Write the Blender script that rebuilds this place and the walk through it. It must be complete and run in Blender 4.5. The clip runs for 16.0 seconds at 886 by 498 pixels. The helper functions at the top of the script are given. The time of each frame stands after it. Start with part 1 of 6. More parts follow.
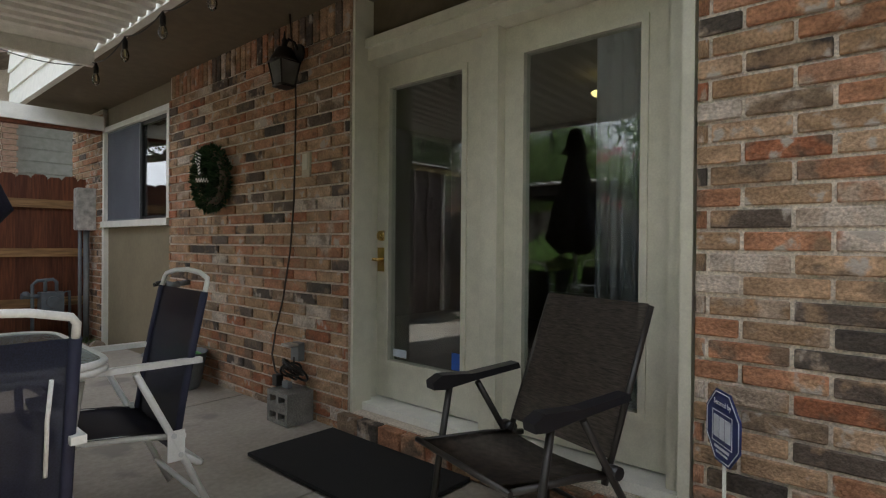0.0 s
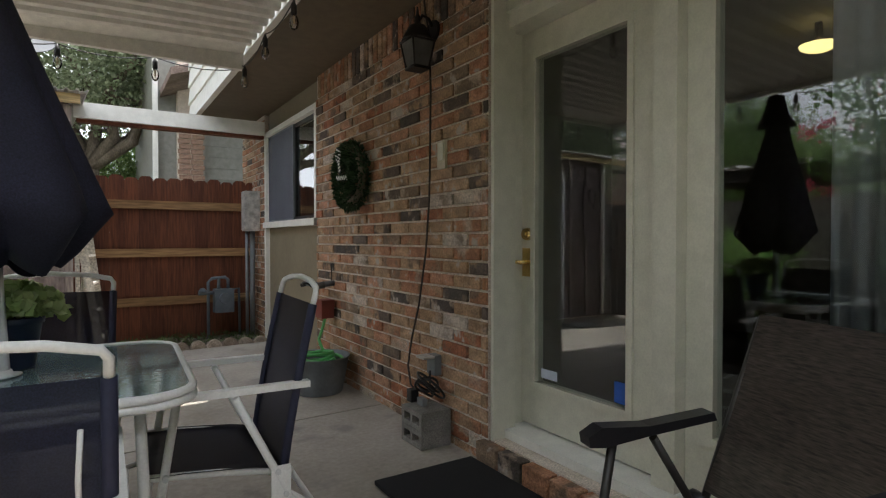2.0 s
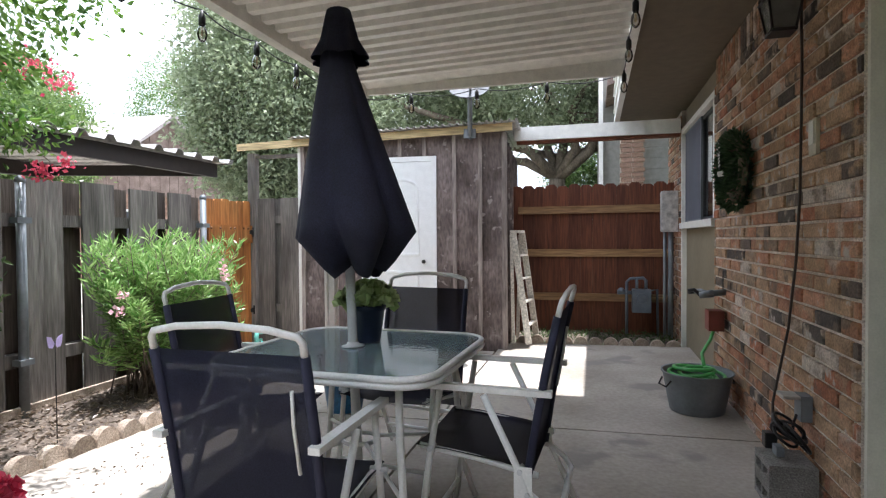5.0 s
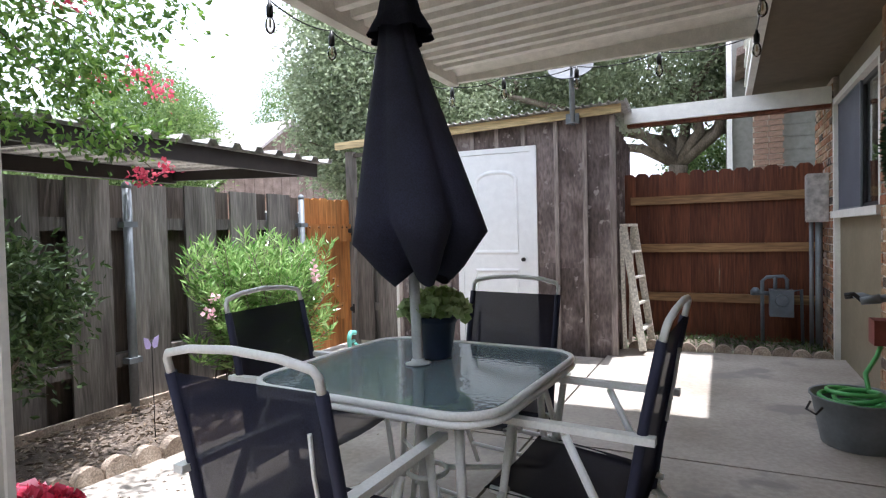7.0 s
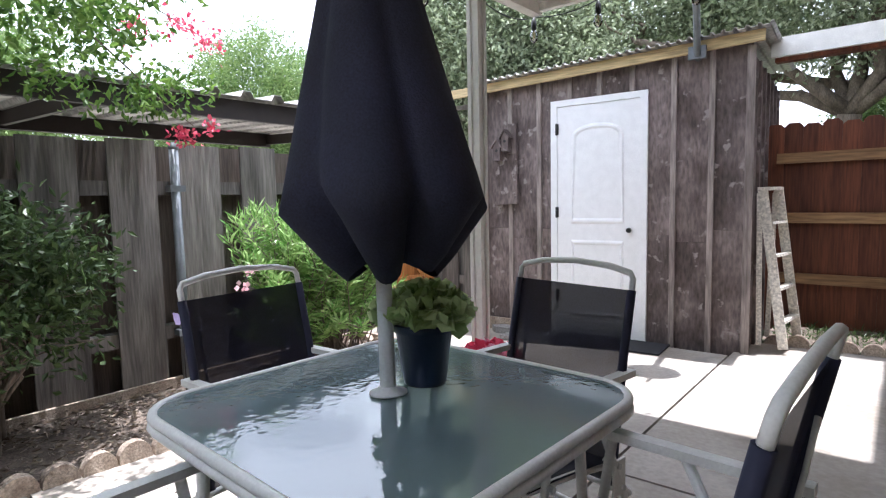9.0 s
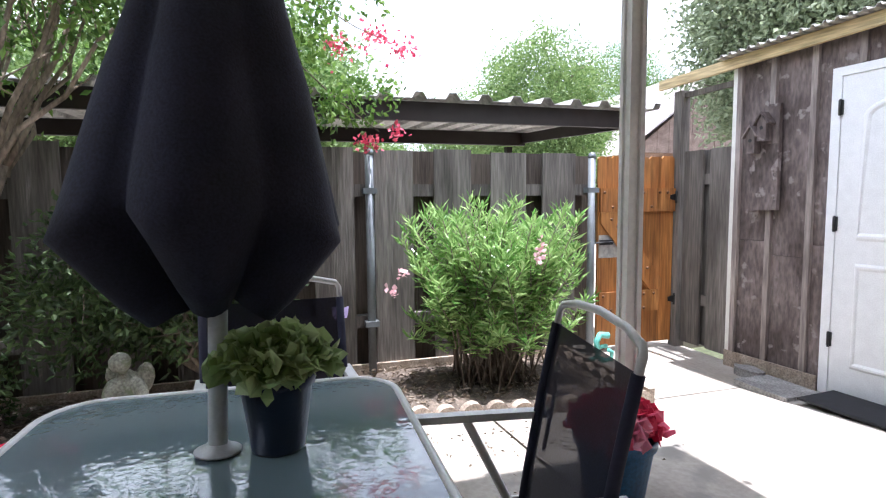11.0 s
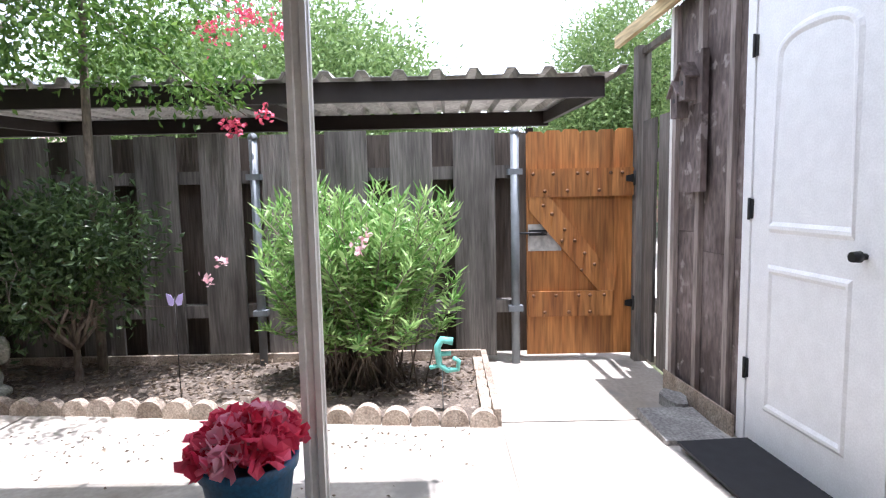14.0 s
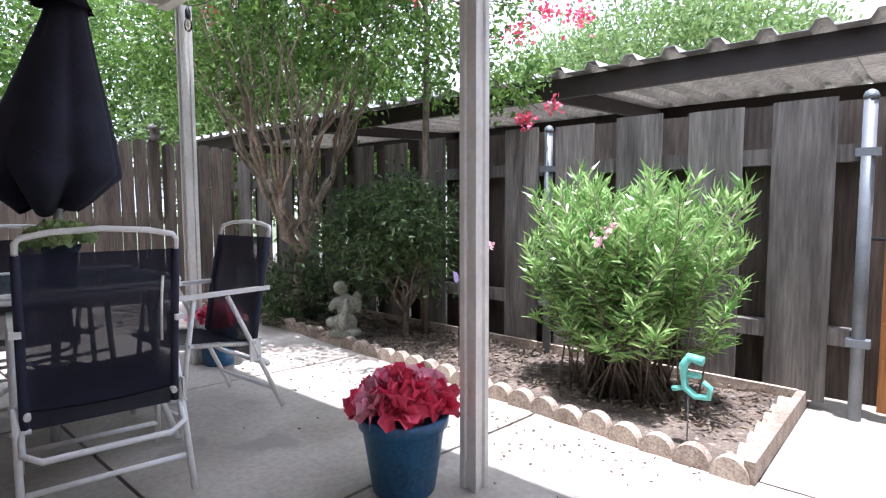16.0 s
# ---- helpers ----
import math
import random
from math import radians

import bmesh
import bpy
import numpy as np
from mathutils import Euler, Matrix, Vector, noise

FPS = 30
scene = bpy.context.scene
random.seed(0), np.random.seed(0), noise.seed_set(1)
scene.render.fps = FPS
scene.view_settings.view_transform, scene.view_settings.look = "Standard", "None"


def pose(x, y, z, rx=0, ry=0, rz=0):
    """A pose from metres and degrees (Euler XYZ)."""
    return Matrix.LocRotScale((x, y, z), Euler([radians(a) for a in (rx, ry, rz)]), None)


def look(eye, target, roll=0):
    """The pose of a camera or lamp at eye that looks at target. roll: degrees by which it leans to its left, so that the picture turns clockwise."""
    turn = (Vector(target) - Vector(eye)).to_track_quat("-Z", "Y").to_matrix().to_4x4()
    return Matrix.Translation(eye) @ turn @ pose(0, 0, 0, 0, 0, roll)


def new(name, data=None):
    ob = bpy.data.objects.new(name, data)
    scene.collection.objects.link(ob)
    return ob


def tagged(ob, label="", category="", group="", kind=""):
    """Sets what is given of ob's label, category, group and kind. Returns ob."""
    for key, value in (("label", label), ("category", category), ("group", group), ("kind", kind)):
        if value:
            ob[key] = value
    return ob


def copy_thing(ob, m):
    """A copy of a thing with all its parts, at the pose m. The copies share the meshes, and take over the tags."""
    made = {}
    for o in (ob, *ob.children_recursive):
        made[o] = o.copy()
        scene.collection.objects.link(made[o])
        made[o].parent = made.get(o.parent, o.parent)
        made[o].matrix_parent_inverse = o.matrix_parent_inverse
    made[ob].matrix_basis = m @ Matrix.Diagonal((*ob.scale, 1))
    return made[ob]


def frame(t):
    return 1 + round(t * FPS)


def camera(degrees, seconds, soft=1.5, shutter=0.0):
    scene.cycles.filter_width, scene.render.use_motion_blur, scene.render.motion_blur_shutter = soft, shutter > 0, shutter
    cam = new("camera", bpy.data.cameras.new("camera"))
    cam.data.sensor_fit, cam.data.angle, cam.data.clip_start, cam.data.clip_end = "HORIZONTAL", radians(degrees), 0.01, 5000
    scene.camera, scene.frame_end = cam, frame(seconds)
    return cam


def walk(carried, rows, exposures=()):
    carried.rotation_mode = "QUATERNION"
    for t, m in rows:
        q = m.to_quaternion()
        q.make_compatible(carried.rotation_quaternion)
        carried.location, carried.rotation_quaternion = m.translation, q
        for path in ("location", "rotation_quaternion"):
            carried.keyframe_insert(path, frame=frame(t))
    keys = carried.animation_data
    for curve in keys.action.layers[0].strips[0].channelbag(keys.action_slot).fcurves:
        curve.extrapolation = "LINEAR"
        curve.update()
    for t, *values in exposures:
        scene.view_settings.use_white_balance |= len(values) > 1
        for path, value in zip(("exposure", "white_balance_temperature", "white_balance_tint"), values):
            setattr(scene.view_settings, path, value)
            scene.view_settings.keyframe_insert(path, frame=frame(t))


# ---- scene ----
cam = camera(77.2, 16.0, soft=1.2)
PATH = [
    (0, (0.164, -0.047, 1.151), (1.659, 1.282, 1.135), 0.5),
    (0.5, (0.234, 0.011, 1.147), (1.71, 1.359, 1.129), 0.4),
    (1, (0.322, 0.075, 1.164), (1.729, 1.496, 1.138), 0.4),
    (1.5, (0.427, 0.198, 1.17), (1.715, 1.727, 1.141), 0.2),
    (2, (0.536, 0.282, 1.173), (1.604, 1.972, 1.139), 0.0),
    (2.5, (0.715, 0.3, 1.191), (1.485, 2.145, 1.147), -0.3),
    (3, (0.876, 0.275, 1.197), (1.359, 2.215, 1.154), -0.4),
    (3.5, (1.039, 0.256, 1.196), (1.208, 2.248, 1.159), -0.4),
    (4, (1.169, 0.255, 1.196), (1.026, 2.25, 1.162), -0.4),
    (4.5, (1.224, 0.242, 1.195), (0.867, 2.209, 1.164), -0.3),
    (5, (1.259, 0.196, 1.224), (0.734, 2.126, 1.183), -0.4),
    (5.2, (1.274, 0.212, 1.234), (0.664, 2.116, 1.19), -0.5),
    (7.5, (1.29, 0.727, 1.251), (0.354, 2.493, 1.17), -1.3),
    (8, (1.302, 0.918, 1.278), (0.311, 2.649, 1.134), -1.3),
    (8.5, (1.278, 1.122, 1.296), (0.187, 2.789, 1.116), -1.4),
    (9, (1.257, 1.35, 1.245), (-0.02, 2.879, 1.071), -1.2),
    (9.5, (1.365, 1.577, 1.27), (-0.158, 2.863, 1.103), -1.1),
    (10, (1.432, 1.795, 1.292), (-0.281, 2.815, 1.13), -1.0),
    (12.3, (1.541, 3.321, 1.251), (-0.431, 3.609, 1.073), -0.8),
    (12.5, (1.547, 3.471, 1.231), (-0.428, 3.735, 1.058), -1.0),
    (13, (1.534, 3.813, 1.235), (-0.444, 4.048, 1.048), -1.1),
    (13.5, (1.507, 4.131, 1.251), (-0.475, 4.31, 1.049), -1.1),
    (14, (1.424, 4.385, 1.214), (-0.567, 4.373, 1.018), -1.2),
    (14.5, (1.312, 4.602, 1.175), (-0.644, 4.225, 0.995), -0.9),
    (15, (1.251, 4.848, 1.08), (-0.61, 4.127, 0.947), -0.7),
    (15.5, (1.151, 5.027, 1.033), (-0.563, 4.001, 0.924), -0.2),
    (16, (1.004, 5.136, 1.1), (-0.487, 3.812, 0.946), -0.2),
]
walk(cam, [(t, look(eye, target, roll)) for t, eye, target, roll in PATH],
     exposures=[(0.0, 0.68, 6500, 11), (1.5, 0.70, 6500, 11), (3.0, 0.85, 6400, 12), (5.0, 1.06, 6050, 14), (7.5, 1.04, 5950, 16), (9.0, 1.18, 5900, 17), (10.0, 1.26, 5900, 17), (12.5, 1.18, 5900, 17), (16.0, 1.20, 5750, 20)])

# ---- world and sun ----
SUN_TO = Vector((0.064, 0.10, 1.0)).normalized()
world = bpy.data.worlds.new("world")
scene.world = world
world.use_nodes = True
wn = world.node_tree
sky = wn.nodes.new("ShaderNodeTexSky")
sky.sky_type = "NISHITA"
sky.sun_disc = False
sky.sun_elevation = math.asin(SUN_TO.z)
sky.sun_rotation = math.atan2(SUN_TO.x, SUN_TO.y)
sky.air_density, sky.dust_density, sky.ozone_density = 1.0, 4.0, 1.0
wtc = wn.nodes.new("ShaderNodeTexCoord")
wmap = wn.nodes.new("ShaderNodeMapping")
wmap.inputs["Scale"].default_value = (1.0, 1.0, 2.2)
cloud = wn.nodes.new("ShaderNodeTexNoise")
cloud.inputs["Scale"].default_value, cloud.inputs["Detail"].default_value = 2.6, 8.0
cramp = wn.nodes.new("ShaderNodeMapRange")
cramp.inputs["From Min"].default_value, cramp.inputs["From Max"].default_value = 0.25, 0.50
cmix = wn.nodes.new("ShaderNodeMix")
cmix.data_type = "RGBA"
cmix.inputs["B"].default_value = (15.0, 15.9, 17.3, 1)
wn.links.new(wtc.outputs["Generated"], wmap.inputs[0])
wn.links.new(wmap.outputs[0], cloud.inputs[0])
wn.links.new(cloud.outputs[0], cramp.inputs[0])
wn.links.new(cramp.outputs[0], cmix.inputs["Factor"])
wn.links.new(sky.outputs[0], cmix.inputs["A"])
wn.links.new(cmix.outputs["Result"], wn.nodes["Background"].inputs[0])
wn.nodes["Background"].inputs[1].default_value = 0.09
sun_data = bpy.data.lights.new("sun", "SUN")
sun_data.energy, sun_data.angle, sun_data.color = 5.0, radians(0.5), (1.0, 0.97, 0.93)
sun = new("sun", sun_data)
sun.matrix_world = look((0, 0, 20), Vector((0, 0, 20)) - SUN_TO)


# ---- materials ----
def material(name, c1, c2, rough=0.7, size=(3, 3, 3), fine=(40, 40, 40), bump=0.15, metal=0.0, rand=0.0,
             spots=None, spot_size=6.0, spot_cut=0.62, island=False, fine_mix=0.35, contrast=(0.35, 0.65)):
    """Two tones in a broad noise, a fine grain over them, relief, and a shift from piece to piece."""
    m = bpy.data.materials.new(name)
    m.use_nodes = True
    nt = m.node_tree
    n, l = nt.nodes, nt.links
    b = n["Principled BSDF"]
    tc = n.new("ShaderNodeTexCoord")

    def noise_at(scale, detail=4.0, off=None):
        mp = n.new("ShaderNodeMapping")
        mp.inputs["Scale"].default_value = scale
        l.new(tc.outputs["Object"], mp.inputs[0])
        if off is not None:
            l.new(off, mp.inputs["Location"])
        t = n.new("ShaderNodeTexNoise")
        t.inputs["Scale"].default_value = 1.0
        t.inputs["Detail"].default_value = detail
        l.new(mp.outputs[0], t.inputs[0])
        return t.outputs[0]

    off = None
    rnd = None
    if rand or island:
        if island:
            g = n.new("ShaderNodeNewGeometry")
            rnd = g.outputs["Random Per Island"]
        else:
            oi = n.new("ShaderNodeObjectInfo")
            rnd = oi.outputs["Random"]
        mul = n.new("ShaderNodeMath")
        mul.operation = "MULTIPLY"
        l.new(rnd, mul.inputs[0])
        mul.inputs[1].default_value = 37.0
        off = mul.outputs[0]
    big, small = noise_at(size, 5.0, off), noise_at(fine, 3.0, off)
    ramp = n.new("ShaderNodeValToRGB")
    ramp.color_ramp.elements[0].position, ramp.color_ramp.elements[1].position = contrast
    ramp.color_ramp.elements[0].color, ramp.color_ramp.elements[1].color = (*c1, 1), (*c2, 1)
    l.new(big, ramp.inputs[0])
    col = ramp.outputs[0]
    mr = n.new("ShaderNodeMapRange")
    mr.inputs["From Min"].default_value, mr.inputs["From Max"].default_value = 0.3, 0.7
    mr.inputs["To Min"].default_value, mr.inputs["To Max"].default_value = 1 - fine_mix, 1 + fine_mix
    l.new(small, mr.inputs[0])
    mx = n.new("ShaderNodeVectorMath")
    mx.operation = "SCALE"
    l.new(col, mx.inputs[0])
    l.new(mr.outputs[0], mx.inputs["Scale"])
    col = mx.outputs[0]
    if rnd is not None and rand:
        r2 = n.new("ShaderNodeMapRange")
        r2.inputs["To Min"].default_value, r2.inputs["To Max"].default_value = 1 - rand, 1 + rand
        l.new(rnd, r2.inputs[0])
        m2 = n.new("ShaderNodeVectorMath")
        m2.operation = "SCALE"
        l.new(col, m2.inputs[0])
        l.new(r2.outputs[0], m2.inputs["Scale"])
        col = m2.outputs[0]
    if spots:
        sp = noise_at((spot_size,) * 3, 6.0, off)
        r3 = n.new("ShaderNodeMapRange")
        r3.inputs["From Min"].default_value, r3.inputs["From Max"].default_value = spot_cut, spot_cut + 0.06
        l.new(sp, r3.inputs[0])
        m3 = n.new("ShaderNodeMix")
        m3.data_type = "RGBA"
        l.new(r3.outputs[0], m3.inputs["Factor"])
        l.new(col, m3.inputs["A"])
        m3.inputs["B"].default_value = (*spots, 1)
        col = m3.outputs["Result"]
    l.new(col, b.inputs["Base Color"])
    b.inputs["Roughness"].default_value = rough
    b.inputs["Metallic"].default_value = metal
    if bump:
        add = n.new("ShaderNodeMath")
        l.new(big, add.inputs[0])
        l.new(small, add.inputs[1])
        bp = n.new("ShaderNodeBump")
        bp.inputs["Strength"].default_value = bump
        bp.inputs["Distance"].default_value = 0.01
        l.new(add.outputs[0], bp.inputs["Height"])
        l.new(bp.outputs[0], b.inputs["Normal"])
    return m


def brick_material():
    """Fired clay in many colours, one to a brick, a second colour in blotches, pale lime smears and pits."""
    m = material("brick_clay", (0.66, 0.64, 0.62), (1.15, 1.12, 1.10), 0.92, (9, 9, 18), (90, 90, 90), 0.8, rand=0.12,
                 spots=(0.46, 0.40, 0.35), spot_size=10.0, spot_cut=0.615, fine_mix=0.34)
    nt = m.node_tree
    n, l = nt.nodes, nt.links
    oi = n.new("ShaderNodeObjectInfo")
    ramp = [x for x in n if x.bl_idname == "ShaderNodeValToRGB"][0]
    target = ramp.outputs[0].links[0].to_socket

    def tints(rows, value):
        t = n.new("ShaderNodeValToRGB")
        cr = t.color_ramp
        cr.interpolation = "CONSTANT"
        cr.elements[0].position, cr.elements[0].color = 0.0, (*rows[0], 1)
        cr.elements[1].position, cr.elements[1].color = 1.0 / len(rows), (*rows[1], 1)
        for i, c in enumerate(rows[2:]):
            e = cr.elements.new((i + 2.0) / len(rows))
            e.color = (*c, 1)
        l.new(value, t.inputs[0])
        return t.outputs[0]

    first = tints([(0.40, 0.155, 0.08), (0.42, 0.265, 0.155), (0.085, 0.070, 0.060), (0.44, 0.215, 0.125), (0.36, 0.235, 0.145), (0.47, 0.32, 0.21), (0.39, 0.19, 0.105),
                   (0.42, 0.27, 0.165), (0.45, 0.245, 0.155), (0.12, 0.092, 0.074), (0.50, 0.43, 0.37), (0.41, 0.20, 0.115), (0.22, 0.155, 0.105), (0.43, 0.285, 0.18)], oi.outputs["Random"])
    sh = n.new("ShaderNodeMath")
    sh.operation = "MULTIPLY"
    sh.inputs[1].default_value = 7.37
    fr = n.new("ShaderNodeMath")
    fr.operation = "FRACT"
    l.new(oi.outputs["Random"], sh.inputs[0])
    l.new(sh.outputs[0], fr.inputs[0])
    second = tints([(0.40, 0.26, 0.16), (0.17, 0.125, 0.09), (0.48, 0.38, 0.30), (0.40, 0.19, 0.11), (0.34, 0.23, 0.145)], fr.outputs[0])
    tc = n.new("ShaderNodeTexCoord")
    off = n.new("ShaderNodeVectorMath")
    l.new(tc.outputs["Object"], off.inputs[0])
    wide = n.new("ShaderNodeMath")
    wide.operation = "MULTIPLY"
    wide.inputs[1].default_value = 53.0
    l.new(oi.outputs["Random"], wide.inputs[0])
    l.new(wide.outputs[0], off.inputs[1])
    blot = n.new("ShaderNodeTexNoise")
    blot.inputs["Scale"].default_value, blot.inputs["Detail"].default_value = 9.0, 5.0
    l.new(off.outputs[0], blot.inputs[0])
    cut = n.new("ShaderNodeMapRange")
    cut.inputs["From Min"].default_value, cut.inputs["From Max"].default_value = 0.50, 0.60
    cut.inputs["To Max"].default_value = 0.85
    l.new(blot.outputs[0], cut.inputs[0])
    two = n.new("ShaderNodeMix")
    two.data_type = "RGBA"
    l.new(cut.outputs[0], two.inputs["Factor"])
    l.new(first, two.inputs["A"])
    l.new(second, two.inputs["B"])
    mix = n.new("ShaderNodeVectorMath")
    mix.operation = "MULTIPLY"
    l.new(ramp.outputs[0], mix.inputs[0])
    l.new(two.outputs["Result"], mix.inputs[1])
    l.new(mix.outputs[0], target)
    return m


def plain(name, c, rough=0.5, metal=0.0, var=0.12, scale=14, bump=0.05):
    lo = tuple(v * (1 - var) for v in c)
    hi = tuple(min(1, v * (1 + var)) for v in c)
    return material(name, lo, hi, rough, (scale,) * 3, (scale * 9,) * 3, bump, metal, fine_mix=0.06)


def leaf_material(name, c1, c2, see=0.35, rough=0.45):
    m = bpy.data.materials.new(name)
    m.use_nodes = True
    n, l = m.node_tree.nodes, m.node_tree.links
    b = n["Principled BSDF"]
    g = n.new("ShaderNodeNewGeometry")
    r = n.new("ShaderNodeValToRGB")
    r.color_ramp.elements[0].color, r.color_ramp.elements[1].color = (*c1, 1), (*c2, 1)
    l.new(g.outputs["Random Per Island"], r.inputs[0])
    l.new(r.outputs[0], b.inputs["Base Color"])
    b.inputs["Roughness"].default_value = rough
    t = n.new("ShaderNodeBsdfTranslucent")
    l.new(r.outputs[0], t.inputs[0])
    s = n.new("ShaderNodeMixShader")
    s.inputs[0].default_value = see
    l.new(b.outputs[0], s.inputs[1])
    l.new(t.outputs[0], s.inputs[2])
    l.new(s.outputs[0], n["Material Output"].inputs[0])
    return m


def glass_material(name, tint, rough=0.0, clear=0.9, schlick=False):
    """A pane: clear with a mirror-like sheen by Fresnel."""
    m = bpy.data.materials.new(name)
    m.use_nodes = True
    n, l = m.node_tree.nodes, m.node_tree.links
    n.remove(n["Principled BSDF"])
    tr = n.new("ShaderNodeBsdfTransparent")
    tr.inputs[0].default_value = (*[v * clear for v in tint], 1)
    gl = n.new("ShaderNodeBsdfGlossy")
    gl.inputs["Roughness"].default_value = rough
    f = n.new("ShaderNodeFresnel")
    f.inputs[0].default_value = 1.52
    mp = n.new("ShaderNodeMath")
    mp.operation = "MULTIPLY_ADD"
    mp.inputs[1].default_value, mp.inputs[2].default_value = 1.4, 0.07
    l.new(f.outputs[0], mp.inputs[0])
    if schlick:
        lw = n.new("ShaderNodeLayerWeight")
        lw.inputs[0].default_value = 0.5
        pw = n.new("ShaderNodeMath")
        pw.operation = "POWER"
        pw.inputs[1].default_value = 4.0
        l.new(lw.outputs["Facing"], pw.inputs[0])
        l.new(pw.outputs[0], mp.inputs[0])
        mp.inputs[1].default_value, mp.inputs[2].default_value = 0.9, 0.09
        mp.use_clamp = True
    s = n.new("ShaderNodeMixShader")
    l.new(mp.outputs[0], s.inputs[0])
    l.new(tr.outputs[0], s.inputs[1])
    l.new(gl.outputs[0], s.inputs[2])
    l.new(s.outputs[0], n["Material Output"].inputs[0])
    return m


M_BRICK = brick_material()
M_MORTAR = material("mortar", (0.54, 0.46, 0.38), (0.70, 0.62, 0.53), 0.95, (8, 8, 8), (120, 120, 120), 0.4)
M_CONC = material("concrete", (0.28, 0.245, 0.20), (0.47, 0.43, 0.38), 0.85, (1.5, 1.5, 1.5), (38, 38, 38), 0.2, spots=(0.27, 0.25, 0.22), spot_size=2.3,
                  spot_cut=0.58, fine_mix=0.11, contrast=(0.3, 0.72))
M_FENCE = material("weathered_fence_wood", (0.085, 0.076, 0.067), (0.185, 0.168, 0.15), 0.9, (9, 9, 1.3), (70, 70, 5), 0.5, rand=0.3, fine_mix=0.3)
# browner copy of the fence wood, darkened to carry shade in its colour
M_FENCEB = material("shade_tinted_fence_wood", (0.055, 0.042, 0.033), (0.105, 0.085, 0.068), 0.95, (9, 9, 1.3), (70, 70, 5), 0.5, rand=0.25, fine_mix=0.3)
M_SHED = material("weathered_shed_wood", (0.085, 0.064, 0.058), (0.215, 0.172, 0.162), 0.9, (4, 4, 2.6), (46, 46, 14), 0.7, rand=0.15, spots=(0.30, 0.26, 0.245),
                  spot_size=11.0, spot_cut=0.62, fine_mix=0.36)
M_BATTEN = material("pale_batten_wood", (0.20, 0.165, 0.15), (0.34, 0.29, 0.265), 0.9, (6, 6, 2), (60, 60, 6), 0.5, rand=0.15)
M_RED = material("stained_cedar", (0.11, 0.034, 0.016), (0.165, 0.054, 0.025), 0.75, (8, 8, 1.2), (60, 60, 4), 0.25, rand=0.18)
M_RAIL = material("yellow_cedar_rail", (0.26, 0.145, 0.065), (0.34, 0.205, 0.095), 0.75, (1.5, 8, 8), (5, 60, 60), 0.25, rand=0.15)
M_GATE = material("orange_gate_wood", (0.29, 0.105, 0.024), (0.43, 0.185, 0.05), 0.6, (8, 8, 1.2), (60, 60, 4), 0.25, rand=0.2)
M_WHITE = plain("white_paint", (0.78, 0.77, 0.72), 0.45, var=0.05)
M_CREAM = plain("cream_door_paint", (0.62, 0.60, 0.50), 0.4, var=0.05)
M_BRIGHT = plain("bright_white_paint", (0.86, 0.87, 0.88), 0.4, var=0.03)
M_COVER = plain("white_metal_roofing", (0.74, 0.72, 0.66), 0.45, var=0.08)
M_BROWN = plain("brown_paint", (0.125, 0.098, 0.062), 0.6, var=0.1)
M_OLIVE = plain("olive_panel_paint", (0.22, 0.185, 0.125), 0.65, var=0.08, scale=3)
M_DARKMETAL = plain("dark_brown_metal", (0.024, 0.017, 0.014), 0.6)
M_TIN = material("galvanized_roof", (0.42, 0.41, 0.39), (0.56, 0.55, 0.52), 0.5, (2, 2, 2), (20, 20, 20), 0.1, 0.3)
M_YELLOWBOARD = material("raw_yellow_board", (0.50, 0.38, 0.20), (0.62, 0.49, 0.27), 0.8, (1.5, 9, 9), (5, 60, 60), 0.2)
M_SOIL = material("bed_soil", (0.07, 0.054, 0.042), (0.17, 0.135, 0.105), 0.95, (5, 5, 5), (60, 60, 60), 0.8, spots=(0.26, 0.22, 0.18), spot_size=26, spot_cut=0.60)
M_EDGING = material("cast_concrete_edging", (0.28, 0.22, 0.17), (0.42, 0.35, 0.28), 0.95, (12, 12, 12), (90, 90, 90), 0.4, rand=0.25)
M_GALV = plain("galvanized_steel", (0.19, 0.21, 0.225), 0.55, 0.3, 0.15, 6)
M_POST = plain("white_post_paint", (0.66, 0.64, 0.60), 0.4, var=0.08, scale=4)
M_GLASS = glass_material("window_glass", (0.92, 0.95, 0.94), clear=0.97, schlick=True)
# near-black: the dimness of the unlit rooms is put into this colour
M_DARK = plain("painted_room_dimness", (0.035, 0.033, 0.03), 0.8)
M_BARK = material("smooth_bark", (0.15, 0.115, 0.085), (0.38, 0.31, 0.24), 0.85, (9, 9, 3), (60, 60, 20), 0.4)
M_TWIG = material("grey_twig_bark", (0.12, 0.095, 0.07), (0.22, 0.18, 0.14), 0.9, (9, 9, 3), (60, 60, 20), 0.4)
M_GRASS = material("lawn_ground", (0.05, 0.08, 0.03), (0.12, 0.12, 0.07), 0.95, (1, 1, 1), (20, 20, 20), 0.4)


# ---- mesh helpers ----
def box(bm, x0, x1, y0, y1, z0, z1, m=None):
    vs = [bm.verts.new(p) for p in ((x0, y0, z0), (x1, y0, z0), (x1, y1, z0), (x0, y1, z0), (x0, y0, z1), (x1, y0, z1), (x1, y1, z1), (x0, y1, z1))]
    for f in ((0, 3, 2, 1), (4, 5, 6, 7), (0, 1, 5, 4), (1, 2, 6, 5), (2, 3, 7, 6), (3, 0, 4, 7)):
        bm.faces.new([vs[i] for i in f])
    if m is not None:
        bmesh.ops.transform(bm, matrix=m, verts=vs)
    return vs


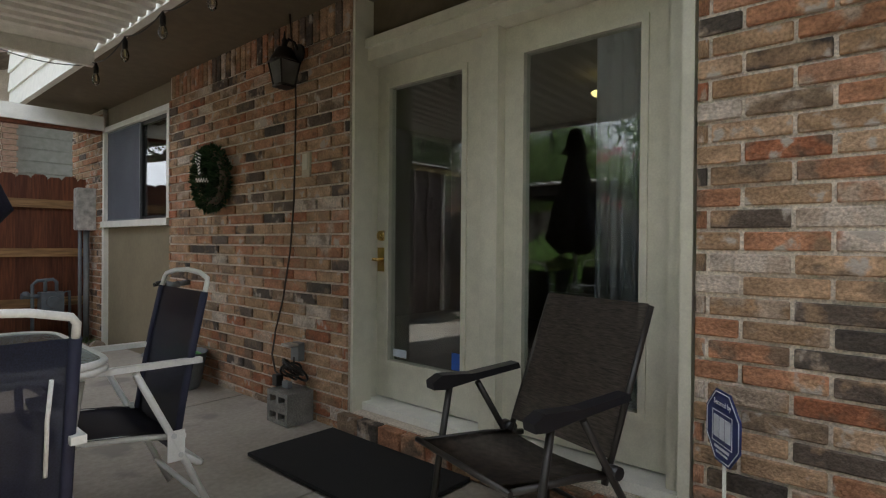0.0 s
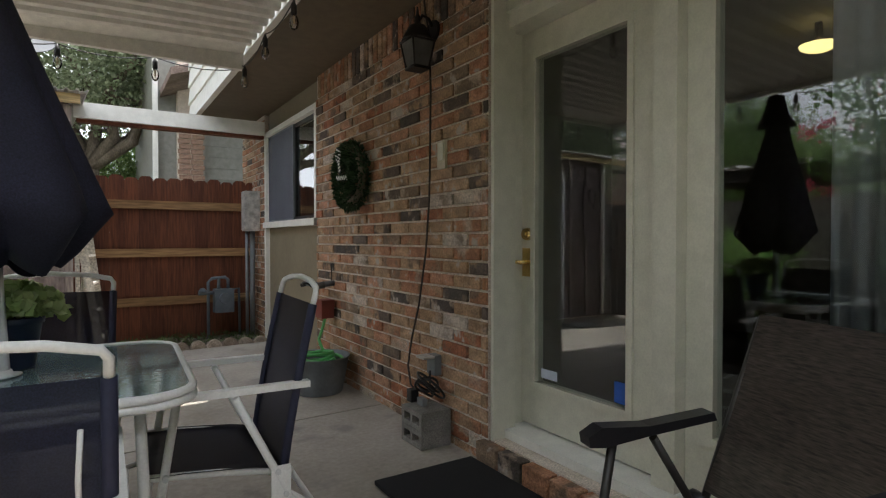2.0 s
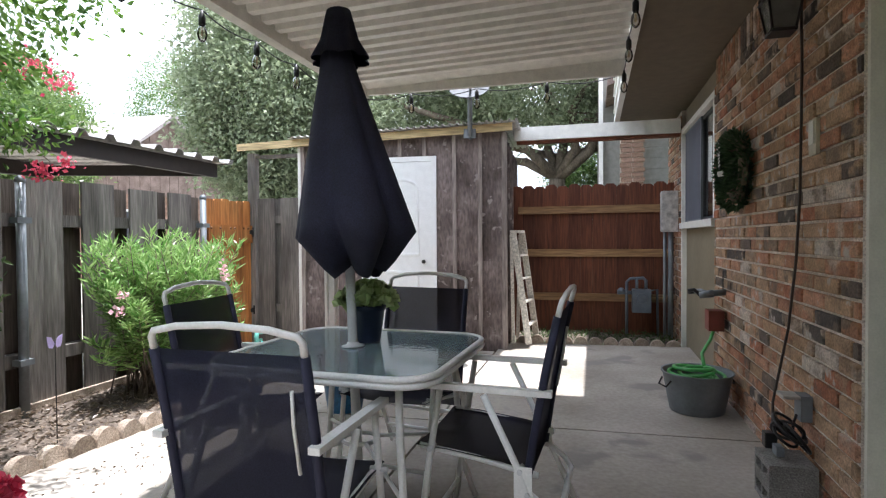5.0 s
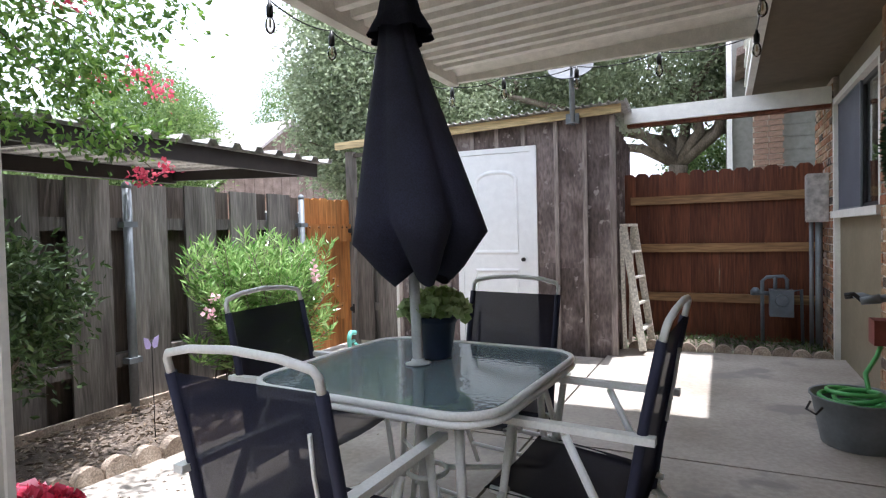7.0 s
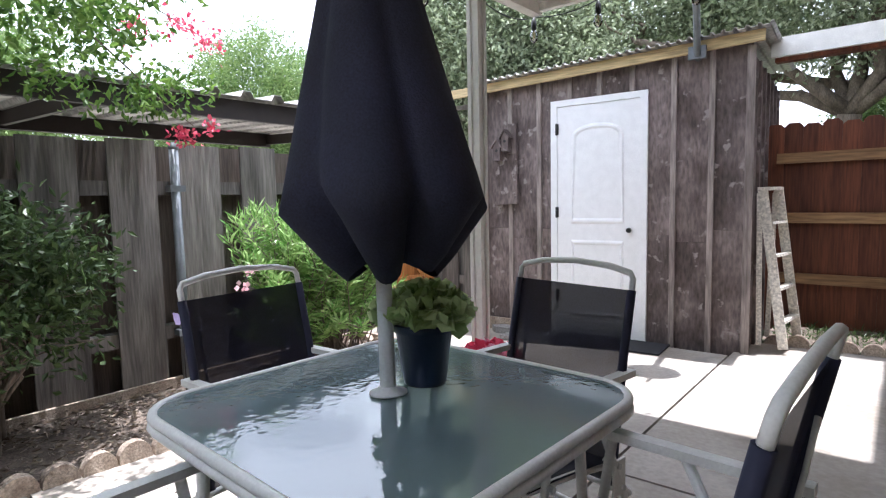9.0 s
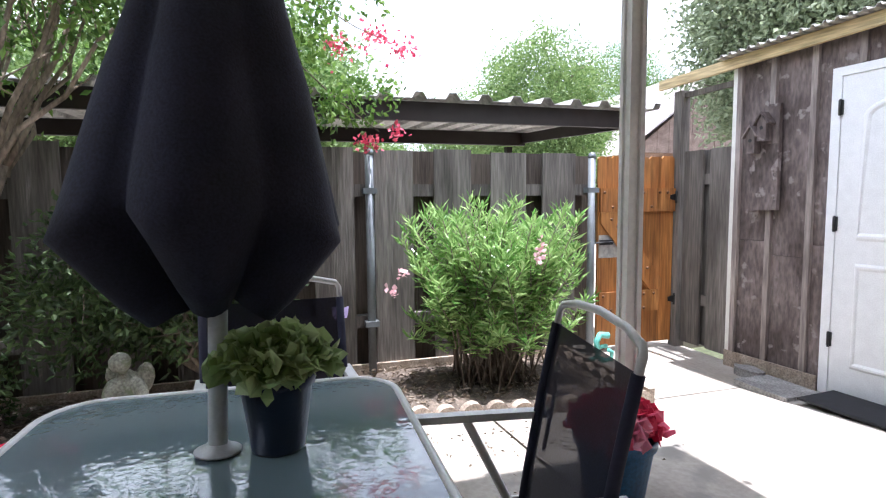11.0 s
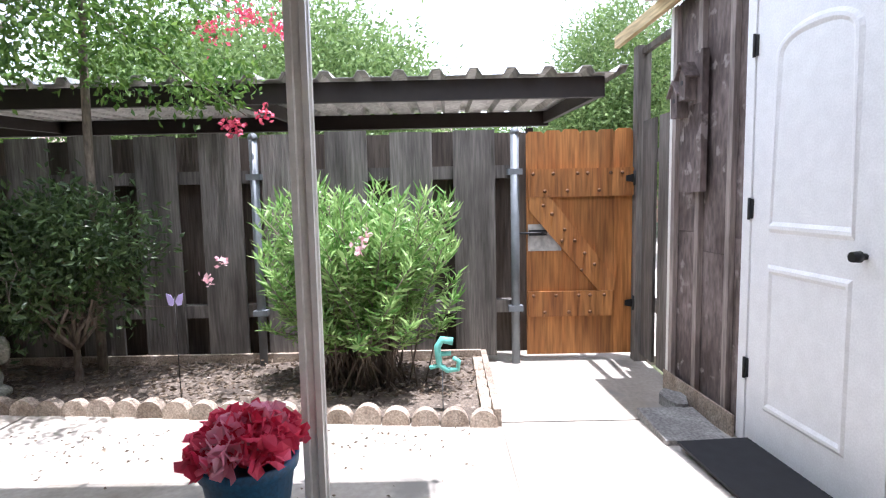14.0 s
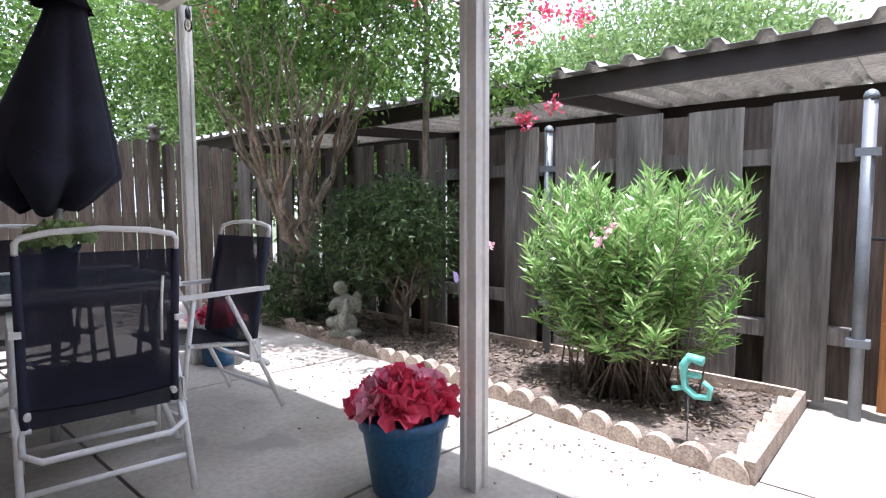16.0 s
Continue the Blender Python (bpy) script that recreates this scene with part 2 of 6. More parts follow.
def soften(bm, r=0.004, seg=1):
    es = [e for e in bm.edges if len(e.link_faces) == 2 and e.calc_face_angle(0) > 0.6]
    bmesh.ops.bevel(bm, geom=es, offset=r, segments=seg, affect="EDGES", clamp_overlap=True)
    return bm


def rod(bm, a, b, r0, r1=None, seg=10, caps=True):
    a, b = Vector(a), Vector(b)
    r1 = r0 if r1 is None else r1
    q = (b - a).to_track_quat("Z", "Y")
    rings = []
    for p, r in ((a, r0), (b, r1)):
        rings.append([bm.verts.new(p + q @ Vector((r * math.cos(2 * math.pi * i / seg), r * math.sin(2 * math.pi * i / seg), 0))) for i in range(seg)])
    for i in range(seg):
        bm.faces.new((rings[0][i], rings[0][(i + 1) % seg], rings[1][(i + 1) % seg], rings[1][i])).smooth = True
    if caps:
        bm.faces.new(rings[0][::-1])
        bm.faces.new(rings[1])


def tube(bm, pts, r, seg=8, taper=None, closed=False):
    """A round tube along a polyline; taper gives the end radius."""
    pts = [Vector(p) for p in pts]
    n = len(pts)
    rings = []
    up = Vector((0, 0, 1))
    for i, p in enumerate(pts):
        if closed:
            d = pts[(i + 1) % n] - pts[i - 1]
        else:
            d = pts[min(i + 1, n - 1)] - pts[max(i - 1, 0)]
        d.normalize()
        s = d.cross(up)
        if s.length < 0.05:
            s = d.cross(Vector((1, 0, 0)))
        s.normalize()
        u = s.cross(d)
        up = u
        rr = r if taper is None else r + (taper - r) * i / (n - 1)
        rings.append([bm.verts.new(p + rr * (math.cos(2 * math.pi * k / seg) * s + math.sin(2 * math.pi * k / seg) * u)) for k in range(seg)])
    for i in range(n if closed else n - 1):
        a, b = rings[i], rings[(i + 1) % n]
        for k in range(seg):
            bm.faces.new((a[k], a[(k + 1) % seg], b[(k + 1) % seg], b[k])).smooth = True
    if not closed:
        bm.faces.new(rings[0][::-1])
        bm.faces.new(rings[-1])


def lathe(bm, prof, seg=24, at=(0, 0, 0), smooth=True):
    rings = []
    for r, z in prof:
        rings.append([bm.verts.new((at[0] + r * math.cos(2 * math.pi * i / seg), at[1] + r * math.sin(2 * math.pi * i / seg), at[2] + z)) for i in range(seg)])
    for a, b in zip(rings, rings[1:]):
        for i in range(seg):
            bm.faces.new((a[i], a[(i + 1) % seg], b[(i + 1) % seg], b[i])).smooth = smooth
    bm.faces.new(rings[0][::-1])
    bm.faces.new(rings[-1])


def prism(bm, outline, axis, a, b):
    """An outline of (u, v) pulled along an axis from a to b. axis x: (y, z); y: (x, z); z: (x, y)."""
    def at(u, v, w):
        return {"x": (w, u, v), "y": (u, w, v), "z": (u, v, w)}[axis]
    lo = [bm.verts.new(at(u, v, a)) for u, v in outline]
    hi = [bm.verts.new(at(u, v, b)) for u, v in outline]
    k = len(outline)
    bm.faces.new(lo)
    bm.faces.new(hi[::-1])
    for i in range(k):
        bm.faces.new((lo[(i + 1) % k], lo[i], hi[i], hi[(i + 1) % k]))


def mesh_of(name, bm):
    bmesh.ops.recalc_face_normals(bm, faces=bm.faces[:])
    me = bpy.data.meshes.new(name)
    bm.to_mesh(me)
    bm.free()
    return me


def part(name, bm, mat, parent=None, label="", bevel=0.0):
    if bevel:
        soften(bm, bevel)
    me = mesh_of(name, bm)
    me.materials.append(mat)
    ob = new(name, me)
    if parent is not None:
        ob.parent = parent
    return tagged(ob, label)


def piece(name, me, parent, at=(0, 0, 0)):
    """One of many alike pieces, on shared mesh data."""
    ob = new(name, me)
    ob.parent = parent
    ob.location = at
    return ob


def thing(name, label, category, group="", kind="", at=None):
    ob = new(name)
    if at is not None:
        ob.matrix_basis = at
    ob.empty_display_size = 0.1
    return tagged(ob, label, category, group, kind)


def boxes(*rows, m=None):
    bm = bmesh.new()
    for r in rows:
        box(bm, *r, m=m)
    return bm


def one(name, bm, mat, label, category, group="", kind="", bevel=0.0):
    return tagged(part(name, bm, mat, None, "", bevel), label, category, group, kind)


# ---- the plan: the house wall runs along y at x = 2.15, the yard lies to its west ----
WALL_X = 2.15
FENCE_X = -2.55
SHED_Y = 5.80
COURSE, BRICK_L, JOINT = 0.0721, 0.246, 0.013


def ground_z(x):
    """The slab falls gently from the house to its outer edge."""
    if x < -0.5:
        return max(0.0, 0.045 * (x + 1.4) / 0.9)
    return 0.045 + 0.04 * (min(x, 2.2) + 0.5) / 2.7


# ---- ground, slab and bed ----
g = boxes((-150, 150, -150, 150, -0.6, -0.10))
one("ground", g, M_GRASS, "flat ground of grass and bare earth around the yard", "ground", kind="structure")

# unseen slab, added so that sunlit concrete bounces light under the carport roof
one("road", boxes((-13, -2.66, -10, 16, -0.12, -0.03)), M_CONC, "pale concrete driveway, unseen beyond the fence, added to brighten the carport from below", "driveway", kind="structure")
slab = thing("pavement", "worn grey concrete patio slab with dark stained joints", "patio", kind="structure")


def slab_piece(x0, x1, y0, y1, name="slab"):
    bm = bmesh.new()
    xs = [x0] + [v for v in (-1.4, -0.5, 2.2) if x0 < v < x1] + [x1]
    lo, hi = [], []
    for x in xs:
        lo.append([bm.verts.new((x, y, -0.12)) for y in (y0, y1)])
        hi.append([bm.verts.new((x, y, ground_z(x))) for y in (y0, y1)])
    for i in range(len(xs) - 1):
        bm.faces.new((hi[i][0], hi[i + 1][0], hi[i + 1][1], hi[i][1]))
        bm.faces.new((lo[i][0], lo[i][1], lo[i + 1][1], lo[i + 1][0]))
        bm.faces.new((lo[i][0], lo[i + 1][0], hi[i + 1][0], hi[i][0]))
        bm.faces.new((lo[i][1], hi[i][1], hi[i + 1][1], lo[i + 1][1]))
    bm.faces.new((lo[0][0], hi[0][0], hi[0][1], lo[0][1]))
    bm.faces.new((lo[-1][0], lo[-1][1], hi[-1][1], hi[-1][0]))
    bmesh.ops.bevel(bm, geom=[e for e in bm.edges if abs(e.verts[0].co.x - e.verts[1].co.x) < 1e-5 and e.calc_face_angle(0) > 0.6], offset=0.006, segments=1, affect="EDGES")
    return part(name, bm, M_CONC, slab)


for x0, x1, y0, y1 in ((0.295, 2.40, -6.0, 0.05), (0.295, 2.40, 0.066, 1.95), (0.295, 2.40, 1.966, 3.58), (0.295, 2.40, 3.596, 6.30),
                       (-1.90, 0.28, -6.0, 0.05), (-1.86, 0.28, 0.066, 1.95), (-1.74, 0.28, 1.966, 3.58), (-1.56, 0.28, 3.596, 4.655), (-1.42, 0.28, 4.657, 5.79),
                       (-2.75, -1.432, 4.66, 5.79)):
    slab_piece(x0, x1, y0, y1)
part("joint_dirt", boxes((-2.7, 2.4, -6, 5.79, -0.2, -0.03)), M_SOIL, slab)


def edge_x(y):
    """Eastern edge of the planting bed."""
    return -1.385 - 0.115 * (4.57 - y) if y > 2.4 else -1.635 - 0.08 * (2.4 - y)


def soil_sheet(name, x0, x1, y0, y1, z, amp, label, slant=False):
    bm = bmesh.new()
    nx, ny = max(6, int((x1 - x0) / 0.06)), max(6, int((y1 - y0) / 0.06))
    grid = []
    for i in range(nx + 1):
        row = []
        for j in range(ny + 1):
            y = y0 + (y1 - y0) * j / ny
            x = x0 + ((edge_x(y) if slant else x1) - x0) * i / nx
            h = noise.noise((x * 2.5, y * 2.5, 0)) * amp + noise.noise((x * 13, y * 13, 4)) * amp * 0.5
            row.append(bm.verts.new((x, y, z + h)))
        grid.append(row)
    for i in range(nx):
        for j in range(ny):
            bm.faces.new((grid[i][j], grid[i + 1][j], grid[i + 1][j + 1], grid[i][j + 1])).smooth = True
    return one(name, bm, M_SOIL, label, "soil", kind="structure")


soil_sheet("soil_bed", -2.62, -1.50, -1.6, 4.62, 0.035, 0.03, "dry brown soil of the planting bed with leaf litter", True)
soil_sheet("soil_strip", 0.40, 2.12, 6.36, 7.05, 0.08, 0.03, "dark soil strip along the red fence")

# ---- house ----
DOOR_Y0, DOOR_Y1 = 0.58, 2.43
BRICK_END = 4.86
wall_a = thing("wall_brick_1", "brick house wall of mixed red, tan and charred bricks", "wall", kind="structure")
wall_b = thing("wall_brick_2", "brick house wall of mixed bricks beside the glazed doors", "wall", kind="structure")
wall_c = thing("wall_brick_3", "narrow brick pier beside the window", "wall", kind="structure")
SOFFIT = 2.55
part("mortar_bed", boxes((WALL_X + 0.012, WALL_X + 0.115, DOOR_Y1 + 0.012, BRICK_END - 0.012, 0.0, SOFFIT)), M_MORTAR, wall_a)
part("mortar_bed", boxes((WALL_X + 0.012, WALL_X + 0.115, -6.0, DOOR_Y0 - 0.012, 0.0, SOFFIT)), M_MORTAR, wall_b)
part("mortar_bed", boxes((WALL_X + 0.012, WALL_X + 0.115, 6.56, 7.6, 0.0, SOFFIT)), M_MORTAR, wall_c)
part("mortar_bed", boxes((WALL_X + 0.02, 2.55, DOOR_Y0 - 0.005, DOOR_Y1 + 0.005, -0.05, 0.20)), M_MORTAR, wall_a)

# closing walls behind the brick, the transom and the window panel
one("wall_house_core", boxes((6.2, 6.4, -6, 7.6, 0, 2.9)), M_DARK, "near-black inner wall of the room behind the doors, dimness in its colour", "wall", kind="structure")
part("transom_panel", boxes((2.30, 2.36, DOOR_Y0, DOOR_Y1, 2.30, SOFFIT)), M_BROWN, wall_a, "brown painted panel over the doors")
one("soffit", boxes((1.53, 2.9, -6, 7.3, SOFFIT, SOFFIT + 0.03)), M_BROWN, "brown painted soffit board under the house eave", "soffit", kind="structure")
upper = thing("wall_upper_storey", "white lap-sided upper wall overhanging the patio", "wall", kind="structure")
for k in range(8):
    zz = SOFFIT - 0.03 + 0.2 * k
    bm = bmesh.new()
    prism(bm, [(1.488, zz), (1.54, zz), (1.54, zz + 0.2), (1.506, zz + 0.2)], "y", -6.0, 7.3)
    part("siding_board", bm, M_WHITE, upper)
part("end_wall", boxes((1.54, 5.6, 7.27, 7.3, SOFFIT + 0.03, 4.1)), M_WHITE, upper)
rf = bmesh.new()
prism(rf, [(1.44, 4.10), (5.8, 5.6), (5.8, 5.5), (1.44, 4.0)], "y", -6.1, 7.4)
one("house_roof", rf, M_DARKMETAL, "dark shingled roof slope over the house", "roof", kind="structure")
one("wall_house_end", boxes((2.27, 5.6, 7.5, 7.6, 0, SOFFIT)), M_OLIVE, "plain end wall of the house", "wall", kind="structure")
one("wall_house_south", boxes((2.27, 6.2, -6.1, -6.0, 0, SOFFIT)), M_OLIVE, "plain end wall of the house", "wall", kind="structure")

# ---- patio cover ----
cover = thing("patio_cover", "white corrugated metal patio cover on slim posts", "patio cover", kind="structure")
CX0, CX1, CY0, CY1 = -0.55, 1.48, 1.30, 4.50


def cover_z(x):
    return 2.455 + 0.035 * (x - CX0)


bm = bmesh.new()
per = 0.14
n = int((CY1 - CY0) / per)
prof = []
for i in range(n):
    y = CY0 + i * per
    prof += [(y, 0), (y + 0.055, 0), (y + 0.068, 0.05), (y + 0.127, 0.05)]
prof.append((CY1, 0))
top = [[bm.verts.new((x, y, cover_z(x) + h)) for y, h in prof] for x in (CX0, CX1)]
bot = [[bm.verts.new((x, y, cover_z(x) + h - 0.003)) for y, h in prof] for x in (CX0, CX1)]
for i in range(len(prof) - 1):
    bm.faces.new((top[0][i], top[1][i], top[1][i + 1], top[0][i + 1]))
    bm.faces.new((bot[0][i], bot[0][i + 1], bot[1][i + 1], bot[1][i]))
part("roof_sheet", bm, M_COVER, cover)
part("gutter", boxes((CX0 - 0.07, CX0 + 0.0, CY0 - 0.03, CY1 + 0.03, 2.39, 2.50)), M_COVER, cover, bevel=0.008)
for y0, y1 in ((CY1 - 0.005, CY1 + 0.04), (CY0 - 0.04, CY0 + 0.005)):
    part("end_beam", boxes((CX0, CX1, y0, y1, 2.41, 2.53)), M_COVER, cover, bevel=0.006)


def post(x, y):
    e = []
    w = 0.038
    for k in range(4):
        a = k * math.pi / 2
        for u, v in ((-w, -w), (-0.016, -w), (-0.012, -w + 0.01), (0.012, -w + 0.01), (0.016, -w)):
            e.append((x + u * math.cos(a) - v * math.sin(a), y + u * math.sin(a) + v * math.cos(a)))
    b = bmesh.new()
    prism(b, e, "z", ground_z(x), 2.40)
    part("post", b, M_POST, cover, "fluted white metal post")


post(-0.585, 3.878)
post(-0.655, 1.41)

# ---- glazed doors ----
M_BRASS = plain("aged_brass", (0.80, 0.58, 0.24), 0.22, 0.9)
M_BLACK = plain("black_plastic", (0.012, 0.012, 0.013), 0.45)
M_CURTAIN = plain("pale_blue_curtain", (0.84, 0.89, 0.97), 0.9, var=0.04, scale=5)
M_STICKB = plain("blue_sticker", (0.02, 0.10, 0.42), 0.4)
M_STICKW = plain("pale_sticker", (0.55, 0.62, 0.72), 0.4)
door_set = thing("door_frame", "cream painted wooden frame round two glazed doors", "door frame", kind="structure")
part("jamb", boxes((2.27, 2.45, 2.445, 2.56, 0.20, 2.30)), M_CREAM, door_set, bevel=0.004)
part("jamb", boxes((2.27, 2.45, 0.50, 0.70, 0.20, 2.30)), M_CREAM, door_set, bevel=0.004)
part("head", boxes((2.26, 2.46, 0.45, 2.58, 2.20, 2.30)), M_CREAM, door_set, bevel=0.004)
part("head_trim", boxes((2.235, 2.262, 0.53, 2.50, 2.27, 2.32)), M_CREAM, door_set, bevel=0.004)
part("mullion", boxes((2.315, 2.45, 1.525, 1.625, 0.24, 2.20)), M_CREAM, door_set, bevel=0.004)
part("side_trim", boxes((2.17, 2.262, 0.583, 0.625, 0.20, SOFFIT)), M_CREAM, door_set, bevel=0.004)
part("side_trim", boxes((2.165, 2.30, 2.405, 2.426, 0.20, SOFFIT)), M_CREAM, door_set, bevel=0.004)
part("threshold", boxes((2.235, 2.45, 0.60, 2.50, 0.203, 0.245)), M_WHITE, door_set, "worn white painted threshold", bevel=0.006)


def glazed_door(name, y0, y1, gy0, gy1, label):
    d = thing(name, label, "door", kind="structure")
    b = bmesh.new()
    x0, x1, z0, z1, gz0, gz1 = 2.375, 2.42, 0.255, 2.198, 0.475, 2.055
    for r in ((x0, x1, y0, gy0, z0, z1), (x0, x1, gy1, y1, z0, z1), (x0, x1, gy0, gy1, z0, gz0), (x0, x1, gy0, gy1, gz1, z1)):
        box(b, *r)
    part("leaf", b, M_CREAM, d)
    t = 0.03
    b = bmesh.new()
    for r in ((gy0 - t, gy0, gz0 - t, gz1 + t), (gy1, gy1 + t, gz0 - t, gz1 + t), (gy0, gy1, gz0 - t, gz0), (gy0, gy1, gz1, gz1 + t)):
        box(b, x0 - 0.013, x0 + 0.006, *r)
    part("glazing_bead", b, M_CREAM, d, bevel=0.005)
    p = part("pane", boxes((x0 + 0.012, x0 + 0.018, gy0, gy1, gz0, gz1)), M_GLASS, d, "clear reflecting door glass")
    p.visible_shadow = False
    return d


door_1 = glazed_door("door_1", 1.628, 2.443, 1.785, 2.335, "closed cream door with a full-height glass pane")
door_2 = glazed_door("door_2", 0.702, 1.523, 0.85, 1.41, "closed cream fixed door with a full-height glass pane")
b = boxes((2.362, 2.376, 2.365, 2.425, 0.99, 1.13))
soften(b, 0.012)
ph = part("door_handle", b, M_BRASS, door_1, "aged brass lever handle on a back plate")
b = bmesh.new()
rod(b, (2.375, 2.395, 1.06), (2.32, 2.395, 1.06), 0.011)
tube(b, [(2.325, 2.395, 1.06), (2.318, 2.42, 1.062), (2.318, 2.46, 1.052), (2.322, 2.49, 1.058)], 0.010, 8, 0.006)
part("lever", b, M_BRASS, ph)
b = bmesh.new()
rod(b, (2.376, 2.395, 1.20), (2.352, 2.395, 1.20), 0.032, 0.028, 18)
rod(b, (2.353, 2.395, 1.20), (2.344, 2.395, 1.20), 0.014, 0.014, 12)
part("deadbolt", b, M_BRASS, door_1, "round brass deadbolt")
part("sticker", boxes((2.3845, 2.3860, 2.20, 2.31, 0.50, 0.545)), M_STICKW, door_1, "pale blue alarm sticker")
part("sticker", boxes((2.3845, 2.3860, 1.80, 1.86, 0.49, 0.58)), M_STICKB, door_1, "blue octagonal alarm sticker")

# ---- the room behind the glass ----
M_ROOM = plain("room_wall_paint", (0.16, 0.15, 0.13), 0.8)
one("floor_room", boxes((2.46, 6.0, -2, 5, 0.15, 0.25)), M_DARK, "near-black floor inside the house, dimness in its colour", "floor", kind="structure")
one("ceiling_room", boxes((2.46, 6.0, -2, 5, 2.60, 2.66)), M_ROOM, "plain ceiling inside the house", "ceiling", kind="structure")
one("wall_room_back", boxes((6.0, 6.1, -2, 5, 0.2, 2.66)), M_ROOM, "plain inner wall of the room", "wall", kind="structure")
one("wall_room_south", boxes((2.46, 6.1, -2.1, -2, 0.2, 2.66)), M_ROOM, "plain inner wall of the room", "wall", kind="structure")
one("wall_room_north", boxes((2.46, 6.1, 5, 5.1, 0.2, 2.66)), M_ROOM, "plain inner wall of the room", "wall", kind="structure")
b = bmesh.new()
rows = []
for k in range(41):
    y = 0.70 + 0.40 * k / 40
    x = 2.475 + 0.02 * math.sin(k * 1.15) + 0.008 * math.sin(k * 3.1)
    rows.append((b.verts.new((x, y, 0.27)), b.verts.new((x, y, 2.35))))
for a, c in zip(rows, rows[1:]):
    b.faces.new((a[0], c[0], c[1], a[1])).smooth = True
bmesh.ops.solidify(b, geom=b.faces[:], thickness=0.004)
one("curtain", b, M_CURTAIN, "pale blue curtain hanging in folds behind the door glass", "curtain")
b = bmesh.new()
rod(b, (2.52, 0.55, 2.36), (2.52, 2.5, 2.36), 0.012)
one("curtain_rod", b, M_BLACK, "dark curtain rod above the glazed doors inside", "curtain rod")

# ---- window ----
win = thing("window_1", "sliding house window with white trim and dark glass", "window", kind="structure")
WY0, WY1 = BRICK_END, 6.53
part("panel", boxes((2.20, 2.30, WY0, WY1, 0.0, 1.30)), M_OLIVE, win, "olive painted panel under the window")
part("panel", boxes((2.20, 2.30, WY0, WY1, 2.34, SOFFIT)), M_OLIVE, win, "olive painted panel over the window")
part("window_sill", boxes((2.13, 2.30, WY0, WY1, 1.30, 1.36)), M_WHITE, win, bevel=0.005)
part("head_trim", boxes((2.15, 2.30, WY0, WY1, 2.29, 2.34)), M_WHITE, win, bevel=0.005)
part("side_trim", boxes((2.15, 2.30, WY1 - 0.05, WY1, 1.36, 2.29)), M_WHITE, win, bevel=0.005)
part("side_trim", boxes((2.15, 2.30, WY0, WY0 + 0.05, 1.36, 2.29)), M_WHITE, win, bevel=0.005)
part("side_trim", boxes((2.155, 2.20, WY1 - 0.03, WY1 + 0.03, 0.0, 1.30)), M_WHITE, win, bevel=0.005)
M_SASH = plain("dark_bronze_sash", (0.05, 0.05, 0.055), 0.4, 0.3)
for y0, y1, dx in ((WY0 + 0.05, 5.62, 0.0), (5.58, WY1 - 0.05, 0.025)):
    b = bmesh.new()
    t = 0.035
    for r in ((y0, y0 + t, 1.36, 2.29), (y1 - t, y1, 1.36, 2.29), (y0, y1, 1.36, 1.36 + t), (y0, y1, 2.29 - t, 2.29)):
        box(b, 2.20 + dx, 2.225 + dx, *r)
    s = part("sash", b, M_SASH, win)
    part("pane", boxes((2.210 + dx, 2.214 + dx, y0 + t, y1 - t, 1.36 + t, 2.29 - t)), M_GLASS, s)
# added near-black sheet stands in for the unlit room behind the panes
one("wall_room_window", boxes((2.6, 2.65, 4.9, 7.3, 1.0, 2.66)), M_DARK, "near-black wall behind the window glass, standing in for the unlit room", "wall", kind="structure")

# ---- shed ----
shed = thing("shed", "weathered board-and-batten wooden shed with a tin roof", "shed")
SX0, SX1 = -1.87, 0.38


def eave_z(x):
    return 2.295 + 0.034 * (x + 1.87)


DX0, DX1 = -1.10, -0.415
for x0, x1, z0 in [(-1.87, -1.58, 0.02), (-1.58, -1.29, 0.02), (-1.29, -1.165, 0.02), (-1.165, -0.35, 2.085), (-0.35, -0.15, 0.02), (-0.15, 0.12, 0.02), (0.12, 0.38, 0.02)]:
    seam = 0.93 + 0.05 * math.sin(x0 * 9)
    if z0 < 1:
        part("board", boxes((x0 + 0.001, x1 - 0.001, SHED_Y, SHED_Y + 0.02, z0, seam)), M_SHED, shed, bevel=0.002)
    b = bmesh.new()
    zl = seam + 0.003 if z0 < 1 else z0
    prism(b, [(x0 + 0.001, zl), (x1 - 0.001, zl), (x1 - 0.001, eave_z(x1) - 0.03), (x0 + 0.001, eave_z(x0) - 0.03)], "y", SHED_Y - 0.002, SHED_Y + 0.022)
    part("board", b, M_SHED, shed, bevel=0.002)
for x, z0 in ((-1.58, 0.03), (-1.29, 0.03), (-1.0, 2.09), (-0.74, 2.09), (-0.47, 2.09), (-0.15, 0.03), (0.12, 0.03), (-1.85, 0.03)):
    part("batten", boxes((x - 0.02, x + 0.02, SHED_Y - 0.032, SHED_Y - 0.003, z0, eave_z(x) - 0.05)), M_BATTEN, shed, bevel=0.003)
part("corner_board", boxes((0.345, 0.40, SHED_Y - 0.034, SHED_Y - 0.003, 0.03, 2.30)), M_BATTEN, shed, bevel=0.003)
for y0 in (5.825, 6.13, 6.435, 6.74, 7.045, 7.35):
    part("side_board", boxes((0.358, 0.38, y0, y0 + 0.30, 0.05, 2.26)), M_SHED, shed, bevel=0.003)
    part("batten", boxes((0.381, 0.402, y0 + 0.28, y0 + 0.325, 0.05, 2.25)), M_SHED, shed, bevel=0.003)
part("side_board", boxes((-1.87, -1.85, 5.825, 7.65, 0.02, 2.2)), M_SHED, shed)
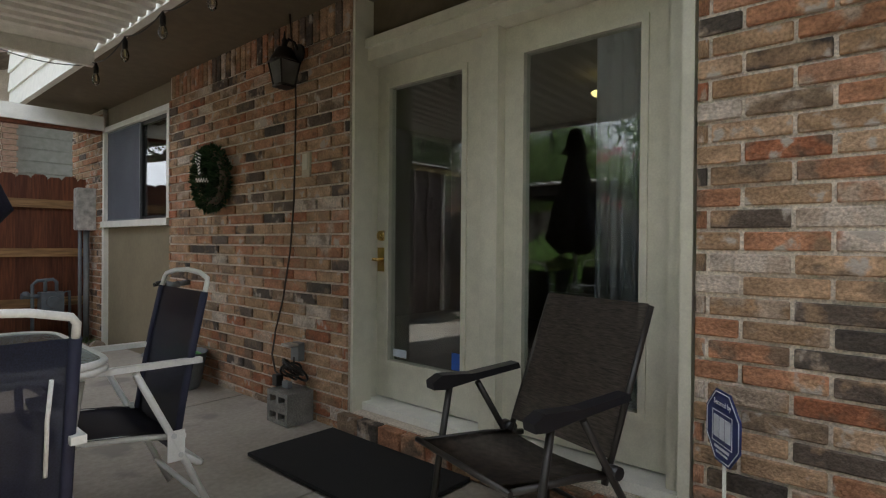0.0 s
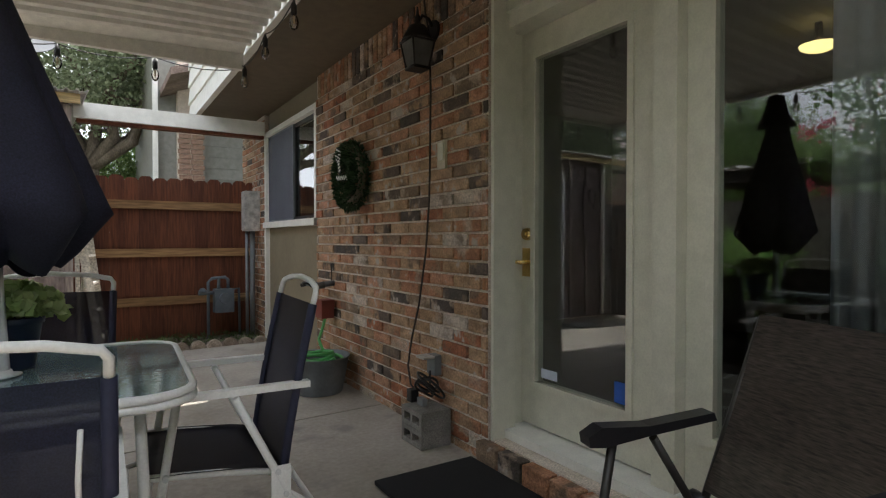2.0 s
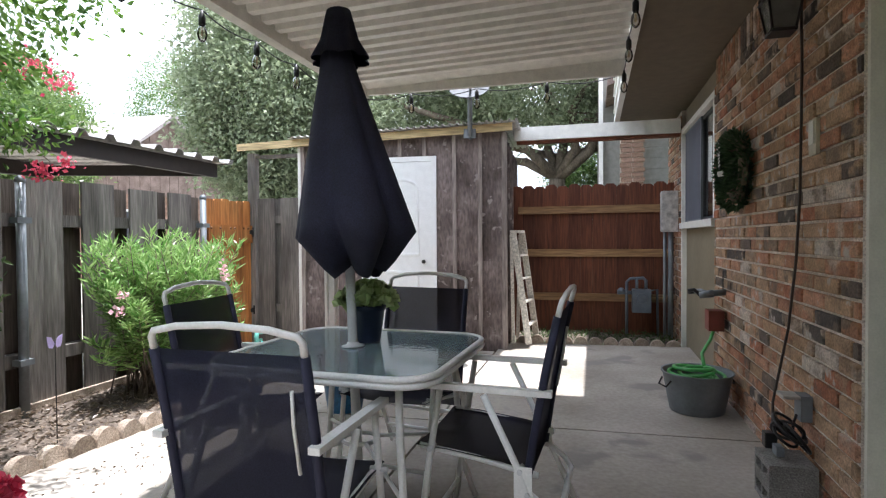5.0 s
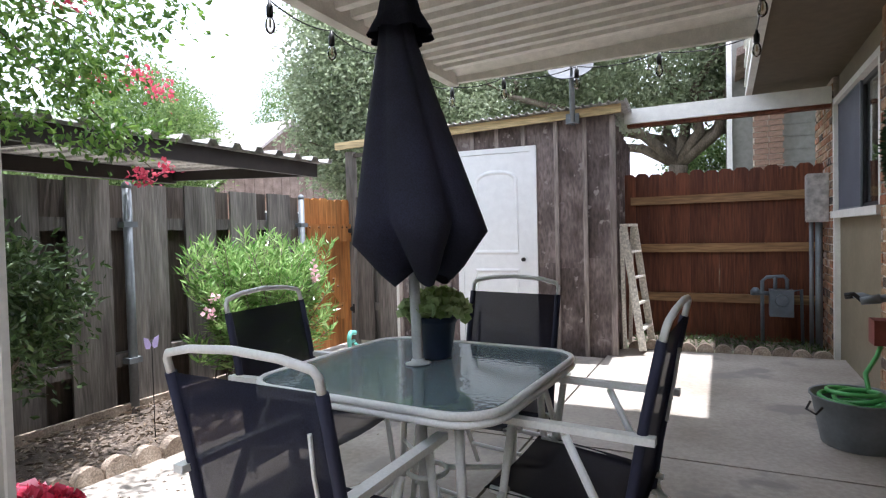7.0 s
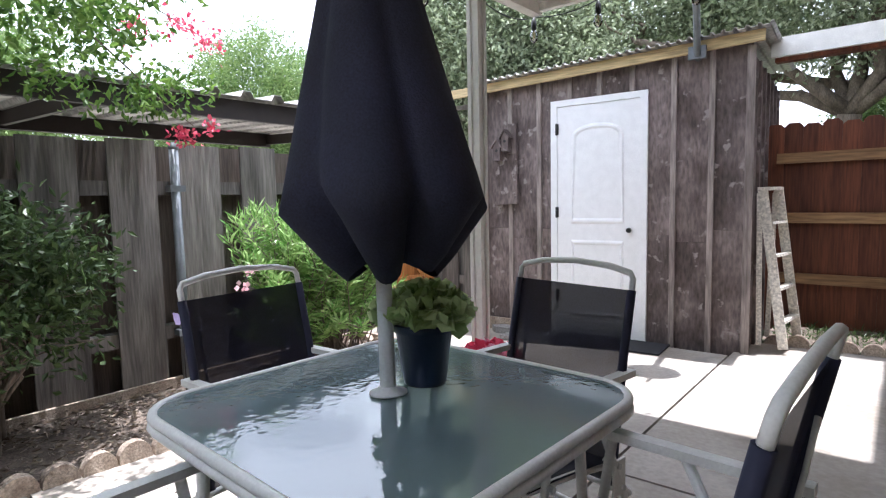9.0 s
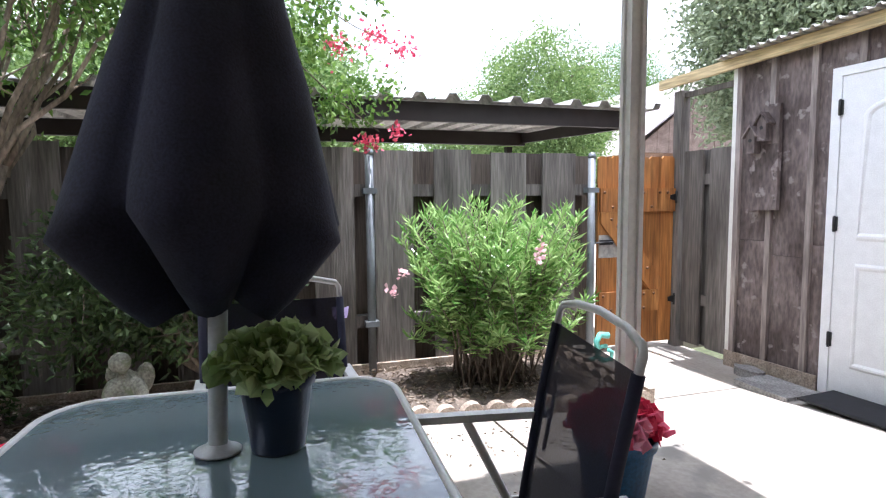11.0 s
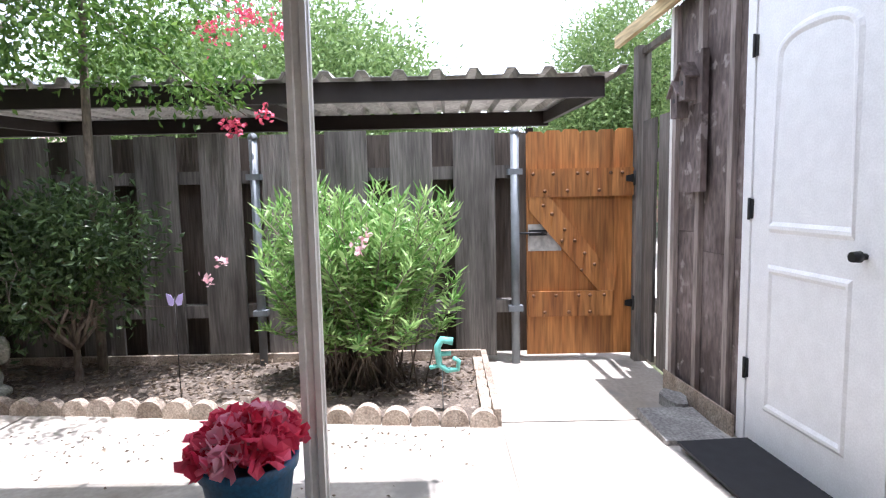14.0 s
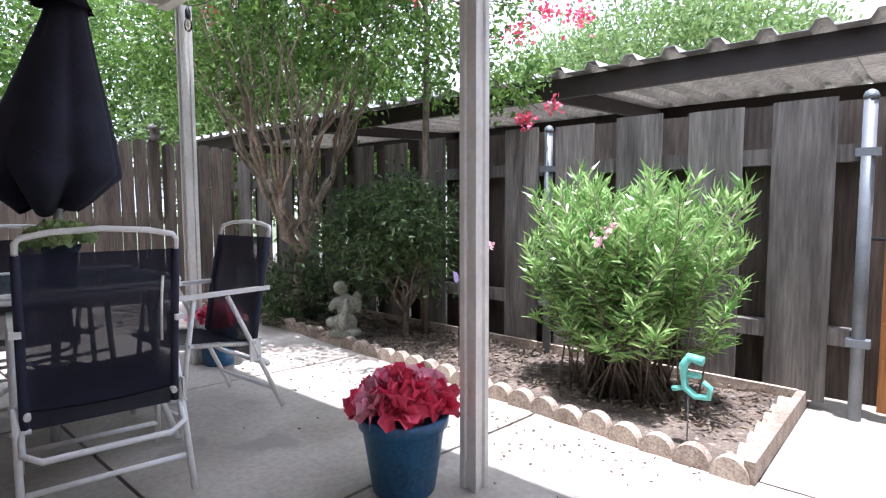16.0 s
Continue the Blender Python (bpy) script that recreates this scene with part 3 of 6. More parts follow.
part("back_board", boxes((-1.87, 0.38, 7.65, 7.67, 0.02, 2.2)), M_SHED, shed)
part("base_board", boxes((-1.9, -1.18, SHED_Y - 0.045, SHED_Y - 0.034, 0.0, 0.12)), M_EDGING, shed, "stained concrete plinth", bevel=0.004)
part("corner_strip", boxes((-1.905, -1.872, SHED_Y - 0.03, SHED_Y + 0.01, 0.03, 2.25)), M_WHITE, shed, "pale corner strip", bevel=0.003)
b = bmesh.new()
prism(b, [(-2.60, eave_z(-2.6) - 0.065), (0.46, eave_z(0.46) - 0.065), (0.46, eave_z(0.46) + 0.012), (-2.60, eave_z(-2.6) + 0.012)], "y", 5.70, 5.735)
part("eave_board", b, M_YELLOWBOARD, shed, "raw yellow eave board", bevel=0.003)


def ribbed_sheet(x0, x1, y0, y1, zf, per, rib, along="y", thick=0.004):
    """Roofing sheet with ribs; along says which way the ribs run."""
    b = bmesh.new()
    lo, hi = (x0, x1) if along == "y" else (y0, y1)
    prof, u = [], lo
    while u < hi - per * 0.5:
        prof += [(u, 0), (u + per * 0.55, 0), (u + per * 0.66, rib), (u + per * 0.88, rib)]
        u += per
    prof.append((hi, 0))
    ends = (y0, y1) if along == "y" else (x0, x1)
    rings = []
    for d in (0, -thick):
        for e in ends:
            rings.append([b.verts.new((u, e, zf(u, e) + h + d) if along == "y" else (e, u, zf(e, u) + h + d)) for u, h in prof])
    for i in range(len(prof) - 1):
        b.faces.new((rings[0][i], rings[0][i + 1], rings[1][i + 1], rings[1][i]))
        b.faces.new((rings[2][i], rings[3][i], rings[3][i + 1], rings[2][i + 1]))
        b.faces.new((rings[0][i], rings[2][i], rings[2][i + 1], rings[0][i + 1]))
        b.faces.new((rings[1][i], rings[1][i + 1], rings[3][i + 1], rings[3][i]))
    return b


part("tin_roof", ribbed_sheet(-1.95, 0.50, 5.62, 7.8, lambda x, y: eave_z(x) + 0.018 + 0.03 * (y - 5.62), 0.075, 0.018), M_TIN, shed, "ribbed tin roof sheet")
# white door in the shed
sd = part("door", bmesh.new(), M_BRIGHT, shed)
b = bmesh.new()
DZ0, DZ1 = 0.03, 2.03
box(b, -1.115, -0.405, SHED_Y - 0.022, SHED_Y + 0.02, DZ0, DZ1)
sd.data = mesh_of("door", b)
sd.data.materials.append(M_BRIGHT)
tagged(sd, "white moulded two-panel door with an arched upper panel")


def panel_ring(b, outline, y, w, h):
    """A raised moulding along a closed outline of (x, z)."""
    k = len(outline)
    cx = sum(p[0] for p in outline) / k
    cz = sum(p[1] for p in outline) / k
    rows3 = []
    for s, d in ((0.0, 0.0), (0.35, h), (0.65, h), (1.0, 0.0)):
        ring = []
        for x, z in outline:
            v = Vector((cx - x, cz - z))
            v = v.normalized() * w * s
            ring.append(b.verts.new((x + v.x, y - d, z + v.y)))
        rows3.append(ring)
    for a, c in zip(rows3, rows3[1:]):
        for i in range(k):
            b.faces.new((a[i], a[(i + 1) % k], c[(i + 1) % k], c[i]))


b = bmesh.new()
arch = [(-0.99, 1.02), (-0.53, 1.02), (-0.53, 1.76)] + [(-0.76 + 0.23 * math.cos(a), 1.76 + 0.11 * math.sin(a)) for a in [math.pi * i / 12 for i in range(1, 12)]] + [(-0.99, 1.76)]
panel_ring(b, arch, SHED_Y - 0.0221, 0.05, 0.009)
panel_ring(b, [(-0.99, 0.22), (-0.53, 0.22), (-0.53, 0.88), (-0.99, 0.88)], SHED_Y - 0.0221, 0.05, 0.009)
part("panel_moulding", b, M_BRIGHT, sd)
b = boxes((-1.175, -1.117, SHED_Y - 0.03, SHED_Y + 0.01, 0.02, 2.085), (-0.403, -0.345, SHED_Y - 0.03, SHED_Y + 0.01, 0.02, 2.085), (-1.117, -0.403, SHED_Y - 0.03, SHED_Y + 0.01, 2.032, 2.085))
part("door_trim", b, M_BRIGHT, shed, "white door casing", bevel=0.003)
b = bmesh.new()
rod(b, (-0.48, SHED_Y - 0.022, 0.97), (-0.48, SHED_Y - 0.05, 0.97), 0.012, 0.012, 12)
rod(b, (-0.48, SHED_Y - 0.045, 0.97), (-0.48, SHED_Y - 0.075, 0.97), 0.021, 0.018, 16)
part("knob", b, M_BLACK, sd, "black round knob")
for z in (1.84, 1.12, 0.38):
    b = boxes((-1.130, -1.104, SHED_Y - 0.034, SHED_Y - 0.021, z - 0.045, z + 0.045))
    rod(b, (-1.117, SHED_Y - 0.036, z - 0.05), (-1.117, SHED_Y - 0.036, z + 0.05), 0.007, 0.007, 8)
    part("hinge", b, M_BLACK, sd, "black butt hinge")
# doorstep mat of the shed
shed_mat = one("door_mat", boxes((-1.06, -0.15, 5.42, 5.755, ground_z(-0.3) + 0.003, ground_z(-0.3) + 0.016)), plain("dark_rubber", (0.02, 0.021, 0.024), 0.85), "dark rubber mat before the shed door", "mat", bevel=0.003)

# birdhouse ornament
orn = thing("birdhouse_plaque", "weathered wooden plaque with two small birdhouses on the shed", "ornament")
part("plaque", boxes((-1.72, -1.50, SHED_Y - 0.06, SHED_Y - 0.026, 1.20, 1.66)), M_SHED, orn, bevel=0.004)
part("plaque", boxes((-1.585, -1.50, SHED_Y - 0.06, SHED_Y - 0.026, 1.66, 1.93)), M_SHED, orn, bevel=0.004)
for x, z in ((-1.67, 1.60), (-1.585, 1.68)):
    b = bmesh.new()
    prism(b, [(x - 0.035, z), (x + 0.035, z), (x + 0.035, z + 0.13), (x, z + 0.18), (x - 0.035, z + 0.13)], "y", SHED_Y - 0.125, SHED_Y - 0.061)
    bh = part("birdhouse", b, M_SHED, orn)
    b = bmesh.new()
    for s in (-1, 1):
        prism(b, [(x, z + 0.185), (x + s * 0.055, z + 0.11), (x + s * 0.06, z + 0.12), (x, z + 0.20)], "y", SHED_Y - 0.14, SHED_Y - 0.06)
    part("roof", b, M_SHED, bh)
    # black disc on the solid front paints the dark of an entrance hole
    b = bmesh.new()
    rod(b, (x, SHED_Y - 0.127, z + 0.09), (x, SHED_Y - 0.124, z + 0.09), 0.013, 0.013, 12)
    part("entrance_hole", b, M_BLACK, bh)

# satellite dish
dish = thing("satellite_dish", "grey satellite dish on a bent pole at the shed eave", "satellite dish")
b = bmesh.new()
tube(b, [(0.03, 5.72, 2.25), (0.035, 5.64, 2.28), (0.05, 5.55, 2.38), (0.07, 5.42, 2.52), (0.08, 5.33, 2.60)], 0.024, 10)
part("mast", b, M_GALV, dish)
part("foot_plate", boxes((-0.03, 0.09, 5.66, 5.70, 2.24, 2.33)), M_GALV, dish, bevel=0.004)
b = bmesh.new()
lathe(b, [(0.02, 0.0), (0.10, 0.005), (0.20, 0.022), (0.29, 0.05), (0.31, 0.06), (0.31, 0.066), (0.28, 0.056), (0.10, 0.012), (0.02, 0.008)], 28)
bmesh.ops.transform(b, matrix=pose(0.085, 5.29, 2.60, 40, 4, 0) @ Matrix.Diagonal((0.62, 0.70, 0.9, 1.0)), verts=b.verts[:])
part("reflector", b, plain("grey_dish_paint", (0.085, 0.092, 0.10), 0.7), dish, "grey dish reflector")
b = bmesh.new()
tube(b, [(0.085, 5.31, 2.57), (0.12, 5.10, 2.56), (0.13, 5.02, 2.68)], 0.012, 8)
part("feed_arm", b, M_GALV, dish)

# the shed stands a few degrees off square
PIV = Matrix.Translation((-1.155, 5.80, 0)) @ pose(0, 0, 0, 0, 0, 4.3) @ Matrix.Translation((1.155, -5.80, 0))
for o in (shed, shed_mat, orn, dish):
    o.matrix_basis = PIV

# ---- beam and red fence in the gap ----
gap = thing("gap_beam", "white painted beam from the shed to the house", "beam", kind="structure")
part("beam", boxes((0.40, 2.13, 6.42, 6.46, 2.30, 2.445)), M_WHITE, gap, bevel=0.004)
part("rafter", boxes((0.42, 2.13, 6.47, 6.56, 2.27, 2.35)), M_RED, gap, "dark stained rafter", bevel=0.004)

# ---- yard fences ----
def picket_mesh(w, t, z0, z1, ear=0.03):
    b = bmesh.new()
    prism(b, [(-w / 2, z0), (w / 2, z0), (w / 2, z1 - ear), (w / 2 - ear, z1), (-w / 2 + ear, z1), (-w / 2, z1 - ear)], "y", -t / 2, t / 2)
    return b


red = thing("cedar_fence", "red-stained cedar picket fence with yellow rails", "fence")
b = picket_mesh(0.138, 0.018, 0.0, 1.85)
me = mesh_of("picket", b)
me.materials.append(M_RED)
for i in range(14):
    piece("picket", me, red, (0.34 + i * 0.1386, 7.10, 0.012 * math.sin(i * 2.7)))
for z in (1.505, 0.985, 0.455):
    part("rail", boxes((0.36, 2.12, 7.05, 7.088, z, z + 0.089)), M_RAIL, red, bevel=0.003)

grey = thing("board_fence", "weathered grey shadowbox board fence", "fence")
FY0 = -1.6
rng = random.Random(4)
front_w, pitch = 0.285, 0.448
ys = []
y = 4.595
while y > FY0 + 0.1:
    ys.append(y)
    y -= pitch
for k, y in enumerate(ys):
    h = 1.66 + rng.uniform(-0.012, 0.012)
    b = boxes((FENCE_X + 0.04, FENCE_X + 0.06, y - front_w / 2 + rng.uniform(-0.01, 0.01), y + front_w / 2 + rng.uniform(-0.01, 0.01), 0.05, h))
    part("board", b, M_FENCE, grey, bevel=0.004)
    # rear boards: the gaps' shade is put into their darker wood colour
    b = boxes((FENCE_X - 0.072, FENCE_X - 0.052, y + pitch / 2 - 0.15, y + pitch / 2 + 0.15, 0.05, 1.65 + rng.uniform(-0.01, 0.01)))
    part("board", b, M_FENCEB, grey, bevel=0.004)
for z in (1.32, 0.36):
    part("rail", boxes((FENCE_X - 0.051, FENCE_X + 0.039, FY0, 4.87, z, z + 0.089)), M_FENCE, grey, bevel=0.003)
part("kick_board", boxes((FENCE_X + 0.062, FENCE_X + 0.09, FY0, 4.62, 0.02, 0.10)), M_EDGING, grey, bevel=0.005)
for y in (3.06, 4.87):
    b = bmesh.new()
    rod(b, (-2.465, y, -0.1), (-2.465, y, 1.63), 0.03, 0.03, 14)
    lathe(b, [(0.033, 0.0), (0.034, 0.02), (0.025, 0.04), (0.008, 0.05)], 14, (-2.465, y, 1.615))
    p = part("steel_post", b, M_GALV, grey, "galvanized steel fence post")
    for z in (1.36, 0.40):
        b = boxes((-2.505, -2.43, y - 0.05, y + 0.05, z - 0.02, z + 0.02))
        part("bracket", b, M_GALV, p, bevel=0.006)

back = thing("picket_fence", "weathered picket fence at the end of the yard, shade darkened into its wood", "fence")
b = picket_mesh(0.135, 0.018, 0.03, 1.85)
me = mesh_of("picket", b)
# pickets use the darker copy, with the tree's shade in the colour
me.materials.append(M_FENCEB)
for k in range(38):
    o = piece("picket", me, back, (-2.5 + k * 0.147, FY0 - 0.02 + rng.uniform(-0.004, 0.004), rng.uniform(-0.03, 0.03)))
    o.rotation_euler = (0, rng.uniform(-0.01, 0.01), 0)
for z in (1.45, 0.9, 0.35):
    part("rail", boxes((-2.55, 3.1, FY0 - 0.07, FY0 - 0.031, z, z + 0.089)), M_FENCE, back)

side = thing("short_fence", "short grey board fence between gate and shed", "fence")
for x0, x1, y0 in ((-2.43, -2.22, 5.745), (-2.14, -1.90, 5.745), (-2.26, -2.10, 5.80)):
    part("board", boxes((x0, x1, y0, y0 + 0.02, 0.06, 1.68)), M_FENCE, side, bevel=0.004)
for z in (1.40, 0.40):
    part("rail", boxes((-2.45, -1.89, 5.766, 5.799, z, z + 0.085)), M_FENCE, side)
gp = one("gate_post", boxes((-2.535, -2.445, 5.71, 5.80, -0.05, 2.19)), M_FENCE, "tall weathered wooden gate post", "post", bevel=0.006)
part("brace_rail", boxes((-2.445, -1.875, 5.74, 5.775, 2.13, 2.17)), M_FENCE, gp)

gate = thing("gate", "orange-stained wooden gate with a diagonal brace", "gate")
GX = -2.50
gys = [4.955 + 0.745 * k / 6 for k in range(7)]
for k, (y0, y1) in enumerate(zip(gys, gys[1:])):
    b = bmesh.new()
    e = 0.02
    z1 = 1.635 + (k % 3) * 0.006
    prism(b, [(y0 + 0.0002, 0.05), (y1 - 0.0002, 0.05), (y1 - 0.0002, z1 - e), (y1 - e, z1), (y0 + e, z1), (y0 + 0.0002, z1 - e)], "x", GX - 0.02, GX)
    part("board", b, M_GATE, gate, bevel=0.002)
for z0, z1, y1 in ((1.18, 1.375, 5.70), (0.33, 0.51, 5.56)):
    part("ledge", boxes((GX + 0.001, GX + 0.025, 4.965, y1, z0, z1)), M_GATE, gate, bevel=0.004)
b = bmesh.new()
prism(b, [(4.97, 1.178), (5.12, 1.178), (5.58, 0.60), (5.58, 0.512), (5.46, 0.512), (4.97, 1.09)], "x", GX + 0.001, GX + 0.024)
part("brace", b, M_GATE, gate, bevel=0.003)
screws = [(5.0, 1.34), (5.08, 1.22), (5.14, 1.34), (5.24, 1.22), (5.31, 1.34), (5.38, 1.34), (5.46, 1.22), (5.54, 1.34), (5.62, 1.34), (5.0, 0.48), (5.08, 0.36), (5.16, 0.48), (5.25, 0.36),
          (5.32, 0.48), (5.40, 0.48), (5.40, 0.36), (5.5, 0.48), (5.07, 1.12), (5.13, 1.06), (5.22, 0.95), (5.29, 0.87), (5.36, 0.78), (5.43, 0.70), (5.20, 0.87), (5.34, 0.66)]
sm = bmesh.new()
lathe(sm, [(0.013, 0), (0.012, 0.006), (0.006, 0.010)], 10)
bmesh.ops.transform(sm, matrix=pose(0, 0, 0, 0, 90, 0), verts=sm.verts[:])
sme = mesh_of("screw", sm)
sme.materials.append(plain("rusty_screw", (0.16, 0.08, 0.04), 0.6, 0.6))
for y, z in screws:
    piece("screw", sme, gate, (GX + 0.0245, y, z))
part("metal_patch", boxes((GX + 0.001, GX + 0.004, 4.965, 5.20, 0.80, 0.99)), M_TIN, gate, "torn sheet-metal patch")
b = boxes((GX + 0.004, GX + 0.012, 4.97, 5.10, 0.91, 0.95))
rod(b, (GX + 0.03, 4.90, 0.93), (GX + 0.03, 5.09, 0.93), 0.008, 0.008, 8)
rod(b, (GX + 0.012, 5.06, 0.93), (GX + 0.05, 5.06, 0.93), 0.010, 0.010, 8)
part("latch", b, M_BLACK, gate, "black sliding latch")
for z in (1.30, 0.42):
    b = bmesh.new()
    prism(b, [(5.70, z + 0.03), (5.645, z + 0.018), (5.645, z - 0.018), (5.70, z - 0.03)], "x", GX + 0.026, GX + 0.032)
    rod(b, (GX + 0.03, 5.705, z - 0.05), (GX + 0.03, 5.705, z + 0.05), 0.010, 0.010, 8)
    part("strap_hinge", b, M_BLACK, gate, "black strap hinge")

# ---- carport beyond the fence ----
carport = thing("carport", "dark-framed carport with a ribbed metal roof", "carport")


def car_z(x, y):
    return 2.085 + 0.035 * (-2.85 - x)


part("front_beam", boxes((-2.90, -2.85, -3.2, 5.60, 1.922, 2.072)), M_DARKMETAL, carport, bevel=0.004)
part("rear_beam", boxes((-5.35, -5.25, -3.2, 5.62, 2.00, 2.165)), M_DARKMETAL, carport, bevel=0.004)
for y in (5.56, 2.75, -0.2, -3.2):
    b2 = bmesh.new()
    prism(b2, [(-5.3, 2.03), (-2.9, 1.935), (-2.9, 2.06), (-5.3, 2.15)], "y", y, y + 0.05)
    part("rafter", b2, M_DARKMETAL, carport)
part("roof_sheet", ribbed_sheet(-5.6, -2.74, -3.3, 5.72, car_z, 0.275, 0.05, along="x"), M_TIN, carport, "ribbed metal roof sheet")
for x, y in ((-5.3, 5.4), (-5.3, 1.0), (-5.3, -3.0), (-2.95, 0.3)):
    part("post", boxes((x - 0.04, x + 0.04, y - 0.04, y + 0.04, -0.1, 1.98)), M_DARKMETAL, carport)

M_BLOCK_S = material("grey_stone", (0.22, 0.21, 0.20), (0.33, 0.32, 0.30), 0.95, (8, 8, 8), (70, 70, 70), 0.5)

# ---- furniture ----
M_FRAME = plain("white_enamel_tube", (0.80, 0.80, 0.78), 0.35, var=0.04)
M_GREYFR = plain("grey_enamel", (0.62, 0.63, 0.63), 0.4, var=0.05)


def sling_material(name, c, clear, weave=(300, 300, 300), mix=0.35):
    m = material(name, tuple(v * 0.8 for v in c), c, 0.75, (3, 3, 3), weave, 0.1, fine_mix=mix)
    n, l = m.node_tree.nodes, m.node_tree.links
    tr = n.new("ShaderNodeBsdfTransparent")
    s = n.new("ShaderNodeMixShader")
    s.inputs[0].default_value = clear
    l.new(n["Principled BSDF"].outputs[0], s.inputs[1])
    l.new(tr.outputs[0], s.inputs[2])
    l.new(s.outputs[0], n["Material Output"].inputs[0])
    return m


M_SLING = sling_material("navy_mesh_fabric", (0.026, 0.028, 0.060), 0.06)
M_SLINGH = plain("navy_hem_fabric", (0.022, 0.024, 0.052), 0.75)
M_SLINGB = sling_material("brown_mesh_fabric", (0.085, 0.066, 0.052), 0.05, (25, 25, 240), 0.55)


def cloth(b, edge_l, edge_r, thick=0.006, sag=0.0):
    """A stretched cloth between two polylines of equal length."""
    rows4 = []
    k = 8
    for a, c in zip(edge_l, edge_r):
        a, c = Vector(a), Vector(c)
        rows4.append([b.verts.new(a.lerp(c, j / k) + Vector((0, 0, -sag * math.sin(math.pi * j / k)))) for j in range(k + 1)])
    for p, q in zip(rows4, rows4[1:]):
        for j in range(k):
            b.faces.new((p[j], p[j + 1], q[j + 1], q[j])).smooth = True
    bmesh.ops.solidify(b, geom=b.faces[:], thickness=thick)


def folding_chair(at):
    """White tube frame, navy mesh seat and back; the sitter faces +y."""
    c = thing("patio_chair", "folding patio chair with white tube frame and navy mesh sling", "chair", "chairs round the table", at=at)
    w = 0.247
    for s in (-1, 1):
        x = s * w
        b = bmesh.new()
        tube(b, [(x, 0.12, 0.59), (x, 0.16, 0.35), (x, 0.21, 0.015)], 0.0125, 8)
        part("front_leg", b, M_FRAME, c)
        b = bmesh.new()
        tube(b, [(x + s * 0.012, -0.04, 0.59), (x + s * 0.012, -0.17, 0.34), (x + s * 0.012, -0.33, 0.015)], 0.0125, 8)
        part("rear_leg", b, M_FRAME, c)
        b = boxes((x - 0.017, x + 0.017, -0.27, 0.20, 0.597, 0.616))
        part("armrest", b, M_FRAME, c, bevel=0.006)
        b = bmesh.new()
        tube(b, [(x - s * 0.02, 0.20, 0.395), (x - s * 0.02, 0.0, 0.375), (x - s * 0.02, -0.22, 0.34)], 0.011, 8)
        part("seat_rail", b, M_FRAME, c)
        for y, z in ((-0.165, 0.36), (-0.19, 0.29), (0.15, 0.40)):
            b = bmesh.new()
            rod(b, (x - s * 0.03, y, z), (x + s * 0.03, y, z), 0.009, 0.009, 8)
            part("pivot_bolt", b, M_GREYFR, c)
        part("bracket", boxes((x + s * 0.018 - 0.004, x + s * 0.018 + 0.004, -0.205, -0.145, 0.27, 0.375)), M_FRAME, c, bevel=0.003)
    u = w - 0.012
    b = bmesh.new()
    half = [(-u, -0.285, 0.835), (-u, -0.296, 0.878), (-u + 0.012, -0.301, 0.894)]
    arc = [(-u * 0.6, -0.307, 0.910), (0, -0.310, 0.918), (u * 0.6, -0.307, 0.910)]
    tube(b, half + arc + [(-p[0], p[1], p[2]) for p in half[::-1]], 0.0100, 8)
    part("top_bar", b, M_FRAME, c)
    spine = [(-0.180, 0.29), (-0.205, 0.45), (-0.245, 0.66), (-0.287, 0.845)]
    for s in (-1, 1):
        b = bmesh.new()
        tube(b, [(s * u, y, z) for y, z in spine], 0.0145, 8)
        part("sling_hem", b, M_SLINGH, c, "navy fabric hem over the frame tube")
    b = bmesh.new()
    cloth(b, [(-u, y, z) for y, z in spine], [(u, y, z) for y, z in spine])
    part("backrest", b, M_SLING, c, "navy mesh backrest")
    b = bmesh.new()
    tube(b, [(u - 0.045, -0.277, 0.755), (u - 0.050, -0.262, 0.66), (u - 0.048, -0.236, 0.53)], 0.0055, 6)
    part("back_strap", b, M_FRAME, c, "thin white strap on the back")
    b = bmesh.new()
    v = w - 0.005
    cloth(b, [(-v, 0.215, 0.40), (-v, 0.10, 0.395), (-v, -0.10, 0.375), (-v, -0.20, 0.355)], [(v, 0.215, 0.40), (v, 0.10, 0.395), (v, -0.10, 0.375), (v, -0.20, 0.355)], sag=0.012)
    part("seat", b, M_SLING, c, "navy mesh seat")
    b = bmesh.new()
    tube(b, [(-w, -0.27, 0.12), (w, -0.27, 0.12)], 0.010, 8)
    part("stretcher", b, M_FRAME, c)
    b = bmesh.new()
    tube(b, [(-w, 0.195, 0.10), (w, 0.195, 0.10)], 0.010, 8)
    part("stretcher", b, M_FRAME, c)
    b = bmesh.new()
    tube(b, [(-w, -0.19, 0.29), (-w, -0.26, 0.24), (-w + 0.05, -0.29, 0.22), (w - 0.05, -0.29, 0.22), (w, -0.26, 0.24), (w, -0.19, 0.29)], 0.011, 8)
    part("rear_loop", b, M_FRAME, c)
    return c


def floor_at(x, y, rz):
    return pose(x, y, ground_z(x), 0, 0, rz)


CHAIR = Matrix.Diagonal((0.985, 1.0, 1.03, 1.0))
chair = folding_chair(floor_at(0.333, 1.732, -1) @ CHAIR)
copy_thing(chair, floor_at(0.87, 2.285, 87) @ CHAIR)
copy_thing(chair, floor_at(0.338, 2.79, 170.5) @ CHAIR)
copy_thing(chair, floor_at(-0.213, 2.391, -87) @ CHAIR)

# glass table
table = thing("patio_table", "square glass-topped patio table with a white metal frame", "table", at=pose(0.349, 2.249, ground_z(0.35), 0, 0, -2.4))
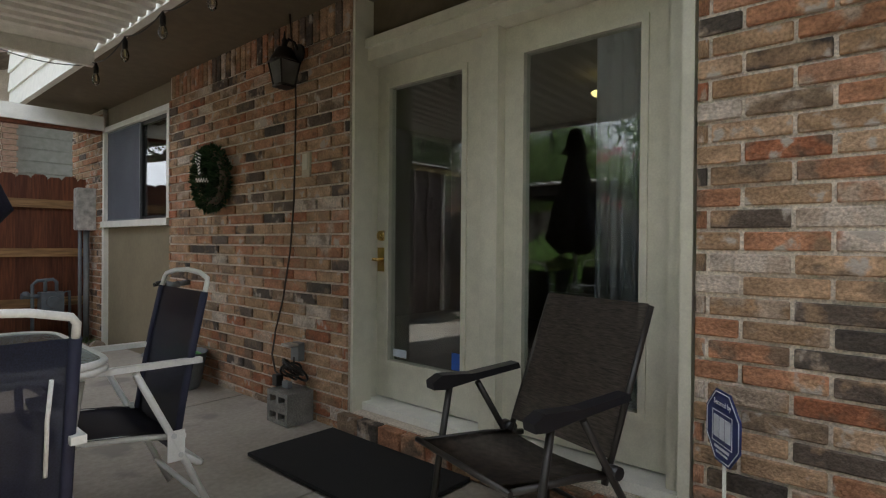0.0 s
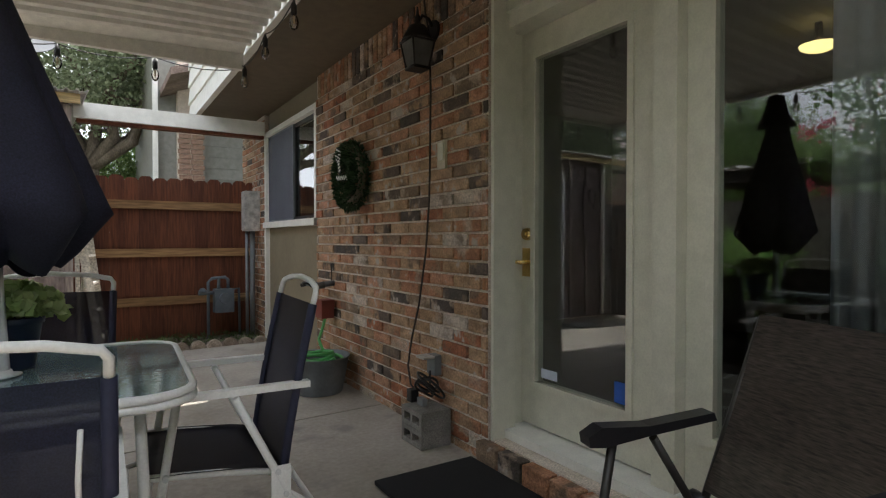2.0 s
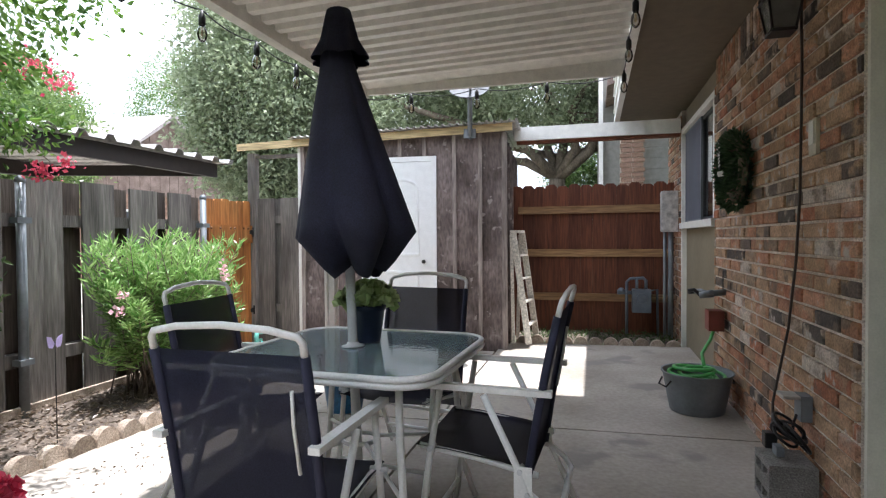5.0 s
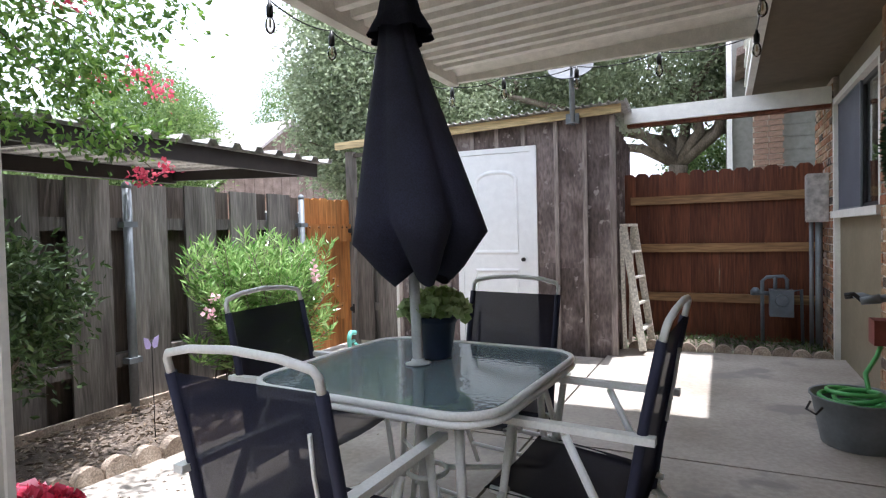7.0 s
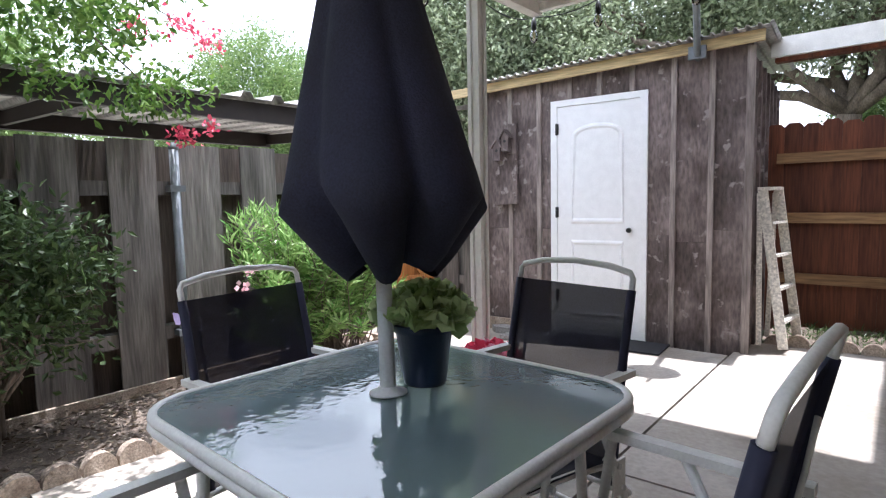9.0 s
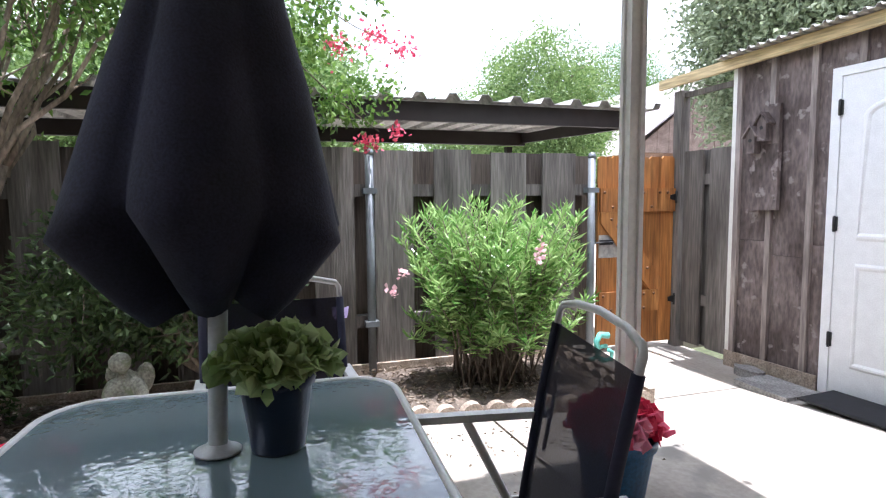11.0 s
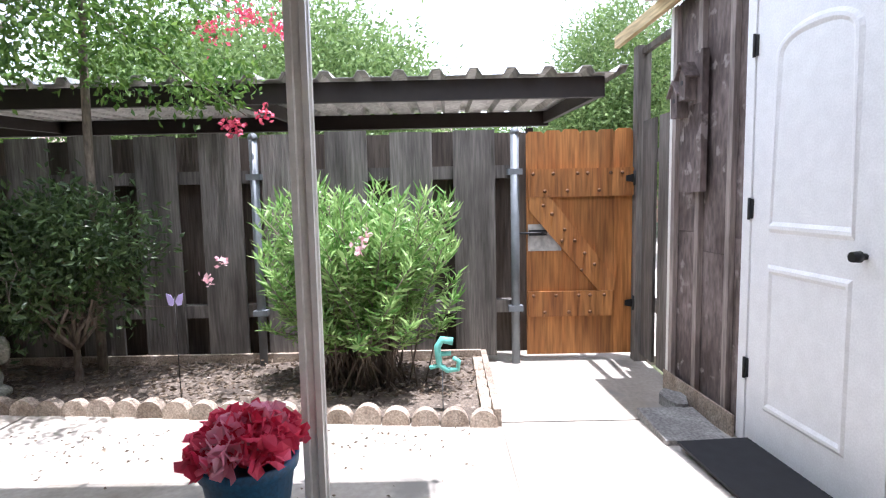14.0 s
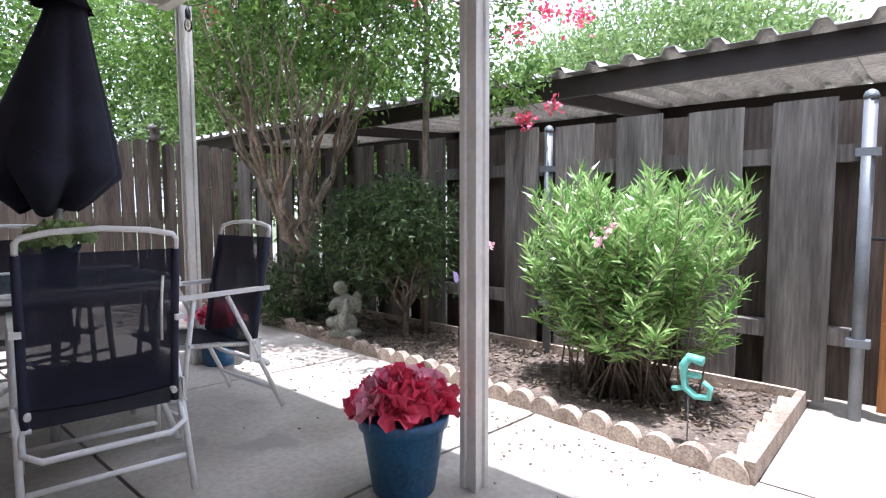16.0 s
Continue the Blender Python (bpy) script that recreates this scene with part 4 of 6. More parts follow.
TH = 0.726


def round_rect(hx, hy, r, k=6):
    o = []
    for cx, cy, a0 in ((hx - r, hy - r, 0), (-hx + r, hy - r, 90), (-hx + r, -hy + r, 180), (hx - r, -hy + r, 270)):
        for i in range(k + 1):
            a = radians(a0 + 90 * i / k)
            o.append((cx + r * math.cos(a), cy + r * math.sin(a)))
    return o


def table_glass_material():
    m = bpy.data.materials.new("rippled_table_glass")
    m.use_nodes = True
    n, l = m.node_tree.nodes, m.node_tree.links
    b = n["Principled BSDF"]
    b.inputs["Base Color"].default_value = (0.20, 0.27, 0.295, 1)
    b.inputs["Roughness"].default_value = 0.035
    b.inputs["IOR"].default_value = 2.3
    b.inputs["Transmission Weight"].default_value = 0.0
    tr = n.new("ShaderNodeBsdfTransparent")
    tr.inputs[0].default_value = (0.62, 0.74, 0.72, 1)
    s = n.new("ShaderNodeMixShader")
    s.inputs[0].default_value = 0.28
    l.new(b.outputs[0], s.inputs[1])
    l.new(tr.outputs[0], s.inputs[2])
    l.new(s.outputs[0], n["Material Output"].inputs[0])
    tc = n.new("ShaderNodeTexCoord")
    t = n.new("ShaderNodeTexNoise")
    t.inputs["Scale"].default_value = 45
    t.inputs["Detail"].default_value = 1
    l.new(tc.outputs["Object"], t.inputs[0])
    bp = n.new("ShaderNodeBump")
    bp.inputs["Strength"].default_value = 0.12
    bp.inputs["Distance"].default_value = 0.004
    l.new(t.outputs[0], bp.inputs["Height"])
    l.new(bp.outputs[0], b.inputs["Normal"])
    return m


b = bmesh.new()
prism(b, round_rect(0.424, 0.416, 0.12), "z", TH - 0.004, TH + 0.002)
part("tabletop", b, table_glass_material(), table, "pale green rippled glass top")
b = bmesh.new()
for dz, r, hx in ((0.0, 0.012, 0.430), (-0.022, 0.011, 0.432)):
    tube(b, [(x, y, TH - 0.004 + dz) for x, y in round_rect(hx, hx - 0.008, 0.13)], r, 8, closed=True)
part("rim", b, M_FRAME, table, "white metal rim")
for sx in (-1, 1):
    for sy in (-1, 1):
        b = bmesh.new()
        tube(b, [(sx * 0.30, sy * 0.32, TH - 0.03), (sx * 0.31, sy * 0.33, 0.45), (sx * 0.33, sy * 0.34, 0.18), (sx * 0.38, sy * 0.38, 0.012)], 0.014, 8)
        part("leg", b, M_FRAME, table)
for sx in (-1, 1):
    b = bmesh.new()
    tube(b, [(sx * 0.305, -0.325, TH - 0.05), (sx * 0.305, 0.325, TH - 0.05)], 0.012, 8)
    part("brace", b, M_FRAME, table)
b = bmesh.new()
tube(b, [(0.07 * math.cos(a), 0.07 * math.sin(a), 0.36) for a in [2 * math.pi * i / 20 for i in range(20)]], 0.009, 6, closed=True)
for sx in (-1, 1):
    for sy in (-1, 1):
        tube(b, [(sx * 0.05, sy * 0.05, 0.36), (sx * 0.325, sy * 0.345, 0.30)], 0.009, 6)
part("lower_brace", b, M_FRAME, table)

# closed umbrella
umb = thing("patio_umbrella", "closed navy patio umbrella standing through the table", "umbrella", at=pose(0.357, 2.232, ground_z(0.35) + 0.002, -2, -3, 0))
M_NAVY = material("navy_canvas", (0.014, 0.015, 0.030), (0.024, 0.025, 0.052), 0.85, (4, 4, 4), (200, 200, 200), 0.15)
b = bmesh.new()
rod(b, (0, 0, 0.0), (0, 0, 1.98), 0.019, 0.019, 14)
part("pole", b, M_GREYFR, umb)
b = bmesh.new()
lathe(b, [(0.046, 0.0), (0.046, 0.005), (0.026, 0.009), (0.023, 0.018)], 18, (0, 0, TH + 0.003))
part("collar", b, M_GREYFR, umb)
b = bmesh.new()
K = 64
prof_u = [(0.055, 1.975, 0.06), (0.080, 1.84, 0.08), (0.130, 1.65, 0.09), (0.185, 1.45, 0.10), (0.240, 1.27, 0.14), (0.250, 1.225, 0.16), (0.205, 1.165, 0.22), (0.145, 1.10, 0.32), (0.10, 1.06, 0.4)]
rings = []
for ri, (r, z, f) in enumerate(prof_u):
    ring = []
    for i in range(K):
        a = 2 * math.pi * i / K
        lobe = abs(math.cos(3.0 * a + 0.5)) ** 0.8
        wob = 0.06 * noise.noise((math.cos(a) * 2, math.sin(a) * 2, z * 3))
        rr = r * (1 - f + 1.5 * f * lobe + wob)
        zz = z - (0.035 * lobe if ri >= 6 else 0) - (0.05 * lobe if ri in (4, 5) else 0) + 0.05 * noise.noise((math.cos(a), math.sin(a), 7)) * (1 if ri > 3 else 0)
        ring.append(b.verts.new((rr * math.cos(a + 0.25 * (1.95 - z)), rr * math.sin(a + 0.25 * (1.95 - z)), zz)))
    rings.append(ring)
for p, q in zip(rings, rings[1:]):
    for i in range(K):
        b.faces.new((p[i], p[(i + 1) % K], q[(i + 1) % K], q[i])).smooth = True
# folds pressed flatter one way than the other
LEAN = Matrix(((1, 0, -0.06, 0.096), (0, 1, 0, 0), (0, 0, 1, 0), (0, 0, 0, 1)))
bmesh.ops.transform(b, matrix=LEAN @ pose(0, 0, 0, 0, 0, 50) @ Matrix.Diagonal((0.90, 1.06, 1.0, 1.0)) @ pose(0, 0, 0, 0, 0, -50), verts=b.verts[:])
bmesh.ops.solidify(b, geom=b.faces[:], thickness=0.003)
part("canopy", b, M_NAVY, umb, "folded navy canvas canopy")
b = bmesh.new()
rings = []
for r, z, f in ((0.012, 2.115, 0), (0.05, 2.10, 0), (0.062, 2.045, 0.1), (0.078, 1.97, 0.15), (0.112, 1.895, 0.25)):
    rings.append([b.verts.new((r * (1 - f * 0.5 + f * abs(math.cos(4 * 2 * math.pi * i / 32))) * math.cos(2 * math.pi * i / 32), r * (1 - f * 0.5 + f * abs(math.cos(4 * 2 * math.pi * i / 32))) * math.sin(2 * math.pi * i / 32), z)) for i in range(32)])
for p, q in zip(rings, rings[1:]):
    for i in range(32):
        b.faces.new((p[i], p[(i + 1) % 32], q[(i + 1) % 32], q[i])).smooth = True
bmesh.ops.solidify(b, geom=b.faces[:], thickness=0.003)
b.faces.new(rings[0])
part("cap", b, M_NAVY, umb, "navy vent cap")
b = bmesh.new()
for i in range(6):
    a = math.pi / 3 * i + 0.4
    rod(b, (0.05 * math.cos(a), 0.05 * math.sin(a), 1.30), (0.12 * math.cos(a), 0.12 * math.sin(a), 1.10), 0.005, 0.005, 6)
part("ribs", b, M_GREYFR, umb)


# brown armchair by the doors
def brown_chair(at):
    c = thing("folding_armchair", "dark brown folding armchair with woven mesh sling", "chair", at=at)
    m = plain("dark_brown_enamel", (0.03, 0.026, 0.024), 0.4, 0.2)
    pad = plain("black_armrest_plastic", (0.012, 0.012, 0.015), 0.35)
    w = 0.30
    for s in (-1, 1):
        x = s * w
        b = bmesh.new()
        tube(b, [(x, 0.16, 0.60), (x, 0.21, 0.30), (x, 0.25, 0.015)], 0.014, 8)
        part("front_leg", b, m, c)
        b = bmesh.new()
        tube(b, [(x, 0.02, 0.60), (x, -0.12, 0.38), (x, -0.36, 0.015)], 0.014, 8)
        part("rear_leg", b, m, c)
        b = bmesh.new()
        prism(b, [(0.25, 0.60), (0.255, 0.63), (0.21, 0.655), (0.05, 0.645), (-0.18, 0.665), (-0.19, 0.64), (0.05, 0.615), (0.20, 0.595)], "x", x - 0.028, x + 0.028)
        part("armrest", b, pad, c, "black moulded armrest", bevel=0.01)
        b = bmesh.new()
        tube(b, [(x - s * 0.03, 0.30, 0.41), (x - s * 0.03, 0.0, 0.39), (x - s * 0.03, -0.20, 0.36)], 0.013, 8)
        part("seat_rail", b, m, c)
        b = bmesh.new()
        tube(b, [(x - s * 0.03, -0.12, 0.34), (x - s * 0.03, -0.22, 0.60), (x - s * 0.03, -0.36, 0.955)], 0.013, 8)
        part("back_rail", b, m, c)
        b = bmesh.new()
        rod(b, (x - s * 0.04, -0.14, 0.39), (x + s * 0.02, -0.14, 0.39), 0.024, 0.024, 12)
        part("pivot", b, pad, c)
    v = w - 0.03
    b = bmesh.new()
    cloth(b, [(-v, -0.14, 0.43), (-v, -0.21, 0.60), (-v, -0.28, 0.78), (-v, -0.35, 0.965)], [(v, -0.14, 0.43), (v, -0.21, 0.60), (v, -0.28, 0.78), (v, -0.35, 0.965)])
    part("backrest", b, M_SLINGB, c, "woven brown mesh backrest")
    b = bmesh.new()
    cloth(b, [(-v, 0.31, 0.42), (-v, 0.10, 0.405), (-v, -0.12, 0.385)], [(v, 0.31, 0.42), (v, 0.10, 0.405), (v, -0.12, 0.385)], sag=0.015)
    part("seat", b, M_SLINGB, c, "woven brown mesh seat")
    for y, z in ((0.315, 0.415), (0.235, 0.12), (-0.30, 0.12)):
        b = bmesh.new()
        tube(b, [(-w + 0.01, y, z), (w - 0.01, y, z)], 0.011, 8)
        part("stretcher", b, m, c)
    return c


bc = brown_chair(floor_at(1.79, 1.0, 74))
bc.scale = (0.9, 0.92, 0.91)
one("door_mat", boxes((1.58, 2.10, 1.50, 2.50, ground_z(1.8) + 0.012, ground_z(1.8) + 0.03)), plain("black_mat_fibre", (0.008, 0.008, 0.009), 0.95, bump=0.4, scale=60), "black door mat on the patio before the glazed door", "mat", bevel=0.004)


# ---- plants ----
def leaf_mesh(name, pts, dirs, length, width, mat, rng_np, fold=0.25, rounded=False):
    """Many small leaves, one island each: pointed, or broad and rounded at the tip."""
    k = len(pts)
    pts, d = np.asarray(pts, float), np.asarray(dirs, float)
    d /= np.linalg.norm(d, axis=1)[:, None] + 1e-9
    r = rng_np.normal(size=(k, 3))
    s = np.cross(d, r)
    s /= np.linalg.norm(s, axis=1)[:, None] + 1e-9
    nn = np.cross(s, d)
    ln = (length * rng_np.uniform(0.6, 1.3, k))[:, None]
    wd = (width * rng_np.uniform(0.7, 1.2, k))[:, None]
    if rounded:
        v = np.empty((k, 6, 3))
        for i_, (a_, w_, h_) in enumerate(((0, 0.12, 0), (0.45, 0.5, 0.10), (0.92, 0.36, -fold * 0.3), (0.92, -0.36, -fold * 0.3), (0.45, -0.5, 0.10), (0, -0.12, 0))):
            v[:, i_] = pts + d * ln * a_ + s * wd * w_ + nn * ln * h_
        me = bpy.data.meshes.new(name)
        me.from_pydata(v.reshape(-1, 3).tolist(), [], np.arange(k * 6).reshape(k, 6).tolist())
        me.materials.append(mat)
        return me
    v = np.empty((k, 4, 3))
    v[:, 0] = pts
    v[:, 1] = pts + d * ln * 0.5 + s * wd * 0.5 + nn * ln * 0.06
    v[:, 2] = pts + d * ln - nn * ln * fold * 0.4
    v[:, 3] = pts + d * ln * 0.5 - s * wd * 0.5 + nn * ln * 0.06
    idx = np.arange(k * 4).reshape(k, 4)
    me = bpy.data.meshes.new(name)
    me.from_pydata(v.reshape(-1, 3).tolist(), [], idx.tolist())
    me.materials.append(mat)
    return me


def clump_points(rng_np, blobs, clumps, per, spread, shell=0.55):
    """Leaf places in clumps spread over ellipsoids, thicker to the outside."""
    out, dirs = [], []
    vol = np.array([b[3] * b[4] * b[5] for b in blobs])
    pick = rng_np.choice(len(blobs), clumps, p=vol / vol.sum())
    for i in pick:
        c, r = np.array(blobs[i][:3]), np.array(blobs[i][3:])
        u = rng_np.normal(size=3)
        u /= np.linalg.norm(u)
        p = c + u * r * (shell + (1.08 - shell) * rng_np.random() ** 0.7)
        q = p + rng_np.normal(size=(per, 3)) * spread
        out.append(q)
        dirs.append(rng_np.normal(size=(per, 3)) + u * 0.7 + np.array((0, 0, -0.15)))
    return np.concatenate(out), np.concatenate(dirs)


def limb(b, a, c, r0, r1, rng, bend=0.12, seg=6, steps=5):
    a, c = Vector(a), Vector(c)
    ln = (c - a).length
    pts = [a.lerp(c, i / steps) + (Vector((rng.gauss(0, 1), rng.gauss(0, 1), rng.gauss(0, 0.5))) * bend * ln * 0.3 if 0 < i < steps else Vector()) for i in range(steps + 1)]
    tube(b, pts, r0, seg, r1)
    return pts


def tree(name, base, fork, r, blobs, clumps, per, spread, leaf, mat, bark, label, category="tree", group="", seed=1, limbs=9, shell=0.5):
    rng, rn = random.Random(seed), np.random.default_rng(seed)
    t = thing(name, label, category, group)
    b = bmesh.new()
    limb(b, base, fork, r, r * 0.7, rng, 0.06, 9)
    part("trunk", b, bark, t)
    for i in range(limbs):
        bl = blobs[i % len(blobs)]
        u = Vector((rng.gauss(0, 1), rng.gauss(0, 1), rng.gauss(0.2, 0.6))).normalized()
        e = Vector(bl[:3]) + Vector((u.x * bl[3], u.y * bl[4], u.z * bl[5])) * 0.8
        b = bmesh.new()
        pts = limb(b, fork, e, r * 0.5, r * 0.08, rng, 0.2)
        lb = part("limb", b, bark, t)
        for k in (2, 3, 4):
            s = pts[k] + Vector((rng.gauss(0, 1), rng.gauss(0, 1), rng.gauss(0.3, 0.6))) * (e - Vector(fork)).length * 0.22
            b = bmesh.new()
            limb(b, pts[k], s, r * 0.16, r * 0.04, rng, 0.2, 5, 3)
            part("twig", b, bark, lb)
    pts, dirs = clump_points(rn, blobs, clumps, per, spread, shell)
    ob = new("crown", leaf_mesh("crown", pts, dirs, leaf[0], leaf[1], mat, rn))
    ob.parent = t
    return t


L_OLE = leaf_material("oleander_leaf", (0.12, 0.28, 0.06), (0.45, 0.62, 0.24), 0.42, 0.25)
L_DARK = leaf_material("dark_shrub_leaf", (0.03, 0.06, 0.018), (0.10, 0.16, 0.05), 0.3)
L_MYRT = leaf_material("crape_myrtle_leaf", (0.05, 0.125, 0.02), (0.19, 0.31, 0.065), 0.48)
L_OAK = leaf_material("grey_green_oak_leaf", (0.17, 0.215, 0.12), (0.42, 0.48, 0.31), 0.45)
L_LIME = leaf_material("bright_green_leaf", (0.10, 0.18, 0.05), (0.28, 0.39, 0.14), 0.42)
L_PINK = leaf_material("pink_flower_petal", (0.62, 0.05, 0.12), (0.80, 0.16, 0.22), 0.3)
L_PALE = leaf_material("pale_pink_petal", (0.75, 0.40, 0.45), (0.85, 0.60, 0.62), 0.3)

# oleander: arching canes from one base, long narrow leaves towards their ends
ole = thing("oleander_bush", "sunlit green oleander bush in the planting bed", "bush")
rng, rn = random.Random(11), np.random.default_rng(11)
P, D = [], []
cb = bmesh.new()
for i in range(190):
    bx, by = -2.0 + rng.gauss(0, 0.10), 3.84 + rng.gauss(0, 0.15)
    a = rng.uniform(0, 2 * math.pi)
    q = rng.random() ** 0.5
    tx, ty = -1.97 + 0.44 * q * math.cos(a), 3.84 + 0.66 * q * math.sin(a)
    tz = rng.uniform(0.86, 1.27) * (1 - 0.08 * q * q) if rng.random() < 0.74 else rng.uniform(0.36, 0.85)
    a0, a1 = Vector((bx, by, 0.03)), Vector((tx, ty, tz))
    mid = a0.lerp(a1, 0.5) + Vector((0, 0, 0.12))
    tube(cb, [a0, mid, a1], 0.006, 5, 0.003)
    for k in range(20):
        s = 1 - (k / 20) ** 1.25 * (0.66 if tz > 0.8 else 0.5)
        p = (a0 * (1 - s) + mid * s).lerp(mid * (1 - s) + a1 * s, s)
        an0 = rng.uniform(0, 2 * math.pi)
        up = 1.3 - 1.15 * min(1, k / 7)
        out = (a1 - mid).normalized() * 0.35
        for j in range(3):
            an = an0 + j * 2.094 + rng.uniform(-0.3, 0.3)
            P.append((p.x, p.y, p.z))
            D.append((out.x + math.cos(an), out.y + math.sin(an), out.z + up + rng.uniform(-0.35, 0.25)))
part("cane", cb, M_TWIG, ole)
o = new("foliage", leaf_mesh("foliage", P, D, 0.112, 0.016, L_OLE, rn, 0.45))
o.parent = ole
P, D = [], []
for c in ((-1.70, 3.12, 0.86), (-1.66, 3.04, 0.76), (-1.55, 3.95, 1.00), (-1.52, 3.92, 0.93)):
    for k in range(14):
        P.append([v + rng.gauss(0, 0.018) for v in c])
        D.append([rng.gauss(0, 1) for _ in range(3)])
o = new("blossom", leaf_mesh("blossom", P, D, 0.035, 0.03, L_PALE, rn))
o.parent = ole

# dark shrub further along
tree("dark_shrub", (-2.12, 1.95, 0.0), (-2.12, 1.95, 0.25), 0.03,
     [(-2.08, 1.85, 0.84, 0.33, 0.55, 0.42), (-2.1, 1.45, 0.75, 0.3, 0.4, 0.42), (-2.1, 2.1, 0.95, 0.28, 0.38, 0.32)],
     200, 40, 0.08, (0.06, 0.026), L_DARK, M_TWIG, "dark green leafy shrub before the grey fence", "shrub", seed=5, limbs=22)
tree("small_shrub", (-2.0, 0.55, 0.0), (-2.0, 0.55, 0.12), 0.015, [(-1.95, 0.6, 0.32, 0.3, 0.4, 0.3)], 60, 40, 0.06, (0.05, 0.03), L_DARK, M_TWIG,
     "small green shrub at the tree's foot", "shrub", seed=6, limbs=6)

# crape myrtle: several pale trunks from one foot
myr = thing("crape_myrtle", "multi-trunk crape myrtle with pale bark and pink blossom", "tree")
rng, rn = random.Random(21), np.random.default_rng(21)
foot = Vector((-2.02, 0.62, 0.0))
forkp = Vector((-2.0, 0.66, 0.62))
b = bmesh.new()
limb(b, foot, forkp, 0.07, 0.055, rng, 0.05, 9)
part("trunk", b, M_BARK, myr)
for i in range(9):
    a = 2 * math.pi * i / 9 + rng.uniform(-0.25, 0.25)
    st = forkp + Vector((0, 0, rng.uniform(-0.12, 0.06)))
    knee = st + Vector((0.34 * math.cos(a), 0.40 * math.sin(a), rng.uniform(0.55, 0.95)))
    b = bmesh.new()
    limb(b, st, knee, 0.034, 0.024, rng, 0.14, 8, 5)
    lb = part("limb", b, M_BARK, myr)
    for j in range(5):
        a2 = a + rng.uniform(-0.8, 0.8)
        q = rng.uniform(0.35, 1.0)
        e = knee + Vector((1.0 * q * math.cos(a2), 1.15 * q * math.sin(a2), rng.uniform(1.1, 2.1)))
        b = bmesh.new()
        pts = limb(b, knee + Vector((0, 0, rng.uniform(-0.25, 0.0))) * 0.3, e, 0.017, 0.004, rng, 0.07, 6, 6)
        for k in (2, 3, 4, 5):
            s_ = pts[k] + Vector((rng.gauss(0, 0.22), rng.gauss(0, 0.22), rng.uniform(0.15, 0.5)))
            limb(b, pts[k], s_, 0.006, 0.0025, rng, 0.12, 4, 3)
        part("branch", b, M_BARK, lb)
b = bmesh.new()
limb(b, (-2.30, 2.0, 0.0), (-2.28, 2.05, 2.2), 0.032, 0.026, rng, 0.01, 8, 6)
limb(b, (-2.28, 2.05, 2.2), (-2.1, 2.2, 3.5), 0.026, 0.008, rng, 0.05, 8, 5)
part("trunk", b, M_TWIG, myr, "slender straight side trunk")
blobs = [(-1.9, 0.7, 2.75, 1.25, 1.5, 0.85), (-2.0, 1.95, 2.8, 1.0, 1.1, 0.75), (-1.6, -0.4, 2.7, 1.1, 0.9, 0.8), (-2.3, 2.45, 2.15, 0.55, 0.55, 0.25), (-2.1, 1.0, 3.5, 1.2, 1.4, 0.6)]
pts, dirs = clump_points(rn, blobs, 1150, 34, 0.085, 0.15)
p2, d2 = clump_points(rn, [(-2.24, 2.75, 1.95, 0.12, 0.45, 0.14)], 18, 26, 0.05)
pts, dirs = np.concatenate([pts, p2]), np.concatenate([dirs, d2])
o = new("crown", leaf_mesh("crown", pts, dirs, 0.058, 0.030, L_MYRT, rn))
o.parent = myr
P, D = [], []
for c in ((-2.25, 3.22, 1.75), (-2.2, 3.05, 1.66), (-2.25, 3.0, 1.68), (-2.4, 3.3, 2.35), (-2.35, 3.1, 2.40), (-2.4, 2.85, 2.33), (-1.9, 2.4, 2.6), (-1.75, 1.6, 2.65), (-1.5, 2.0, 2.75), (-1.35, 0.4, 2.75)):
    for k in range(70 if c[2] > 2 else 34):
        P.append([v + rng.gauss(0, 0.05 if c[2] > 2 else 0.028) for v in c])
        D.append([rng.gauss(0, 1) for _ in range(3)])
o = new("blossom", leaf_mesh("blossom", P, D, 0.035, 0.03, L_PINK, rn))
o.parent = myr
bt = bmesh.new()
limb(bt, (-2.2, 2.2, 2.4), (-2.25, 3.1, 1.75), 0.008, 0.003, rng, 0.1, 5, 5)
limb(bt, (-2.2, 2.2, 2.7), (-2.38, 3.2, 2.38), 0.008, 0.003, rng, 0.1, 5, 5)
part("limb", bt, M_TWIG, myr)

# trees beyond the yard
FAR = "trees beyond the fences"
tree("oak_tree", (-5.2, 10.6, -0.1), (-5.2, 10.6, 2.2), 0.22, [(-5.1, 10.4, 4.3, 1.7, 1.7, 2.3), (-4.9, 10.3, 2.9, 1.2, 1.3, 1.1), (-4.2, 11, 3.6, 1.4, 1.5, 1.6)], 1500, 72, 0.22, (0.105, 0.055), L_OAK, M_TWIG,
     "tall grey-green oak behind the shed", "tree", FAR, 31)
tree("oak_tree", (0.5, 12.5, -0.1), (0.5, 12.5, 2.5), 0.25, [(0.2, 12.5, 5.0, 3.2, 2.0, 1.5), (-2.6, 12.8, 4.9, 2.2, 1.6, 1.6), (2.6, 13, 5.1, 2.0, 1.6, 1.6)], 1500, 72, 0.22, (0.105, 0.055), L_OAK, M_TWIG,
     "broad grey-green oak behind the shed roof", "tree", FAR, 32)
tree("leafy_tree", (-8.6, 7.6, -0.1), (-8.6, 7.6, 1.4), 0.12, [(-8.6, 7.6, 2.9, 1.3, 1.25, 1.5), (-8.2, 7.1, 2.3, 0.9, 0.9, 0.9)], 800, 50, 0.15, (0.09, 0.032), L_LIME, M_TWIG,
     "bright green drooping tree behind the carport", "tree", FAR, 33)
